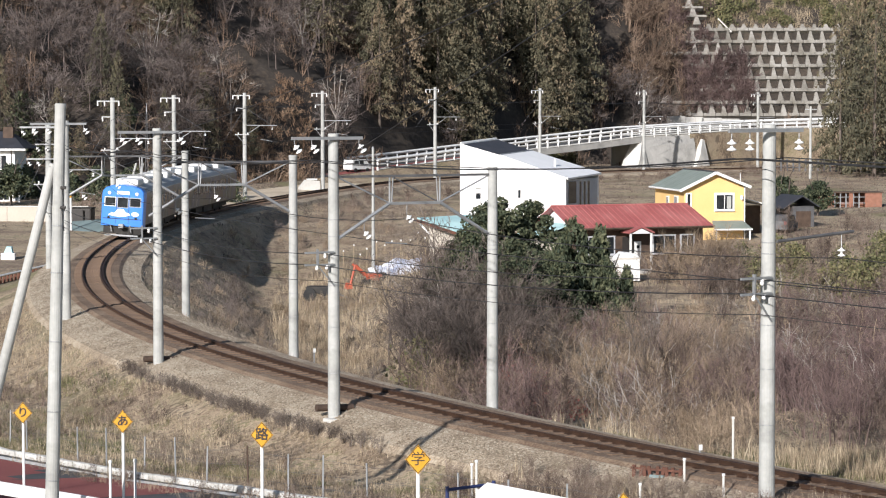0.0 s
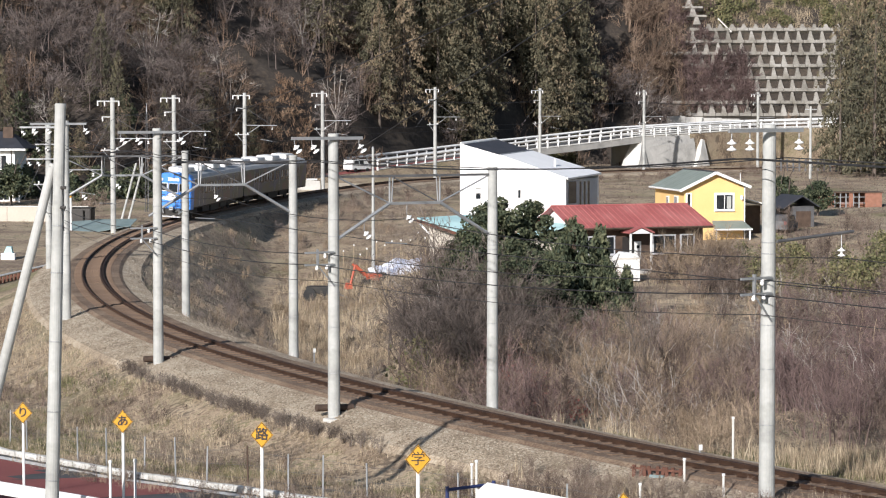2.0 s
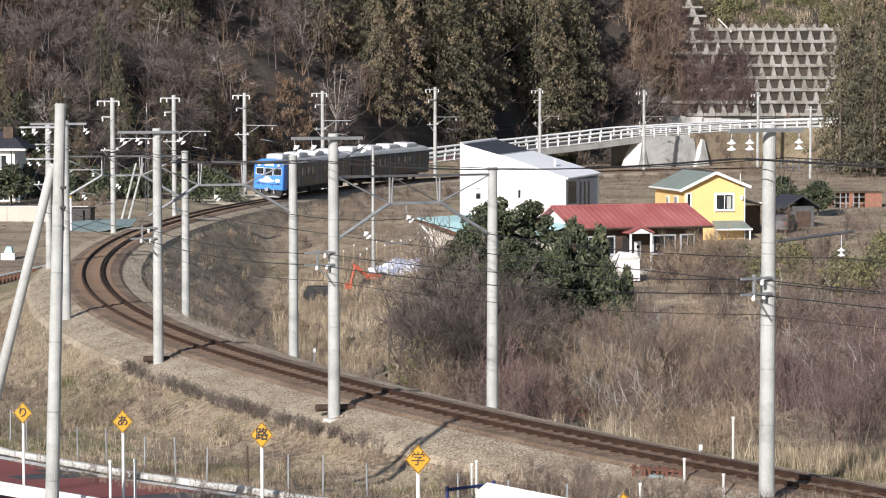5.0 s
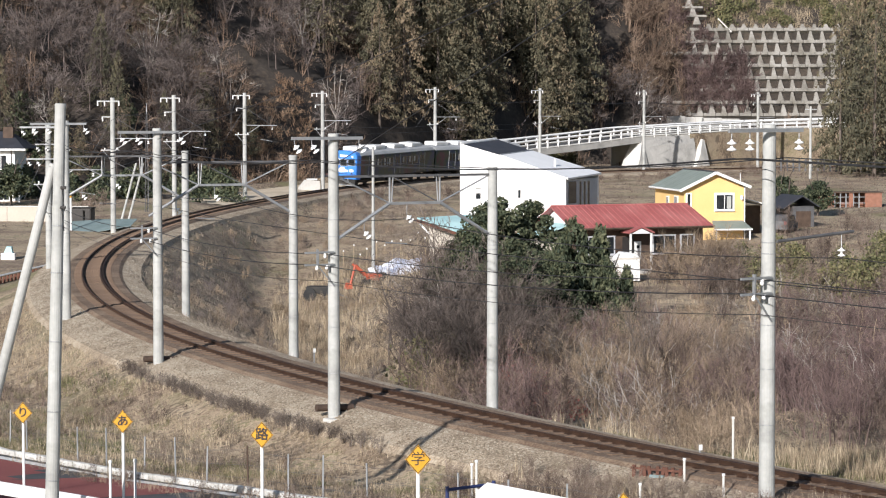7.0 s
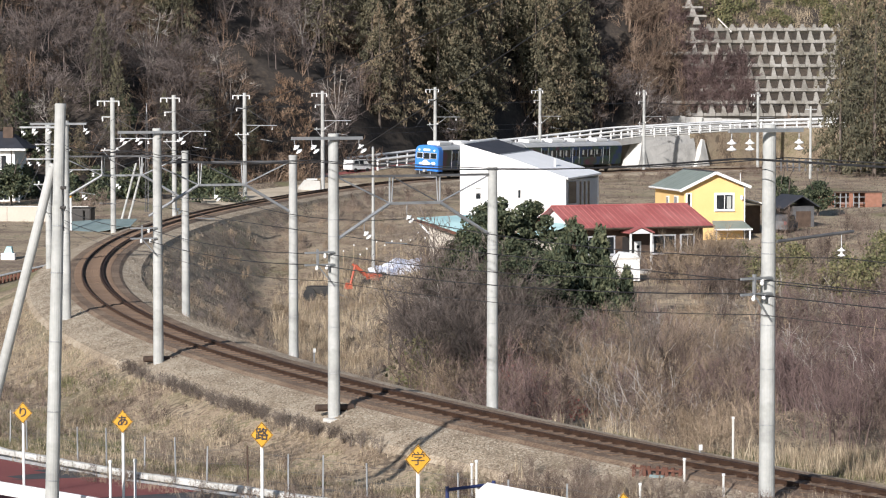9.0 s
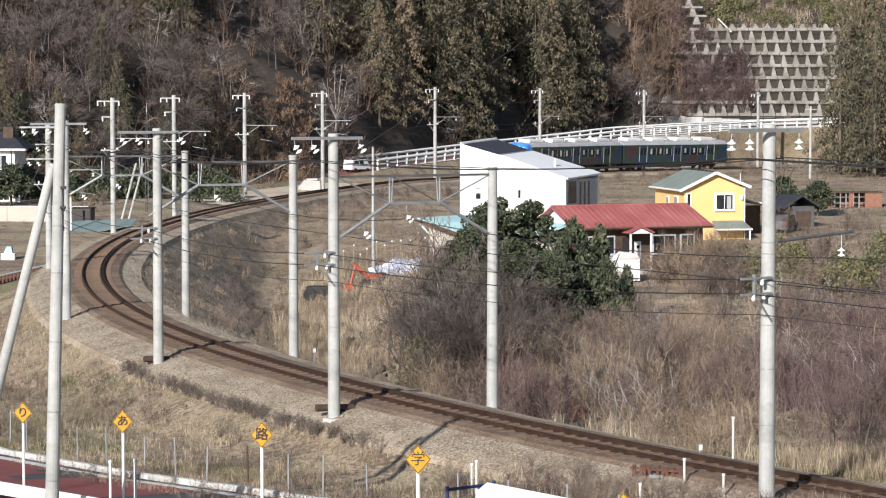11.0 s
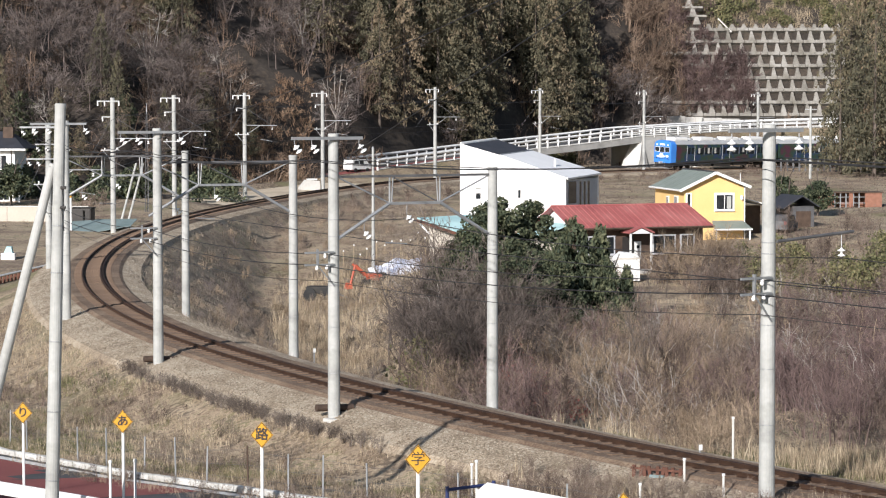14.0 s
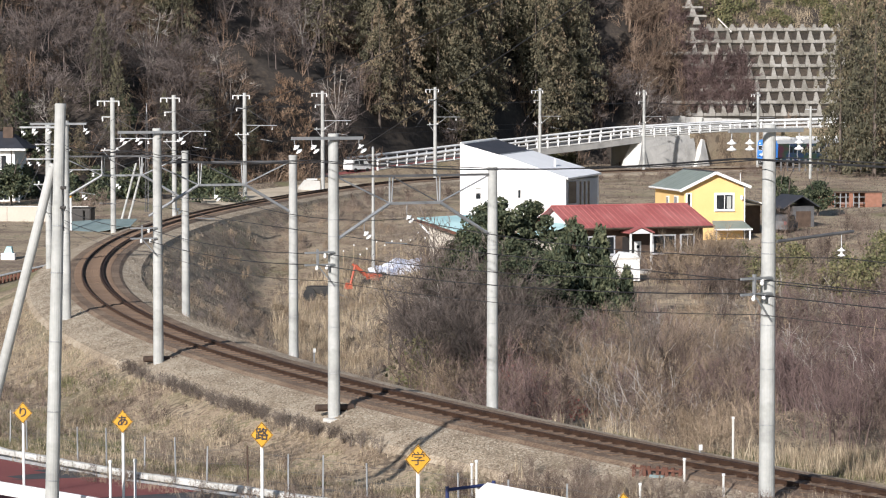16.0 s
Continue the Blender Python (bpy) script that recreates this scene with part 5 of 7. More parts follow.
# van on the ramp
van = thing("white_van", Matrix.Translation(ramp(7.6, 1.2, 0.02)) @ pose(0, 0, 0, 0, 0, 52), "small white van parked on the ramp road", "van")
van.scale = (0.95, 0.9, 0.78)
part("body", prism([(-1.65, 0.35), (1.65, 0.35), (1.65, 0.95), (1.3, 1.1), (0.85, 1.72), (-1.5, 1.75), (-1.65, 1.2)], -0.7, 0.7), M["white_paint"], van)
for x0, x1 in ((-1.3, -0.5), (-0.35, 0.35)):
    part("side_window", a_box(x0, x1, -0.72, -0.69, 1.1, 1.55), M["glass"], van)
part("windscreen", prism([(0.95, 1.64), (1.32, 1.12), (1.34, 1.14), (0.98, 1.66)], -0.6, 0.6), M["glass"], van)
for x in (-1.05, 1.05):
    for y in (-0.68, 0.6):
        part("wheel", turned(bmesh.new(), [(0.2, -0.08), (0.27, -0.06), (0.27, 0.06), (0.2, 0.08)], n=14), M["rubber"], van).matrix_basis = pose(x, y, 0.27, 90)

# ---------------- concrete lattice on the cut slope ----------------
sw_ = thing("slope_lattice", pose(44.6, 350.2, 8.35, 60.0, 0, 0), "weathered concrete grid beams stabilising a cut slope", "retaining wall", kind="structure")
ROWS, PITCH, COL = 8, 2.05, 1.72


def row_span(r):
    lo = (-12.3, -11.5, -7.5, -6.5, -9.2, -12.8, -9.2, -8.5)[r]
    return lo, 12.8 + r * 0.22


def wedge(c, y0, y1, w0, w1, z1):
    """A rib that is broad at its foot and narrow at its head."""
    bm = bmesh.new()
    lo = [bm.verts.new((c + x, y, -0.3)) for x, y in ((-w0, y0), (w0, y0), (w1, y1), (-w1, y1))]
    hi = [bm.verts.new((c + x * 0.82, y, z1)) for x, y in ((-w0, y0), (w0, y0), (w1, y1 - 0.05), (-w1, y1 - 0.05))]
    bm.faces.new(lo[::-1]), bm.faces.new(hi)
    for k in range(4):
        bm.faces.new((lo[k], lo[(k + 1) % 4], hi[(k + 1) % 4], hi[k]))
    return bm


for r in range(ROWS):
    a, b = row_span(r)
    for c in np.arange(a, b - 0.1, COL):
        part("beam", a_box(c, min(c + COL - 0.05, b), r * PITCH - 0.26, r * PITCH + 0.26, -0.3, 0.74 + 0.05 * math.sin(c * 3 + r), 0.05), M["old_concrete"], sw_)
    a2, b2 = row_span(r + 1) if r < ROWS - 1 else (a + 1.5, b)
    for c in np.arange(max(a, a2) + 0.4 + 0.86 * (r % 2), min(b, b2), COL):
        top = (r + 1) * PITCH - 0.26 if r < ROWS - 1 else r * PITCH + 1.0
        part("rib", wedge(c, r * PITCH + 0.26, top, 0.52 + 0.06 * math.sin(c * 5), 0.17, 0.66), M["old_concrete"], sw_)
# infill far darker than its earth, to draw the shadow beneath the beams
for r in range(ROWS - 1):
    a, b = row_span(r)
    part("cell_fill", a_box(a, b, r * PITCH + 0.2, (r + 1) * PITCH - 0.2, -0.4, 0.06), M["forest_floor"], sw_, "dark infill painted for the shadow in the cells")
for c in range(3):
    part("rib", wedge(-7.4 - 0.5 * c, 7 * PITCH + 0.9 + c * 1.5, 7 * PITCH + 2.2 + c * 1.5, 0.7, 0.3, 0.6), M["old_concrete"], sw_)
    part("beam", a_box(-8.9 - 0.5 * c, -5.9 - 0.5 * c, 7 * PITCH + 2.2 + c * 1.5, 7 * PITCH + 2.55 + c * 1.5, -0.3, 0.6, 0.05), M["old_concrete"], sw_)
part("stair_kerb", a_rod((-4.2, 7 * PITCH + 2.0, 0.4), (-2.4, 7 * PITCH - 0.5, 0.7), 0.12, n=4), M["concrete_light"], sw_, "pale sloping drain kerb")
fw = thing("foot_wall", pose(31.6, 343, 6.3, 0, 0, 5), "weathered concrete retaining wall at the slope's foot", "retaining wall", kind="structure")
for k in range(4):
    part("panel", a_box(k * 2.6, k * 2.6 + 2.56, 0, 0.5, -1.5, 2.2 - 0.12 * k), M["concrete"], fw)
part("buttress", a_box(4.0, 4.9, -0.4, 0.0, -1.5, 2.1), M["concrete_light"], fw)

# ---------------- things in the field ----------------
tr = thing("orange_tractor", pose(-6.0, 168.5, land_at(-6.0, 168.5), 0, 0, 15), "small orange farm machine parked in the field", "tractor")
part("hood", a_box(0.9, 2.2, -0.4, 0.4, 0.7, 1.3, 0.08), M["orange_paint"], tr)
part("loader_arm", a_rod((0.9, -0.55, 1.05), (-0.25, -0.55, 2.1), 0.10), M["orange_paint"], tr)
part("loader_arm", a_rod((-0.25, -0.55, 2.1), (-0.75, -0.55, 0.1), 0.10), M["orange_paint"], tr)
part("loader_arm", a_rod((0.9, 0.55, 1.05), (-0.25, 0.55, 2.1), 0.10), M["orange_paint"], tr)
part("bucket", prism([(-1.0, 0.0), (-0.5, 0.0), (-0.55, 0.45), (-0.8, 0.5)], -0.7, 0.7), M["orange_paint"], tr)
for x, r in ((1.0, 0.42), (2.5, 0.6)):
    for y in (-0.65, 0.65):
        part("wheel", turned(bmesh.new(), [(r * 0.7, -0.14), (r, -0.1), (r, 0.1), (r * 0.7, 0.14)], n=18), M["rubber"], tr).matrix_basis = pose(x, y, r, 90)
part("roll_bar", a_rod((2.6, -0.5, 0.9), (2.6, -0.5, 2.0), 0.04), M["white_paint"], tr)
tr.scale = (0.8,) * 3
part("seat", a_box(2.1, 2.6, -0.3, 0.3, 0.9, 1.35, 0.06), M["rubber"], tr)
tl = thing("black_cart", pose(-8.3, 164.5, land_at(-8.3, 164.5), 0, 0, -10), "dark farm trailer with rubber tyres", "cart")
part("bed", a_box(-0.9, 0.9, -0.6, 0.6, 0.5, 1.0, 0.05), M["underframe"], tl)
for x in (-0.6, 0.6):
    part("wheel", turned(bmesh.new(), [(0.3, -0.1), (0.45, -0.08), (0.45, 0.08), (0.3, 0.1)], n=16), M["rubber"], tl).matrix_basis = pose(x, -0.65, 0.45, 90)
part("drawbar", a_rod((0.9, 0, 0.6), (2.0, 0, 0.2), 0.05), M["steel_dark"], tl)
tp = thing("tarpaulin_heap", pose(-3.0, 172, land_at(-3.0, 172)), "heap covered with a wrinkled pale blue tarpaulin", "tarpaulin")
bm = bmesh.new()
bmesh.ops.create_icosphere(bm, subdivisions=4, radius=1.0)
for v in bm.verts:
    n = noise.noise(v.co * 2.1) * 0.3 + noise.noise(v.co * 5) * 0.10
    v.co = Vector((v.co.x * 2.2 * (1 + n), v.co.y * 1.6 * (1 + n), max(-0.15, v.co.z * 0.95 * (1 + n * 1.6)) + 0.15 * v.co.x))
part("cover", bm, M["blue_sheet"], tp, smooth=False)
part("batten", a_rod((-1.5, -1.3, 0.1), (1.4, -1.35, 0.25), 0.05), M["dark_wood"], tp)
for i in range(14):
    d = thing("garden_stake", pose(-7.5 + i * 0.62, 183 + 3.5 * math.sin(i * 1.7), land_at(-7.5 + i * 0.62, 183)), "thin pale garden stake", "stake", "garden stakes")
    part("stake", a_rod((0, 0, -0.5), (0.05 * math.sin(i), 0, 1.15 + 0.3 * math.sin(i * 2.2)), 0.035, n=5), M["straw"], d)
    part("tip", a_rod((0.05 * math.sin(i), 0, 1.1 + 0.3 * math.sin(i * 2.2)), (0.05 * math.sin(i), 0, 1.22 + 0.3 * math.sin(i * 2.2)), 0.05, n=5), M["white_paint"], d)

# ---------------- sleepers ----------------
track_sleepers = thing("track_sleepers", Matrix(), "weathered sleepers under the rails", "sleepers", kind="structure")
first = None
for i in range(300):
    l = 14 + i * 0.6
    m = pose(*track(l, 0, -0.19), 0, 0, -math.degrees(heading(l)))
    if first is None:
        first = part("sleeper", a_box(-1.02, 1.02, -0.11, 0.11, -0.1, 0.075, 0.015), M["sleeper"], track_sleepers)
        first.matrix_basis = m
    else:
        again(first, m)
v, f = [], []
for i in range(360):
    l = 194 + i * 0.6
    m = pose(*track(l, 0, -0.19), 0, 0, -math.degrees(heading(l)))
    k = len(v)
    v += [m @ Vector(c) for c in ((-1.02, -0.11, 0.075), (1.02, -0.11, 0.075), (1.02, 0.11, 0.075), (-1.02, 0.11, 0.075), (-1.02, -0.11, -0.1), (1.02, -0.11, -0.1))]
    f += [(k, k + 1, k + 2, k + 3), (k + 4, k + 5, k + 1, k)]
tagged(mesh_object("far_sleepers", v, f, M["sleeper"], track_sleepers), "weathered sleepers farther along the line", kind="stuff")

tk = thing("turquoise_tank", pose(-28.3, 158, land_at(-28.3, 158)), "small white tank with a turquoise lid", "tank")
part("body", a_box(-0.6, 0.6, -0.4, 0.4, -0.1, 0.55, 0.04), M["white_paint"], tk)
tk.scale = (0.75,) * 3
part("lid", prism([(-0.35, 0.55), (0.4, 0.55), (0.3, 1.1), (-0.1, 1.15)], -0.35, 0.35), M["teal_roof"], tk, "turquoise lid")

# slim posts beside the line
for x, y, h in ((8.35, 69.5, 1.25), (6.5, 65.0, 0.75), (7.35, 63.2, 0.62), (0.78, 65.2, 1.05), (0.9, 65.0, 1.15), (5.2, 63.6, 0.6)):
    d = thing("line_marker", pose(x, y, land_at(x, y)), "thin weathered white marker post beside the track", "marker post", "line marker posts")
    part("post", a_rod((0, 0, -0.3), (0, 0, h), 0.035, n=7), M["concrete_light"], d)
    part("head", a_rod((0, 0, h), (0, 0, h + 0.06), 0.045, n=7), M["white_paint"], d)
for x, y, h in ((-5.35, 100.5, 0.75), (7.5, 70.5, 0.25)):
    d = thing("distance_plate", pose(x, y, land_at(x, y), 0, 0, 25), "small white plate on a short stake", "plate", "line plates")
    part("stake", a_rod((0, 0, -0.3), (0, 0, h), 0.03, n=6), M["steel"], d)
    part("plate", a_box(-0.06, 0.06, -0.06, -0.03, h - 0.05, h + 0.12, 0.01), M["white_paint"], d)

rg = thing("rusty_rack", pose(5.25, 66.3, land_at(5.25, 66.3), 0, 0, -30), "row of rusty red-brown steel slats beside the track", "rack")
part("rail", a_box(-0.1, 1.5, -0.03, 0.03, 0.3, 0.36), M["rust"], rg)
for i in range(9):
    part("slat", a_box(-0.05, 0.05, -0.03, 0.03, -0.2, 0.42, 0.01), M["rust"], rg).matrix_basis = pose(i * 0.17, 0.03 * math.sin(i * 2), 0, 0, 9 * math.sin(i * 1.7), 0)
part("net", a_box(0.5, 0.95, -0.14, -0.05, -0.1, 0.2, 0.03), M["green_net"], rg, "scrap of green netting")


# ---------------- plants ----------------
RNG = np.random.default_rng(7)


def branch_mesh(segs, slim=0.0):
    """Three-sided tapering prisms from rows of (start, end, radius, radius); twigs thinner than slim have two sides back to back."""
    if slim:
        thick, thin = [s for s in segs if s[2] > slim], [s for s in segs if s[2] <= slim]
        va, fa = branch_mesh(thick)
        vb, fb = branch_mesh(thin)
        n = len(thin)
        return np.concatenate([va, vb]), np.concatenate([fa, fb[:n] + len(va)])
    a = np.array([s[0] for s in segs], float)
    b = np.array([s[1] for s in segs], float)
    ra = np.array([s[2] for s in segs])[:, None]
    rb = np.array([s[3] for s in segs])[:, None]
    d = b - a
    d /= np.linalg.norm(d, axis=1)[:, None] + 1e-9
    h = np.where(np.abs(d[:, 2:3]) < 0.9, [[0, 0, 1.0]], [[1.0, 0, 0]])
    u = np.cross(d, h)
    u /= np.linalg.norm(u, axis=1)[:, None]
    w = np.cross(d, u)
    v = []
    for p, r in ((a, ra), (b, rb)):
        for k in range(3):
            c, s = math.cos(k * math.tau / 3), math.sin(k * math.tau / 3)
            v.append(p + r * (u * c + w * s))
    v = np.stack(v, 1).reshape(-1, 3)
    base = np.arange(len(segs))[:, None] * 6
    f = np.concatenate([base + np.array([[k, (k + 1) % 3, (k + 1) % 3 + 3, k + 3]]) for k in range(3)])
    return v, f


def grow(rng, segs, p, d, length, r, depth, spread, kids, lift=0.15, steps=3):
    """One limb that wanders, tapers and forks."""
    d = d / np.linalg.norm(d)
    pts = [p]
    for i in range(steps):
        d = d + rng.normal(0, 0.16, 3) + np.array([0, 0, lift * 0.3])
        d /= np.linalg.norm(d)
        q = pts[-1] + d * length / steps
        segs.append((pts[-1], q, r * (1 - 0.75 * i / steps), r * (1 - 0.75 * (i + 1) / steps)))
        pts.append(q)
    if depth == 0:
        return
    for k in range(kids):
        t = rng.uniform(0.3, 1.0) * steps
        i = min(int(t), steps - 1)
        q = pts[i] + (pts[i + 1] - pts[i]) * (t - i)
        side = rng.normal(0, 1, 3)
        side -= d * side.dot(d)
        side /= np.linalg.norm(side)
        nd = d * math.cos(spread) + side * math.sin(spread) + np.array([0, 0, lift])
        grow(rng, segs, q, nd, length * rng.uniform(0.45, 0.7), r * 0.5, depth - 1, spread, max(2, kids - 1), lift, steps if depth > 1 else 2)


def bare_tree(seed, height=11.0, kids=6, spread=0.7, r=0.14, depth=2, twig=0.012):
    rng = np.random.default_rng(seed)
    segs, p, d = [], np.zeros(3), np.array([0, 0, 1.0])
    n = 6
    tops = []
    for i in range(n):
        d = d + rng.normal(0, 0.07, 3)
        d[2] = abs(d[2])
        d /= np.linalg.norm(d)
        q = p + d * height * 0.8 / n
        segs.append((p, q, r * (1 - 0.85 * i / n), r * (1 - 0.85 * (i + 1) / n)))
        tops.append((p, q))
        p = q
    for i in range(1, n):
        for k in range(3):
            a = rng.uniform(0, math.tau)
            p0, p1 = tops[i]
            nd = np.array([math.cos(a) * spread, math.sin(a) * spread, 0.55])
            grow(rng, segs, p0 + (p1 - p0) * rng.random(), nd, height * 0.28 * (1.25 - 0.6 * i / n), r * 0.4 * (1 - 0.5 * i / n), depth, 0.8, kids, 0.05)
    segs = [(a, b, max(x, twig), max(y, twig * 0.8)) for a, b, x, y in segs]
    return branch_mesh(segs, max(twig * 1.25, 0.02))


def bare_shrub(seed, height=2.6, stems=12, kids=3, twig=0.008):
    rng = np.random.default_rng(seed)
    segs = []
    for k in range(stems):
        a = rng.uniform(0, math.tau)
        o = np.array([rng.normal(0, 0.35), rng.normal(0, 0.35), -0.1])
        grow(rng, segs, o, np.array([math.cos(a) * rng.uniform(0.3, 1.1), math.sin(a) * rng.uniform(0.3, 1.1), 1.0]), height * rng.uniform(0.5, 0.85), 0.022, 2, 0.85, kids, 0.02)
    segs = [(a, b, max(x, twig), max(y, twig * 0.8)) for a, b, x, y in segs]
    return branch_mesh(segs, max(twig * 1.25, 0.02))


def slivers(start, along, width, rng):
    """Fine twigs, one tapering sliver each."""
    n = len(start)
    side = np.cross(along, rng.normal(0, 1, (n, 3)))
    side /= np.linalg.norm(side, axis=1)[:, None] + 1e-9
    w = np.broadcast_to(np.asarray(width, float), (n,))[:, None] / 2
    v = np.stack([start - side * w, start + side * w, start + along], 1).reshape(-1, 3)
    return v, np.arange(n)[:, None] * 3 + np.array([[0, 1, 2]])


def joined(*pieces):
    """Triangles and quads put together as triangles."""
    vs, fs, at = [], [], 0
    for v, f in pieces:
        if f.shape[1] == 4:
            f = np.concatenate([f[:, [0, 1, 2]], f[:, [0, 2, 3]]])
        vs.append(v), fs.append(f + at)
        at += len(v)
    return np.concatenate(vs), np.concatenate(fs)


def vase_tree(seed, height=9.0, radius=2.7, limbs=9, sprays=78, per=14, width=0.036, r=0.095):
    """A leafless tree: forked trunk, rising limbs and a rounded haze of fine twigs."""
    rng = np.random.default_rng(seed)
    segs = []
    fork = height * rng.uniform(0.16, 0.30)
    lean = rng.normal(0, 0.05 * height, 2)
    top = np.array([lean[0] * 0.3, lean[1] * 0.3, fork])
    segs.append((np.array([0, 0, -0.6]), top, r, r * 0.75))
    nodes = []
    for k in range(limbs):
        a = k * 2.4 + rng.normal(0, 0.3)
        q = radius * rng.uniform(0.25, 0.95)
        end = np.array([math.cos(a) * q + lean[0], math.sin(a) * q + lean[1], height * rng.uniform(0.66, 0.98) - 0.28 * height * (q / radius) ** 2])
        mid = top * 0.5 + end * 0.5 + np.array([math.cos(a), math.sin(a), 0.0]) * 0.12 * radius + rng.normal(0, 0.2, 3)
        segs.append((top, mid, r * 0.5, r * 0.3))
        segs.append((mid, end, r * 0.3, r * 0.1))
        nodes += [(mid, end)] * 2 + [(top, mid)]
    c, out = [], []
    for k in range(sprays):
        p, q = nodes[rng.integers(len(nodes))]
        m = p + (q - p) * rng.uniform(0.15, 1.0)
        tip = m + rng.normal(0, 0.5, 3) * np.array([1, 1, 0.7]) + np.array([m[0] - lean[0] * 0.5, m[1] - lean[1] * 0.5, 0]) * 0.25
        segs.append((m, tip, r * 0.16, r * 0.08))
        d = tip - m + np.array([tip[0] * 0.12, tip[1] * 0.12, 0.55])
        d /= np.linalg.norm(d)
        g = d + rng.normal(0, 0.42, (per, 3))
        g /= np.linalg.norm(g, axis=1)[:, None]
        c.append(tip + (m - tip) * rng.uniform(0, 0.7, (per, 1)))
        out.append(g * rng.uniform(0.4, 1.25, (per, 1)))
    return joined(branch_mesh(segs, 0.03), slivers(np.concatenate(c), np.concatenate(out), rng.uniform(0.6, 1.2, sprays * per) * width, rng))


def dome_shrub(seed, height=2.5, radius=1.5, stems=16, per=26, width=0.016, arch=0.5):
    """A leafless bush: arching stems from one foot, thick with fine twigs towards their ends."""
    rng = np.random.default_rng(seed)
    st, al, wd = [], [], []
    for k in range(stems):
        a = rng.uniform(0, math.tau)
        q = radius * rng.uniform(0.15, 1.0)
        h = height * (1 - 0.55 * (q / radius) ** 2) * rng.uniform(0.7, 1.08)
        foot = np.array([math.cos(a) * q * 0.25, math.sin(a) * q * 0.25, -0.15]) + rng.normal(0, 0.08, 3)
        knee = np.array([math.cos(a) * q * 0.62, math.sin(a) * q * 0.62, h * 0.72]) + rng.normal(0, 0.12, 3)
        end = np.array([math.cos(a) * q * (1 + 0.2 * arch), math.sin(a) * q * (1 + 0.2 * arch), h * (1 - 0.12 * arch)]) + rng.normal(0, 0.1, 3)
        st += [foot, knee - (knee - foot) * 0.12]
        al += [(knee - foot) * 1.05, end - knee]
        wd += [width * 2.6, width * 1.6]
        t = rng.uniform(0.25, 1.0, per)[:, None] ** 0.8
        p = np.where(t < 0.6, foot + (knee - foot) * t / 0.6, knee + (end - knee) * (t - 0.6) / 0.4)
        d = (end - foot) / np.linalg.norm(end - foot) + rng.normal(0, 0.62, (per, 3))
        d /= np.linalg.norm(d, axis=1)[:, None]
        st += list(p)
        al += list(d * rng.uniform(0.22, 0.62, (per, 1)) * height / 2.2)
        wd += list(rng.uniform(0.6, 1.25, per) * width)
    return slivers(np.array(st), np.array(al), np.array(wd), rng)


def leaf_cards(centres, sizes, rng, droop=0.0, long=1.6):
    """Small kinked leaves or fronds, one quad each."""
    n = len(centres)
    a = rng.normal(0, 1, (n, 3))
    a[:, 2] -= droop
    a /= np.linalg.norm(a, axis=1)[:, None]
    b = np.cross(a, rng.normal(0, 1, (n, 3)))
    b /= np.linalg.norm(b, axis=1)[:, None]
    s = np.asarray(sizes)[:, None]
    c = np.asarray(centres)
    nrm = np.cross(a, b)
    v = np.stack([c - a * s * long / 2, c + b * s / 2 + nrm * s * 0.12, c + a * s * long / 2, c - b * s / 2 + nrm * s * 0.12], 1).reshape(-1, 3)
    f = np.arange(n)[:, None] * 4 + np.array([[0, 1, 2, 3]])
    return v, f


def cedar_crown(seed, height=17.0, radius=2.3, count=1500):
    """Drooping boughs in rough whorls, each a loose tuft of sprays with dark gaps between."""
    rng = np.random.default_rng(seed)
    z0 = height * 0.10
    pts, sz = [], []
    lobes = 120
    for k in range(lobes):
        t = (k + rng.random()) / lobes
        a = k * 2.4 + rng.normal(0, 0.5)
        rad = radius * (1 - t) ** 0.62 * rng.uniform(0.5, 1.12) + 0.15
        z = z0 + (height - z0) * t
        m = int(count / lobes * (1.4 - 0.9 * t)) + 6
        u = 0.25 + 0.8 * rng.random(m) ** 0.55
        aa = a + rng.normal(0, 0.20, m) / (0.35 + u)
        pts.append(np.stack([np.cos(aa) * rad * u, np.sin(aa) * rad * u, z - 0.42 * rad * u ** 1.6 + rng.normal(0, 0.15, m)], 1))
        sz.append(rng.uniform(0.085, 0.195, m) * (1.1 - 0.3 * t))
    return leaf_cards(np.concatenate(pts), np.concatenate(sz), rng, 1.4, 2.8)


def broad_crown(seed, height=6.5, radius=2.6, count=9000, leaf=(0.09, 0.2), low=0.12):
    rng = np.random.default_rng(seed)
    pts = []
    clumps = 120
    for k in range(clumps):
        a, t = rng.uniform(0, math.tau), rng.random()
        prof = math.sin(math.pi * min(1, 0.18 + 0.82 * t) ** 0.8) * 0.95 + 0.12
        rad = radius * prof * rng.uniform(0.35, 1.12)
        c = np.array([math.cos(a) * rad, math.sin(a) * rad, height * (low + (0.95 - low) * t)])
        m = count // clumps
        g = rng.normal(0, 1, (m, 3))
        g /= np.linalg.norm(g, axis=1)[:, None]
        pts.append(c + g * rng.uniform(0.6, 1.0, (m, 1)) ** 0.5 * rng.uniform(0.2, 0.62) * np.array([1, 1, 0.7]))
    pts = np.concatenate(pts)
    return leaf_cards(pts, rng.uniform(*leaf, len(pts)), rng, 0.2, 1.5)


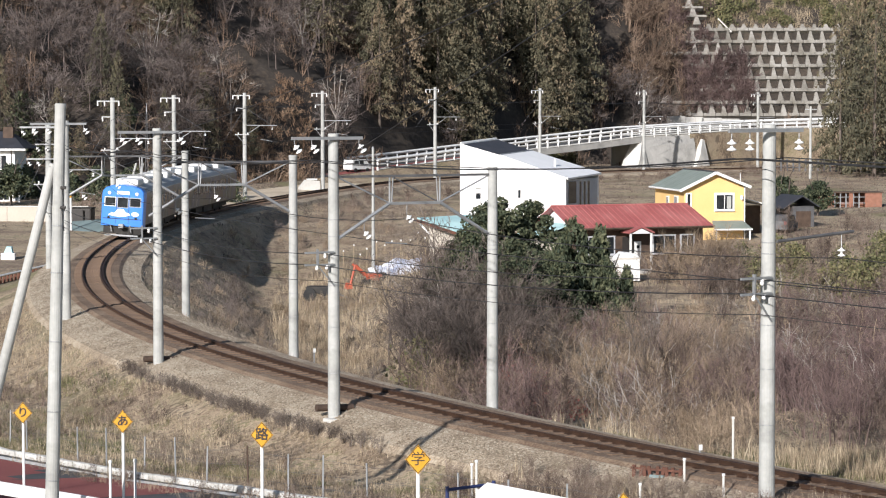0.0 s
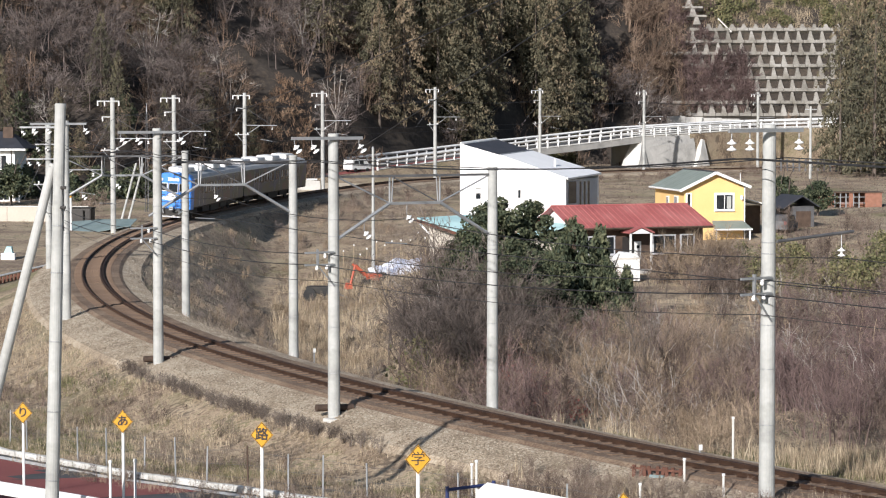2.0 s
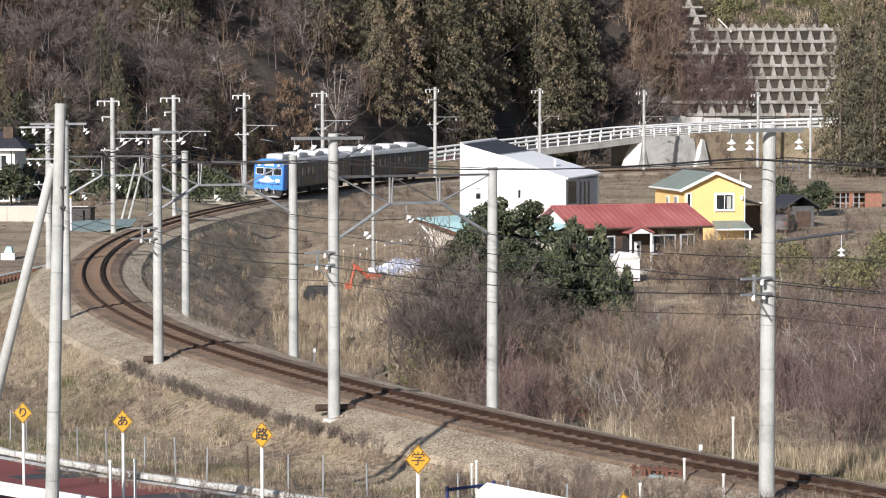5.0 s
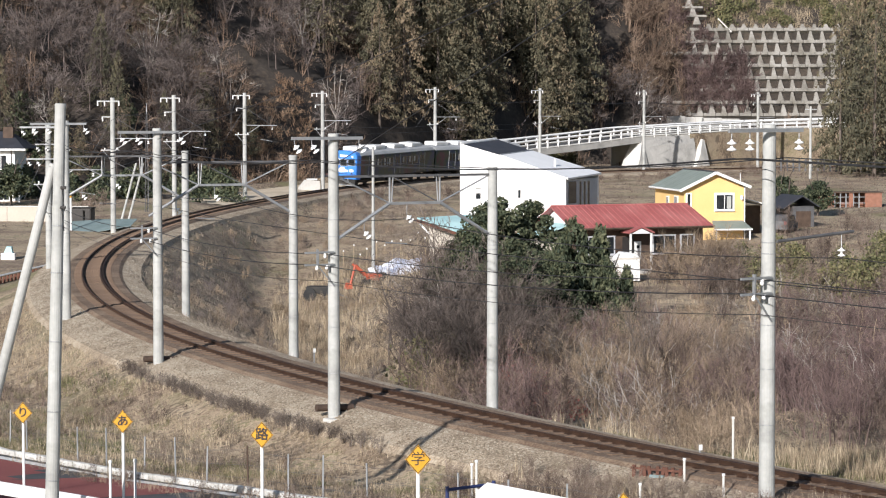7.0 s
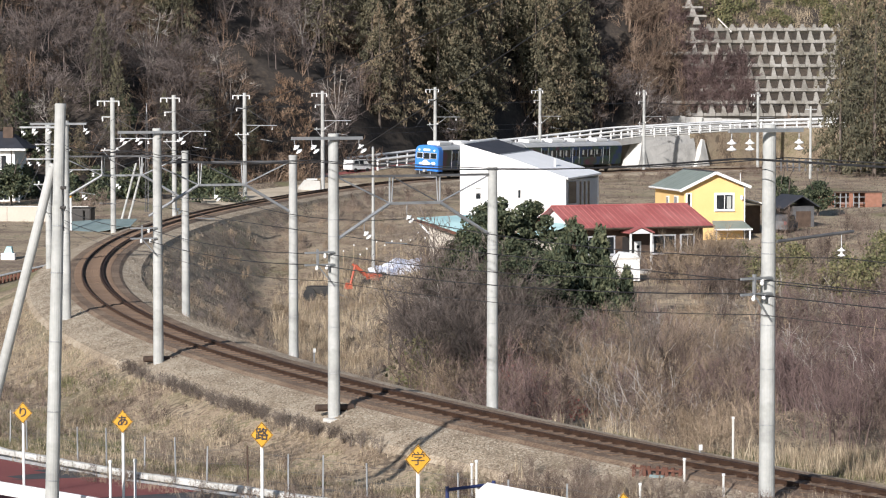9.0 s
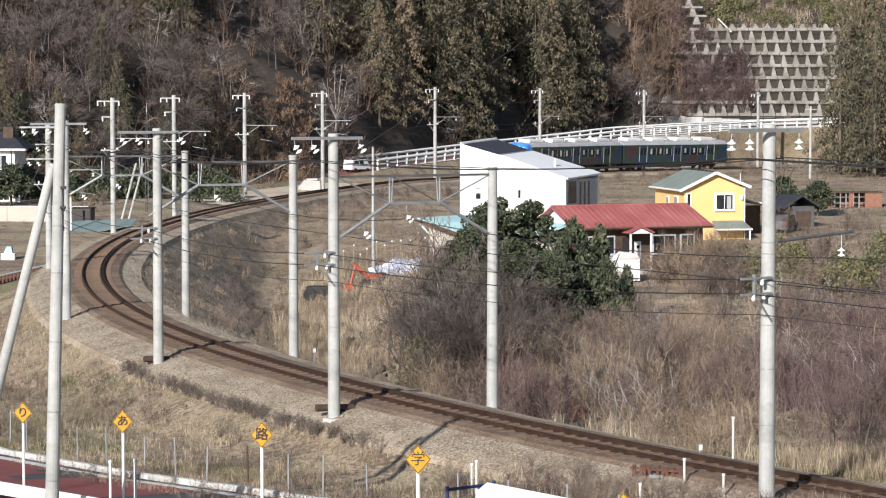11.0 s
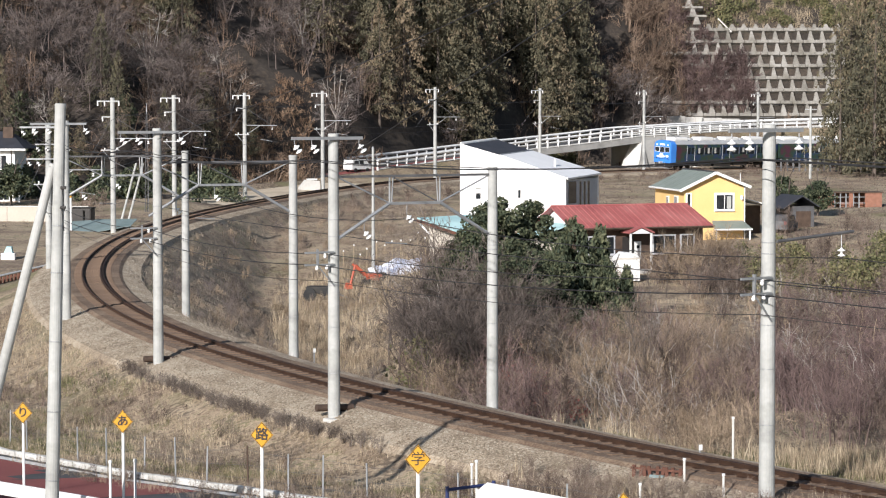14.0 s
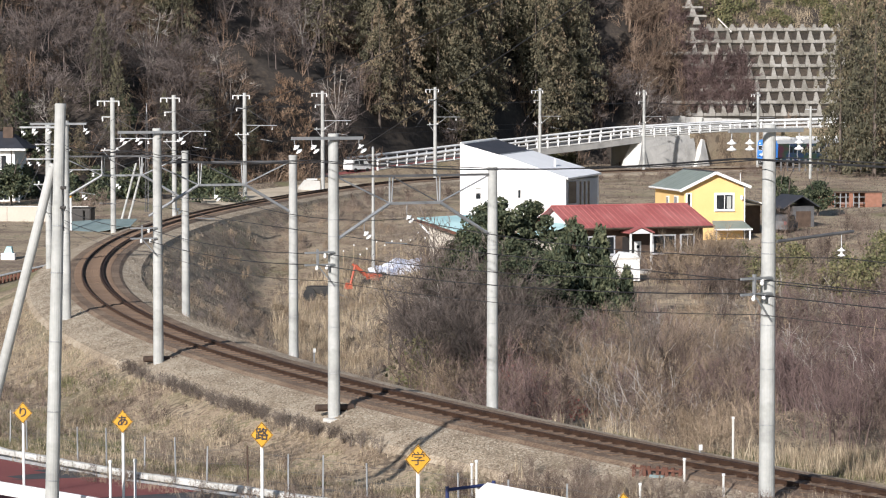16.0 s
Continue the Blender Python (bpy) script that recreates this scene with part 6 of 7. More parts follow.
def raw_mesh(name, v, f, mat):
    me = bpy.data.meshes.new(name)
    n, k = f.shape
    me.vertices.add(len(v))
    me.vertices.foreach_set("co", np.ascontiguousarray(v, dtype=np.float32).ravel())
    me.loops.add(n * k)
    me.loops.foreach_set("vertex_index", np.ascontiguousarray(f, dtype=np.int32).ravel())
    me.polygons.add(n)
    me.polygons.foreach_set("loop_start", np.arange(0, n * k, k, dtype=np.int32))
    me.polygons.foreach_set("loop_total", np.full(n, k, dtype=np.int32))
    me.materials.append(mat)
    me.update(calc_edges=True)
    return me


def scatter(name, kinds, places, mat, label, category):
    """Many plants joined into one object; places are rows of x, y, z, turn, size."""
    vs, fs, at = [], [], 0
    for i, (x, y, z, a, s) in enumerate(places):
        v, f = kinds[i % len(kinds)]
        c, q = math.cos(a) * s, math.sin(a) * s
        vs.append(np.stack([v[:, 0] * c - v[:, 1] * q + x, v[:, 0] * q + v[:, 1] * c + y, v[:, 2] * s + z], 1))
        fs.append(f + at)
        at += len(v)
    return tagged(new(name, raw_mesh(name, np.concatenate(vs), np.concatenate(fs), mat)), label, category, kind="stuff")


def spots(n, x0, x1, y0, y1, keep, size=(0.8, 1.25), sink=0.1):
    """n places on the land where keep(x, y, along, off) holds."""
    out = []
    while len(out) < n:
        x, y = RNG.uniform(x0, x1, 4000), RNG.uniform(y0, y1, 4000)
        l, o = nearest(x, y)
        ok = keep(x, y, l, o) & (np.abs(x) < 0.195 * y + 3)
        x, y = x[ok], y[ok]
        z = land(x, y) - sink
        for row in zip(x, y, z, RNG.uniform(0, 6.28, len(x)), RNG.uniform(*size, len(x))):
            out.append(row)
        if not len(x):
            break
    return out[:n]


def px(x, y):
    """Bearing from the viewpoint, metres sideways at 100 m."""
    return x / y * 100


def tree(name, x, y, trunk, crown, trunk_mat, crown_mat, label, size=1.0, turn=0.0, group=""):
    t = thing(name, pose(x, y, land_at(x, y) - 0.15, 0, 0, turn), label, "tree", group)
    t.scale = (size,) * 3
    a = new("trunk", trunk)
    a.parent = t
    if crown is not None:
        b = new("crown", crown)
        b.parent = t
    return t


# ---- wooded hillside ----
far_kinds = [vase_tree(s, 8.2 + 0.5 * (s % 4), 2.5 + 0.25 * (s % 3)) for s in range(11, 19)]


def in_woods(x, y, l, o):
    d = y - hill_foot(x)
    b = px(x, y)
    lattice = (b > 9.2) & (d > -2) & (d < 22)
    cedars = (b > -2.8) & (b < 6.0)
    bracken = (b > -8.4) & (b < -5.9) & (d < 13)
    return (d > 1) & (d < 62) & ~lattice & ~bracken & (~cedars | (RNG.random(x.shape) < 0.08))


def wood_spots(n, size, seed, lo, hi):
    """Places in the woods, gathered where the unevenness named by seed lies between lo and hi."""
    return spots(n, -80, 82, 205, 412, lambda x, y, l, o: in_woods(x, y, l, o) & (wave(x, y, 13.0, seed) > lo) & (wave(x, y, 13.0, seed) <= hi), size, 0.3)


scatter("bare_woodland", far_kinds, wood_spots(250, (0.65, 1.25), 3, -0.25, 9), M["grey_twig"], "leafless grey-brown winter woodland on the hillside", "woodland")
scatter("brown_woodland", far_kinds[::-1], wood_spots(110, (0.65, 1.2), 3, -9, -0.25), M["warm_twig"], "leafless warm brown winter trees on the hillside", "woodland")
scatter("olive_woodland", far_kinds[3:], wood_spots(26, (0.8, 1.2), 6, 0.75, 9), M["olive_twig"], "olive-tinged winter trees on the hillside", "woodland")
low_kinds = [dome_shrub(s, 2.4, 1.7, 14, 20, 0.034) for s in range(31, 36)]
scatter("hillside_scrub", low_kinds, spots(300, -80, 82, 200, 400, lambda x, y, l, o: (y - hill_foot(x) > -3) & (y - hill_foot(x) < 45) & ~((px(x, y) > 9.4) & (y - hill_foot(x) > 0) & (y - hill_foot(x) < 21)), (0.8, 1.8)), M["warm_twig"], "tangled leafless scrub under the trees", "scrub")
# bushes grown over the lattice
scatter("slope_scrub", low_kinds, [(RNG.uniform(34.5, 44), y, 8.0 + (y - 350) * 1.73, RNG.uniform(0, 6), RNG.uniform(1.1, 1.7)) for y in RNG.uniform(350.3, 354.5, 90)]
        + [(RNG.uniform(33.5, 39), y, land_at(36, y) - 0.2, RNG.uniform(0, 6), RNG.uniform(1.0, 1.6)) for y in RNG.uniform(355.5, 361, 30)], M["plum_twig"], "dark leafless bushes overgrowing the lattice", "scrub")
scatter("slope_side_scrub", low_kinds, [(x, y, land_at(x, y) - 0.3, RNG.uniform(0, 6), RNG.uniform(1.3, 2.3)) for x, y in zip(RNG.uniform(26.5, 34.5, 46), RNG.uniform(346, 362, 46))], M["warm_twig"], "warm brown leafless bushes beside the lattice", "scrub")

pale_kinds = [raw_mesh("pale_tree", *vase_tree(s, 9.0, 2.0, 6, 30, 8, 0.04, 0.15), M["pale_bark"]) for s in (51, 52, 53)]
for i, (x, d) in enumerate(((-58, 6), (-51, 14), (-44, 8), (-37, 5), (-22, 9), (-12, 6), (-4, 12), (-30, 20), (-47, 24), (-16, 22), (21, 10), (28, 6), (-54, 30))):
    tree("bare_tree", x, hill_foot(x) + d, pale_kinds[i % 3], None, None, None, "slender leafless tree with pale grey bark", 0.8 + 0.4 * ((i * 37) % 10) / 10, i * 47, "pale bare trees")

trunk_v = branch_mesh([((0, 0, -0.5), (0, 0, 6), 0.26, 0.18), ((0, 0, 6), (0, 0, 15.5), 0.18, 0.03)])
cedar_trunk = raw_mesh("trunk", *trunk_v, M["bark"])
crowns = [raw_mesh("crown", *cedar_crown(s, 17.0 + s % 3, 3.3 + 0.35 * (s % 4), 3900), M["cedar"]) for s in range(61, 67)]
cedar_at = []
for i in range(54):
    b = -2.6 + 8.5 * ((i * 0.618) % 1.0)
    d = 2.0 + 38 * ((i * 0.7548 + 0.13) % 1.0)
    y = 300.0
    for _ in range(6):
        y = float(hill_foot(b * y / 100)) + d
    cedar_at.append((b * y / 100, y, 0.8 + 0.4 * ((i * 0.73) % 1.0)))
for b, d, s in ((-5.2, 30, 1.0), (-4.9, 22, 0.9), (-4.4, 34, 1.1), (-4.0, 25, 1.0), (-3.5, 31, 1.1), (-3.2, 20, 0.95), (-2.9, 12, 0.85)):
    y = 300.0
    for _ in range(6):
        y = float(hill_foot(b * y / 100)) + d
    cedar_at.append((b * y / 100, y, s))
for x, y, s in ((48.5, 297, 1.1), (51.5, 290, 1.3), (54.0, 297, 1.35), (57.5, 301, 1.3), (52.5, 306, 1.3), (50.5, 302, 1.2), (56, 287, 1.2)):
    cedar_at.append((x, y, s))
for x, d, s in ((-36, 3, 0.45), (-31, 5, 0.5), (-27, 2, 0.42), (-24, 4, 0.5), (-20, 3, 0.36), (-41, 4, 0.5), (-33, 9, 0.55), (-9, 18, 0.8), (-12, 25, 0.75), (-7, 30, 0.9), (-28, 30, 0.7), (-31, 34, 0.75), (-34, 2, 0.3), (-46, 6, 0.4)):
    cedar_at.append((x, float(hill_foot(x)) + d, s))
for b, d, s in ((-1.6, 6, 0.95), (-0.3, 12, 1.05), (0.4, 4, 0.8), (1.9, 9, 1.0), (2.4, 18, 1.15), (4.2, 6, 0.85), (-2.2, 15, 1.0), (5.6, 10, 0.9)):
    y = 300.0
    for _ in range(6):
        y = float(hill_foot(b * y / 100)) + d
    cedar_at.append((b * y / 100, y, s))
for i, (x, y, s) in enumerate(cedar_at):
    tree("cedar_tree", x, y, cedar_trunk, crowns[i % 6], None, None, "tall dark green conifer with drooping browned foliage", s, i * 71, "conifers on the hillside")

# greener scrub above the lattice
leafy = [broad_crown(s, 1.5, 0.9, 300, (0.12, 0.26), 0.05) for s in (71, 72, 73)]
scatter("bamboo_scrub", leafy, [(x, y, land_at(x, y) - 0.2, RNG.uniform(0, 6), RNG.uniform(0.8, 1.4)) for x, y in zip(RNG.uniform(36, 66, 100), RNG.uniform(358.5, 374, 100))], M["green_bush"], "yellow-green bamboo grass above the cut slope", "scrub")

# ---- evergreens and bare trees inside the bend ----
ever_trunk = raw_mesh("trunk", *branch_mesh([((0, 0, -0.4), (0.1, 0, 1.2), 0.14, 0.11), ((0.1, 0, 1.2), (-0.2, 0.1, 4.2), 0.11, 0.05), ((0.1, 0, 1.2), (1.3, 0.4, 3.6), 0.08, 0.03), ((0.1, 0, 1.0), (-1.3, -0.3, 3.2), 0.08, 0.03), ((0, 0, 1.6), (0.3, -1.3, 3.4), 0.07, 0.03), ((0, 0, 2), (0.2, 1.2, 4.0), 0.06, 0.03)]), M["bark"])
spiky = raw_mesh("crown", *cedar_crown(95, 6.6, 3.0, 7000), M["evergreen"])
ever = [raw_mesh("crown", *broad_crown(s, 6.6, 2.5, 13000, (0.07, 0.16)), M["evergreen"]) for s in (81, 82, 83)]
for i, (x, y, s) in enumerate(((2.7, 131, 1.16), (4.9, 134, 1.10), (7.0, 131, 0.92), (8.7, 130, 0.64), (5.6, 127, 0.74), (3.4, 124, 0.84), (1.3, 127, 0.90), (0.2, 124, 0.62), (2.2, 119, 0.70))):
    tree("evergreen_tree", x, y, ever_trunk, ever[i % 3] if i not in (2, 3) else spiky, None, None, "dense dark green broadleaf evergreen tree", s, i * 83, "evergreens inside the bend")
small_con = [raw_mesh("crown", *cedar_crown(91, 5.0, 1.0, 2600), M["evergreen"])]
for x, y, s in ((8.75, 136, 1.12), (9.9, 131, 0.72)):
    tree("small_conifer", x, y, ever_trunk, small_con[0], None, None, "small pointed dark green conifer in the garden", s, 20, "garden conifers")

mid_kinds = [raw_mesh("bare_tree", *bare_tree(s, 5.2, 4, 0.6, 0.075, 2, 0.011), M["bark"]) for s in (101, 102, 103, 104)]
for i, (x, y, s) in enumerate(((-1.9, 108, 1.0), (-0.6, 112, 1.15), (0.6, 107, 1.05), (1.6, 112, 1.1), (2.4, 106, 0.9), (-2.6, 114, 0.8), (0.1, 118, 1.1), (3.4, 111, 0.95), (-1.2, 119, 0.9), (4.6, 108, 0.85), (12, 140, 0.8), (15.5, 147, 0.9), (18, 150, 0.85), (16.5, 143, 0.8), (20.5, 150, 0.8), (14, 152, 0.6), (23, 146, 0.75), (9, 112, 0.8), (13, 115, 0.8), (18, 118, 0.85), (21, 112, 0.8), (25, 135, 0.8), (11, 99, 0.7), (17, 101, 0.75), (7, 104, 0.75), (-1.6, 121, 1.35), (0.0, 124, 1.45), (1.0, 120, 1.3), (-0.6, 127, 1.3), (-2.6, 124, 1.1), (2.0, 123, 1.2), (1.4, 116, 1.2))):
    tree("bare_tree", x, y, mid_kinds[i % 4], None, None, None, "small leafless tree with dark grey bark", s, i * 67, "bare trees inside the bend")
tree("bare_tree", 0.0, 109, raw_mesh("bare_tree", *bare_tree(111, 5.0, 3, 0.6, 0.09, 1, 0.014), M["pale_bark"]), None, None, None, "leafless tree with pale grey bark", 1.0, 40, "bare trees inside the bend")

scatter("dark_tree_tangle", [vase_tree(s, 5.0, 1.7, 9, 60, 14, 0.020, 0.06) for s in (115, 116, 117)], [(x, y, land_at(x, y) - 0.2, RNG.uniform(0, 6), RNG.uniform(0.75, 1.15)) for x, y in zip(RNG.uniform(-1.6, 3.6, 24), RNG.uniform(101, 118, 24))], M["dark_twig"], "dense dark leafless small trees beside the evergreens", "thicket")
near_kinds = [dome_shrub(s, 2.2 + 0.25 * (s % 4), 1.3 + 0.15 * (s % 3), 18, 28, 0.017) for s in range(121, 129)]
loose_kinds = [bare_shrub(s, 2.7, 7, 3, 0.009) for s in (129, 130)]


def thicket(x, y, l, o):
    b = px(x, y)
    return (o > 4.2) & (y > 62) & (y < 158) & (b > -1.5 + np.maximum(0, (100 - y)) * 0.06) & ~((y > 118) & (b > 7) & (b < 13) & (RNG.random(x.shape) < 0.75))


def thicket_size(rows):
    return [(x, y, z, a, s * (1.0 if y < 125 else 0.75) * (0.75 if y < 84 else 1.0)) for x, y, z, a, s in rows]


def tangle(name, n, mat, seed, lo, hi, label, size=(0.6, 1.25)):
    """Bushes of one colour, massed where the unevenness named by seed lies between lo and hi."""
    rows = spots(n, -4, 34, 62, 160, lambda x, y, l, o: thicket(x, y, l, o) & (wave(x, y, 4.5, seed) > lo) & (wave(x, y, 4.5, seed) <= hi) & ((mat != "tan_twig") | (px(x, y) < 13)), size)
    scatter(name, near_kinds, thicket_size(rows), M[mat], label, "thicket")


tangle("bare_thicket", 150, "twig", 9, -0.45, 0.35, "dense leafless red-brown thicket inside the bend")
tangle("tan_thicket", 150, "tan_twig", 9, -9, -0.2, "bleached tan bushes massed inside the bend", (0.5, 1.1))
tangle("plum_thicket", 55, "plum_twig", 9, 0.3, 9, "purplish-brown leafless bushes inside the bend", (0.7, 1.3))
scatter("tan_slope_thicket", near_kinds, thicket_size(spots(55, 4, 18, 84, 142, lambda x, y, l, o: (o > 5) & (px(x, y) > 5.0) & (px(x, y) < 11) & (wave(x, y, 3.0, 5) > -0.2), (0.55, 1.0))), M["tan_twig"], "bleached tan bushes on the slope below the houses", "thicket")
scatter("dark_edge_thicket", near_kinds, spots(46, 8, 26, 76, 132, lambda x, y, l, o: (o > 5) & (px(x, y) > 12.6) & (px(x, y) < 19), (0.8, 1.35)), M["plum_twig"], "tall dark purplish bare bushes", "thicket")
scatter("loose_thicket", loose_kinds, thicket_size(spots(60, -4, 34, 62, 160, thicket, (0.6, 1.2))), M["tan_twig"], "long bare stems rising from the thicket", "thicket")
scatter("bank_scrub", near_kinds[:5], spots(120, -24, 0, 92, 225, lambda x, y, l, o: (o > 4.5) & (o < 30) & (px(x, y) < -2), (0.15, 0.45)), M["grey_twig"], "low leafless scrub on the inner bank", "scrub")
scatter("tan_bank_scrub", near_kinds[3:], spots(230, -24, 0, 92, 225, lambda x, y, l, o: (o > 3.5) & (o < 30) & (px(x, y) < -2) & (wave(x, y, 3.5, 4) > 0), (0.15, 0.4)), M["tan_twig"], "low bleached weeds on the inner bank", "scrub")
scatter("roadside_scrub", near_kinds[2:], spots(120, -1, 12, 52, 68, lambda x, y, l, o: (o < -2.9) & (o > -6.5), (0.18, 0.46)), M["twig"], "brown leafless scrub on the bank beside the track", "scrub")
scatter("red_leaved_scrub", [broad_crown(131, 1.4, 0.8, 300, (0.05, 0.1), 0.1)], [(x, y, land_at(x, y), RNG.uniform(0, 6), RNG.uniform(0.6, 1.1)) for x, y in ((2.9, 108), (3.3, 106), (3.7, 103), (4.4, 99), (3.4, 92), (4.0, 95), (4.8, 91), (2.9, 99), (3.6, 103), (5.4, 94), (2.2, 104))], M["red_leaf"], "shrubs with withered red-brown leaves", "scrub")
# the shrubs placed by ramp() are added to darken the opening under the bridge
scatter("green_shrubs", [broad_crown(s, 1.7, 0.9, 700, (0.06, 0.14), 0.05) for s in (141, 142)],
        [(x, y, land_at(x, y) - 0.1, RNG.uniform(0, 6), RNG.uniform(0.7, 1.4)) for x, y in list(zip(RNG.uniform(-1.6, 0.6, 8), RNG.uniform(103, 112, 8))) + list(zip(RNG.uniform(20, 34, 40), RNG.uniform(150, 176, 40))) + list(zip(RNG.uniform(0.5, 4, 6), RNG.uniform(160, 172, 6))) + [(*ramp(q, o).to_tuple()[:2],) for q, o in zip(RNG.uniform(44, 60, 26), RNG.uniform(5.5, 9, 26))]],
        M["green_bush"], "scattered olive green shrubs", "scrub")


pale_shrubs = [bare_shrub(s, 3.0, 5, 3, 0.012) for s in (151, 152, 153)]
scatter("pale_shrubs", pale_shrubs, spots(46, -4, 34, 66, 158, lambda x, y, l, o: thicket(x, y, l, o) & (o > 6), (0.6, 1.1)), M["pale_bark"], "bleached grey bare shrubs standing in the thicket", "scrub")
scatter("far_bank_scrub", low_kinds, spots(110, -12, 50, 215, 306, lambda x, y, l, o: (o > 2.8) & (o < 10), (0.25, 0.6)), M["twig"], "low brown scrub on the bank below the far track", "scrub")
scatter("outer_scrub", low_kinds, spots(90, -46, 60, 190, 345, lambda x, y, l, o: (o < -4) & (o > -30) & (y < hill_foot(x) + 2) & (px(x, y) > -15) & (o < -10.5), (0.3, 0.8)), M["twig"], "low brown scrub beyond the track", "scrub")
scatter("garden_scrub", near_kinds, [(x, y, land_at(x, y) - 0.1, RNG.uniform(0, 6), RNG.uniform(0.6, 1.05)) for x, y in list(zip(RNG.uniform(15.5, 26, 34), RNG.uniform(152, 170, 34))) + list(zip(RNG.uniform(14.4, 19.5, 26), RNG.uniform(157, 166, 26))) + list(zip(RNG.uniform(-1.2, 2.6, 9), RNG.uniform(167, 174, 9))) + list(zip(RNG.uniform(0.2, 3.8, 20), RNG.uniform(150, 174, 20))) + list(zip(RNG.uniform(26, 36, 22), RNG.uniform(150, 200, 22)))], M["twig"], "leafless garden shrubs round the houses", "scrub")
scatter("dark_thicket", near_kinds, spots(14, 4, 34, 68, 130, lambda x, y, l, o: thicket(x, y, l, o) & (o > 7) & (wave(x, y, 5.0, 9) > 0.1), (0.9, 1.35)), M["bark"], "dark grey bare bushes massed in the thicket", "thicket")
scatter("evergreen_shrubs", [broad_crown(s, 2.6, 1.3, 700, (0.12, 0.28), 0.05) for s in (171, 172)], [(x, y, land_at(x, y) - 0.2, RNG.uniform(0, 6), RNG.uniform(0.7, 1.3)) for x, y in zip(RNG.uniform(-42, -19, 30), RNG.uniform(214, 236, 30))], M["evergreen"], "dark evergreen shrubs at the foot of the woods", "shrubs")
gp = raw_mesh("crown", *broad_crown(161, 3.2, 1.3, 3000, (0.1, 0.22), 0.3), M["evergreen"])
for x, y, s in ((-37.2, 209, 1.15), (-40, 206, 1.0), (29.5, 208, 0.9), (33, 214, 1.0), (31, 222, 1.0)):
    tree("garden_pine", x, y, ever_trunk, gp, None, None, "clipped dark green garden tree", s, x * 31, "garden trees")

# ---- grass ----
def tuft(seed, blades=7, h=0.45, w=0.02, lean=0.35):
    rng = np.random.default_rng(seed)
    a = rng.uniform(0, math.tau, blades)
    o = rng.normal(0, 0.12, (blades, 2))
    hh = h * rng.uniform(0.5, 1.1, blades)
    ln = rng.uniform(0.1, lean, blades) * hh * 2
    v = np.stack([np.stack([o[:, 0] - w * np.sin(a), o[:, 1] + w * np.cos(a), 0 * a], 1),
                  np.stack([o[:, 0] + w * np.sin(a), o[:, 1] - w * np.cos(a), 0 * a], 1),
                  np.stack([o[:, 0] + ln * np.cos(a), o[:, 1] + ln * np.sin(a), hh], 1)], 1).reshape(-1, 3)
    return v, np.arange(blades)[:, None] * 3 + np.array([[0, 1, 2]])


short = [tuft(s, 8, 0.30, 0.012) for s in range(201, 207)]
weeds = [dome_shrub(s, 0.8, 0.55, 12, 14, 0.012, 0.8) for s in range(221, 226)]
tall = [tuft(s, 10, 0.75, 0.014, 0.3) for s in range(211, 217)]
scatter("dry_bank_grass", short, spots(11000, -26, 14, 50, 125, lambda x, y, l, o: (o < -3.6) & (o > -13) & (RNG.random(x.shape) < np.clip(0.25 + 0.75 * wave(x, y, 2.2, 5) + 0.35, 0.1, 1)), (0.35, 0.95), 0.02), M["straw"], "dry straw-coloured grass on the railway bank", "grass")
scatter("brown_inner_grass", short, spots(9000, -26, 0, 85, 235, lambda x, y, l, o: (o > 2.2) & (px(x, y) < -1), (0.4, 1.0), 0.02), M["dead_grass"], "dead brown grass on the inner bank", "grass")
scatter("dry_inner_grass", short, spots(7000, -30, 36, 62, 188, lambda x, y, l, o: (o > 3.2) & ((px(x, y) > -6) | (o > 14)) & ((o < 22) | (y > 130)), (0.45, 1.1), 0.02), M["straw"], "dry winter grass inside the bend", "grass")
scatter("tall_dry_grass", tall, spots(1500, -12, 14, 50, 185, lambda x, y, l, o: ((o > 4) & (px(x, y) > -7) & (px(x, y) < -1) & (y > 112) & (y < 180)) | ((o < -3.4) & (o > -7) & (y < 72) & (px(x, y) > 1.0)) | ((o > 3.5) & (o < 7) & (y < 80)), (0.7, 1.3), 0.02), M["straw"], "tall bleached dry grass in clumps", "grass")
scatter("green_bank_grass", short, spots(3000, -20, 16, 50, 110, lambda x, y, l, o: ((o < -5) & (o > -12) & (wave(x, y, 2.6, 8) > 0.4)) | ((o > 2.8) & (o < 7.5) & (y < 76) & (RNG.random(x.shape) < 0.9)), (0.4, 0.9), 0.02), M["green_bush"], "patches of green grass on the bank", "grass")

scatter("brown_bank_weeds", weeds, spots(330, -26, 10, 52, 125, lambda x, y, l, o: (o < -4.2) & (o > -13) & (wave(x, y, 3.2, 12) > 0.15), (0.3, 0.9), 0.03), M["twig"], "withered red-brown weeds on the railway bank", "weeds")
scatter("grey_bank_weeds", weeds[::-1], spots(360, -26, 10, 52, 125, lambda x, y, l, o: (o < -4.0) & (o > -13) & (wave(x, y, 2.7, 15) > 0.1), (0.25, 0.75), 0.03), M["dead_grass"], "grey dead weeds on the railway bank", "weeds")
scatter("left_bank_grass", short, spots(1000, -20, -10, 66, 98, lambda x, y, l, o: (o < -4) & (o > -12) & (px(x, y) < -12.8) & (wave(x, y, 1.9, 4) > -0.1), (0.5, 1.0), 0.02), M["green_bush"], "yellow-green grass patch on the bank", "grass")
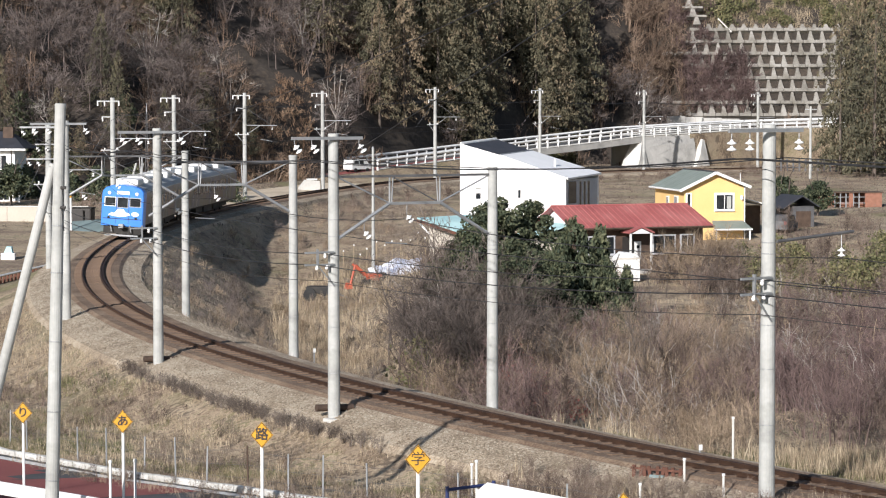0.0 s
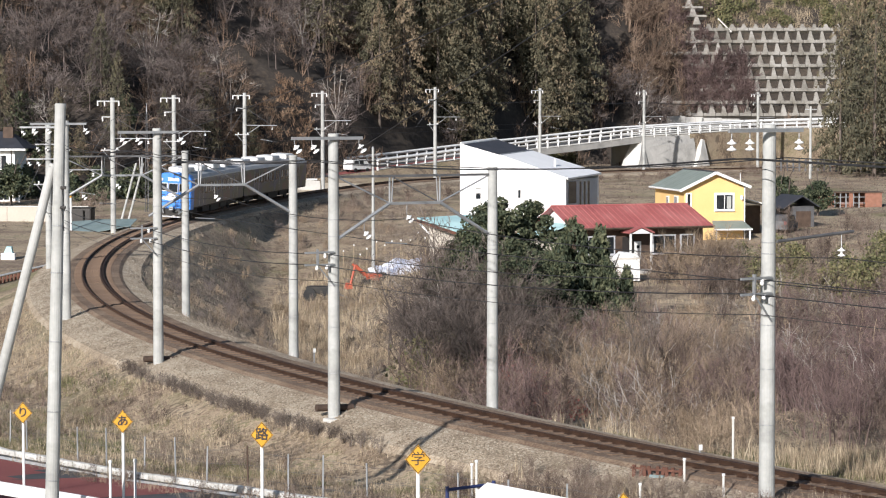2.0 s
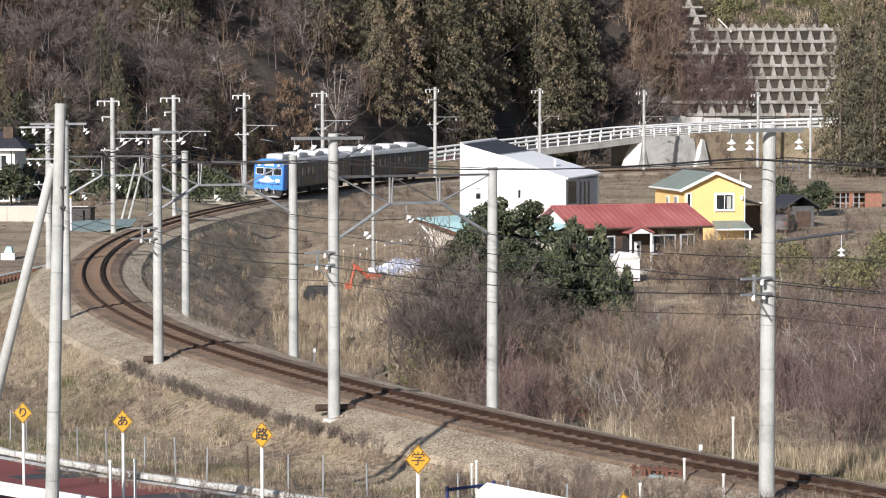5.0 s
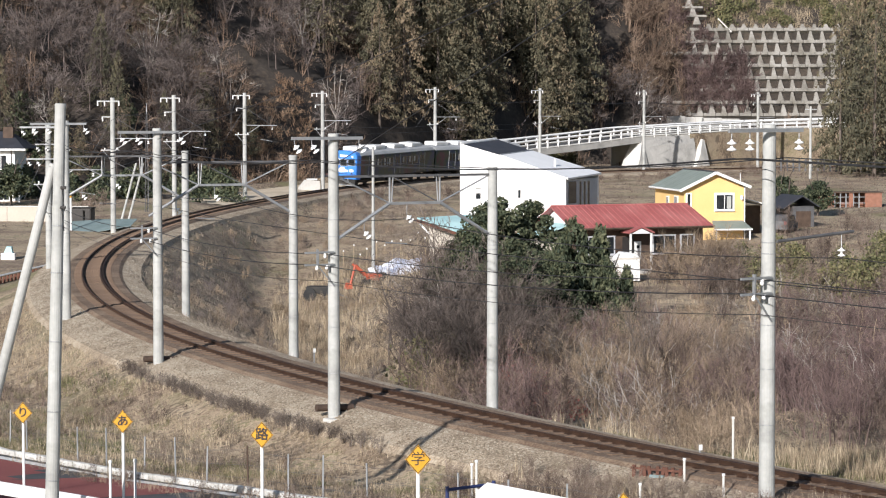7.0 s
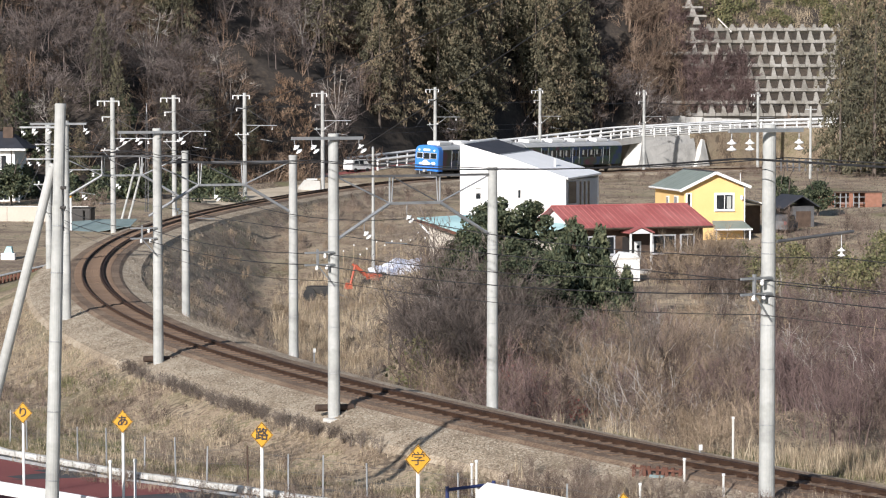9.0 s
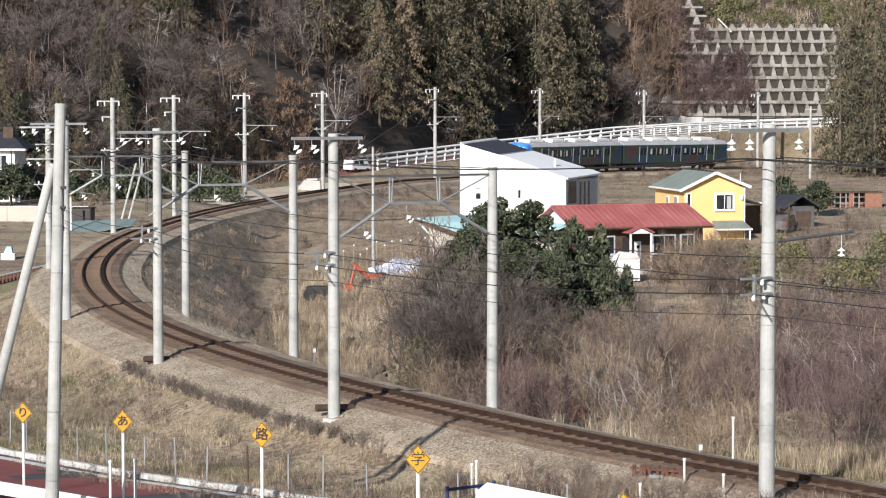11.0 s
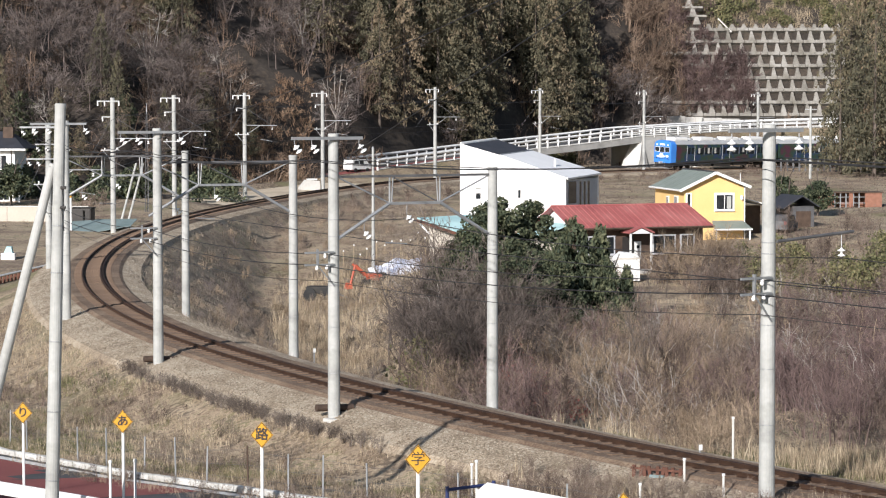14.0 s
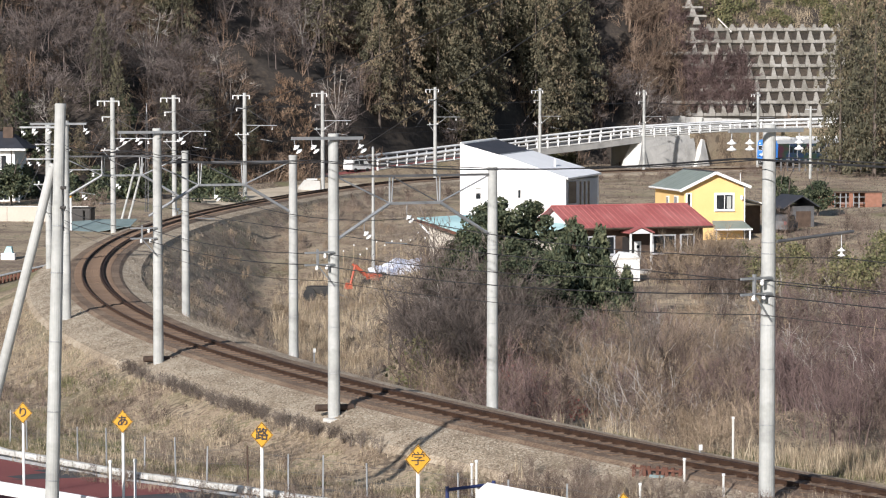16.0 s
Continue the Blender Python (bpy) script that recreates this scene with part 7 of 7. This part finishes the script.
scatter("near_reeds", tall, [(9.3 + RNG.normal(0, 0.45), 57.2 + RNG.normal(0, 0.8), land_at(9.3, 57.2) - 0.1, RNG.uniform(0, 6), RNG.uniform(1.0, 1.7)) for _ in range(60)], M["straw"], "pale dry reed stalks near the track", "grass")
scatter("house_front_scrub", near_kinds, [(x, y, land_at(x, y) - 0.1, RNG.uniform(0, 6), RNG.uniform(1.0, 1.5)) for x, y in list(zip(RNG.uniform(14.6, 19.0, 14), RNG.uniform(157, 164, 14)))], M["tan_twig"], "tall tan bare shrubs before the low house", "scrub")
slope_x = RNG.uniform(-22.5, -14.5, 900)
slope_y = hill_foot(slope_x) + RNG.uniform(-2, 13, 900)
bracken_rows = list(zip(slope_x, slope_y, land(slope_x, slope_y) - 0.05, RNG.uniform(0, 6, 900), RNG.uniform(1.0, 2.0, 900)))
scatter("slope_bracken", short, bracken_rows[130:], M["bracken"], "orange-brown dead bracken on a bare slope", "bracken")
scatter("slope_brush", low_kinds, [(x, y, z, a, q * 0.3) for x, y, z, a, q in bracken_rows[:130]], M["bracken"], "brown dead brush on a bare slope", "brush")
scatter("verge_straw", tall, spots(520, 6, 16, 54, 76, lambda x, y, l, o: (o > 3.2) & (o < 9) & (px(x, y) > 13), (0.5, 1.0), 0.03), M["straw"], "bleached grass on the verge inside the bend", "grass")
# dead weeds massed to give the dark line of the bank's shaded step
scatter("bank_edge_scrub", low_kinds[:2], [(*track(l, o).to_tuple()[:2], track(l, o).z - 0.92, RNG.uniform(0, 6), RNG.uniform(0.13, 0.24)) for l, o in zip(RNG.uniform(37, 60, 130), RNG.uniform(-3.75, -3.5, 130))], M["bark"], "low dark dead weeds drawing the shaded step at the gravel's edge", "weeds")


scatter("far_dead_grass", short, spots(5000, -40, 56, 186, 330, lambda x, y, l, o: (np.abs(o) > 2.6) & (y < hill_foot(x) + 3) & ~((o < 0) & (o > -9.5) & (l > 160) & (l < 240)), (0.6, 1.5), 0.02), M["twig"], "dead brown grass round the far track", "grass")

# ---- loose ballast stones on the near shoulder ----
def pebble(seed):
    rng = np.random.default_rng(seed)
    v = np.array([(1, 0, 0), (-1, 0, 0), (0, 1, 0), (0, -1, 0), (0, 0, 0.8), (0, 0, -0.8)], float) * rng.uniform(0.6, 1.2, (6, 1)) * 0.045
    return v, np.array([(0, 2, 4), (2, 1, 4), (1, 3, 4), (3, 0, 4)])


def shoulder(l, o):
    p = track(l, o)
    u = float(np.interp(o, [-3.75, -3.4, -2.8, -1.7, 1.6, 2.7], [-1.10, -0.70, -0.48, -0.24, -0.24, -0.385]))
    return (p.x, p.y, p.z + u + 0.012)


scatter("loose_stones", [pebble(s) for s in range(301, 309)], [(*shoulder(l, o), a, q) for l, o, a, q in zip(np.where(np.arange(17000) % 5 == 0, RNG.uniform(60, 170, 17000), RNG.uniform(12, 112, 17000)), np.where(np.arange(17000) % 5 == 0, RNG.uniform(1.75, 2.7, 17000), RNG.uniform(-3.4, -1.75, 17000)), RNG.uniform(0, 6, 17000), RNG.uniform(0.45, 1.15, 17000))], M["stone"], "loose tan and grey ballast stones", "stones")

# scrub along the gully in the inner bank, and dry grass above the cut slope
scatter("gully_scrub", low_kinds, [(x + RNG.normal(0, 0.35), y, land_at(x, y) - 0.1, RNG.uniform(0, 6), RNG.uniform(0.25, 0.5)) for x, y in zip(np.linspace(-14.6, -9.8, 34), np.linspace(162, 127, 34))], M["bark"], "dark scrub along a gully in the bank", "scrub")
scatter("slope_top_grass", tall, [(x, y, land_at(x, y), RNG.uniform(0, 6), RNG.uniform(1.0, 1.9)) for x, y in zip(RNG.uniform(33, 68, 1300), RNG.uniform(357.8, 376, 1300))], M["straw"], "dry grass above the cut slope", "grass")


motions()
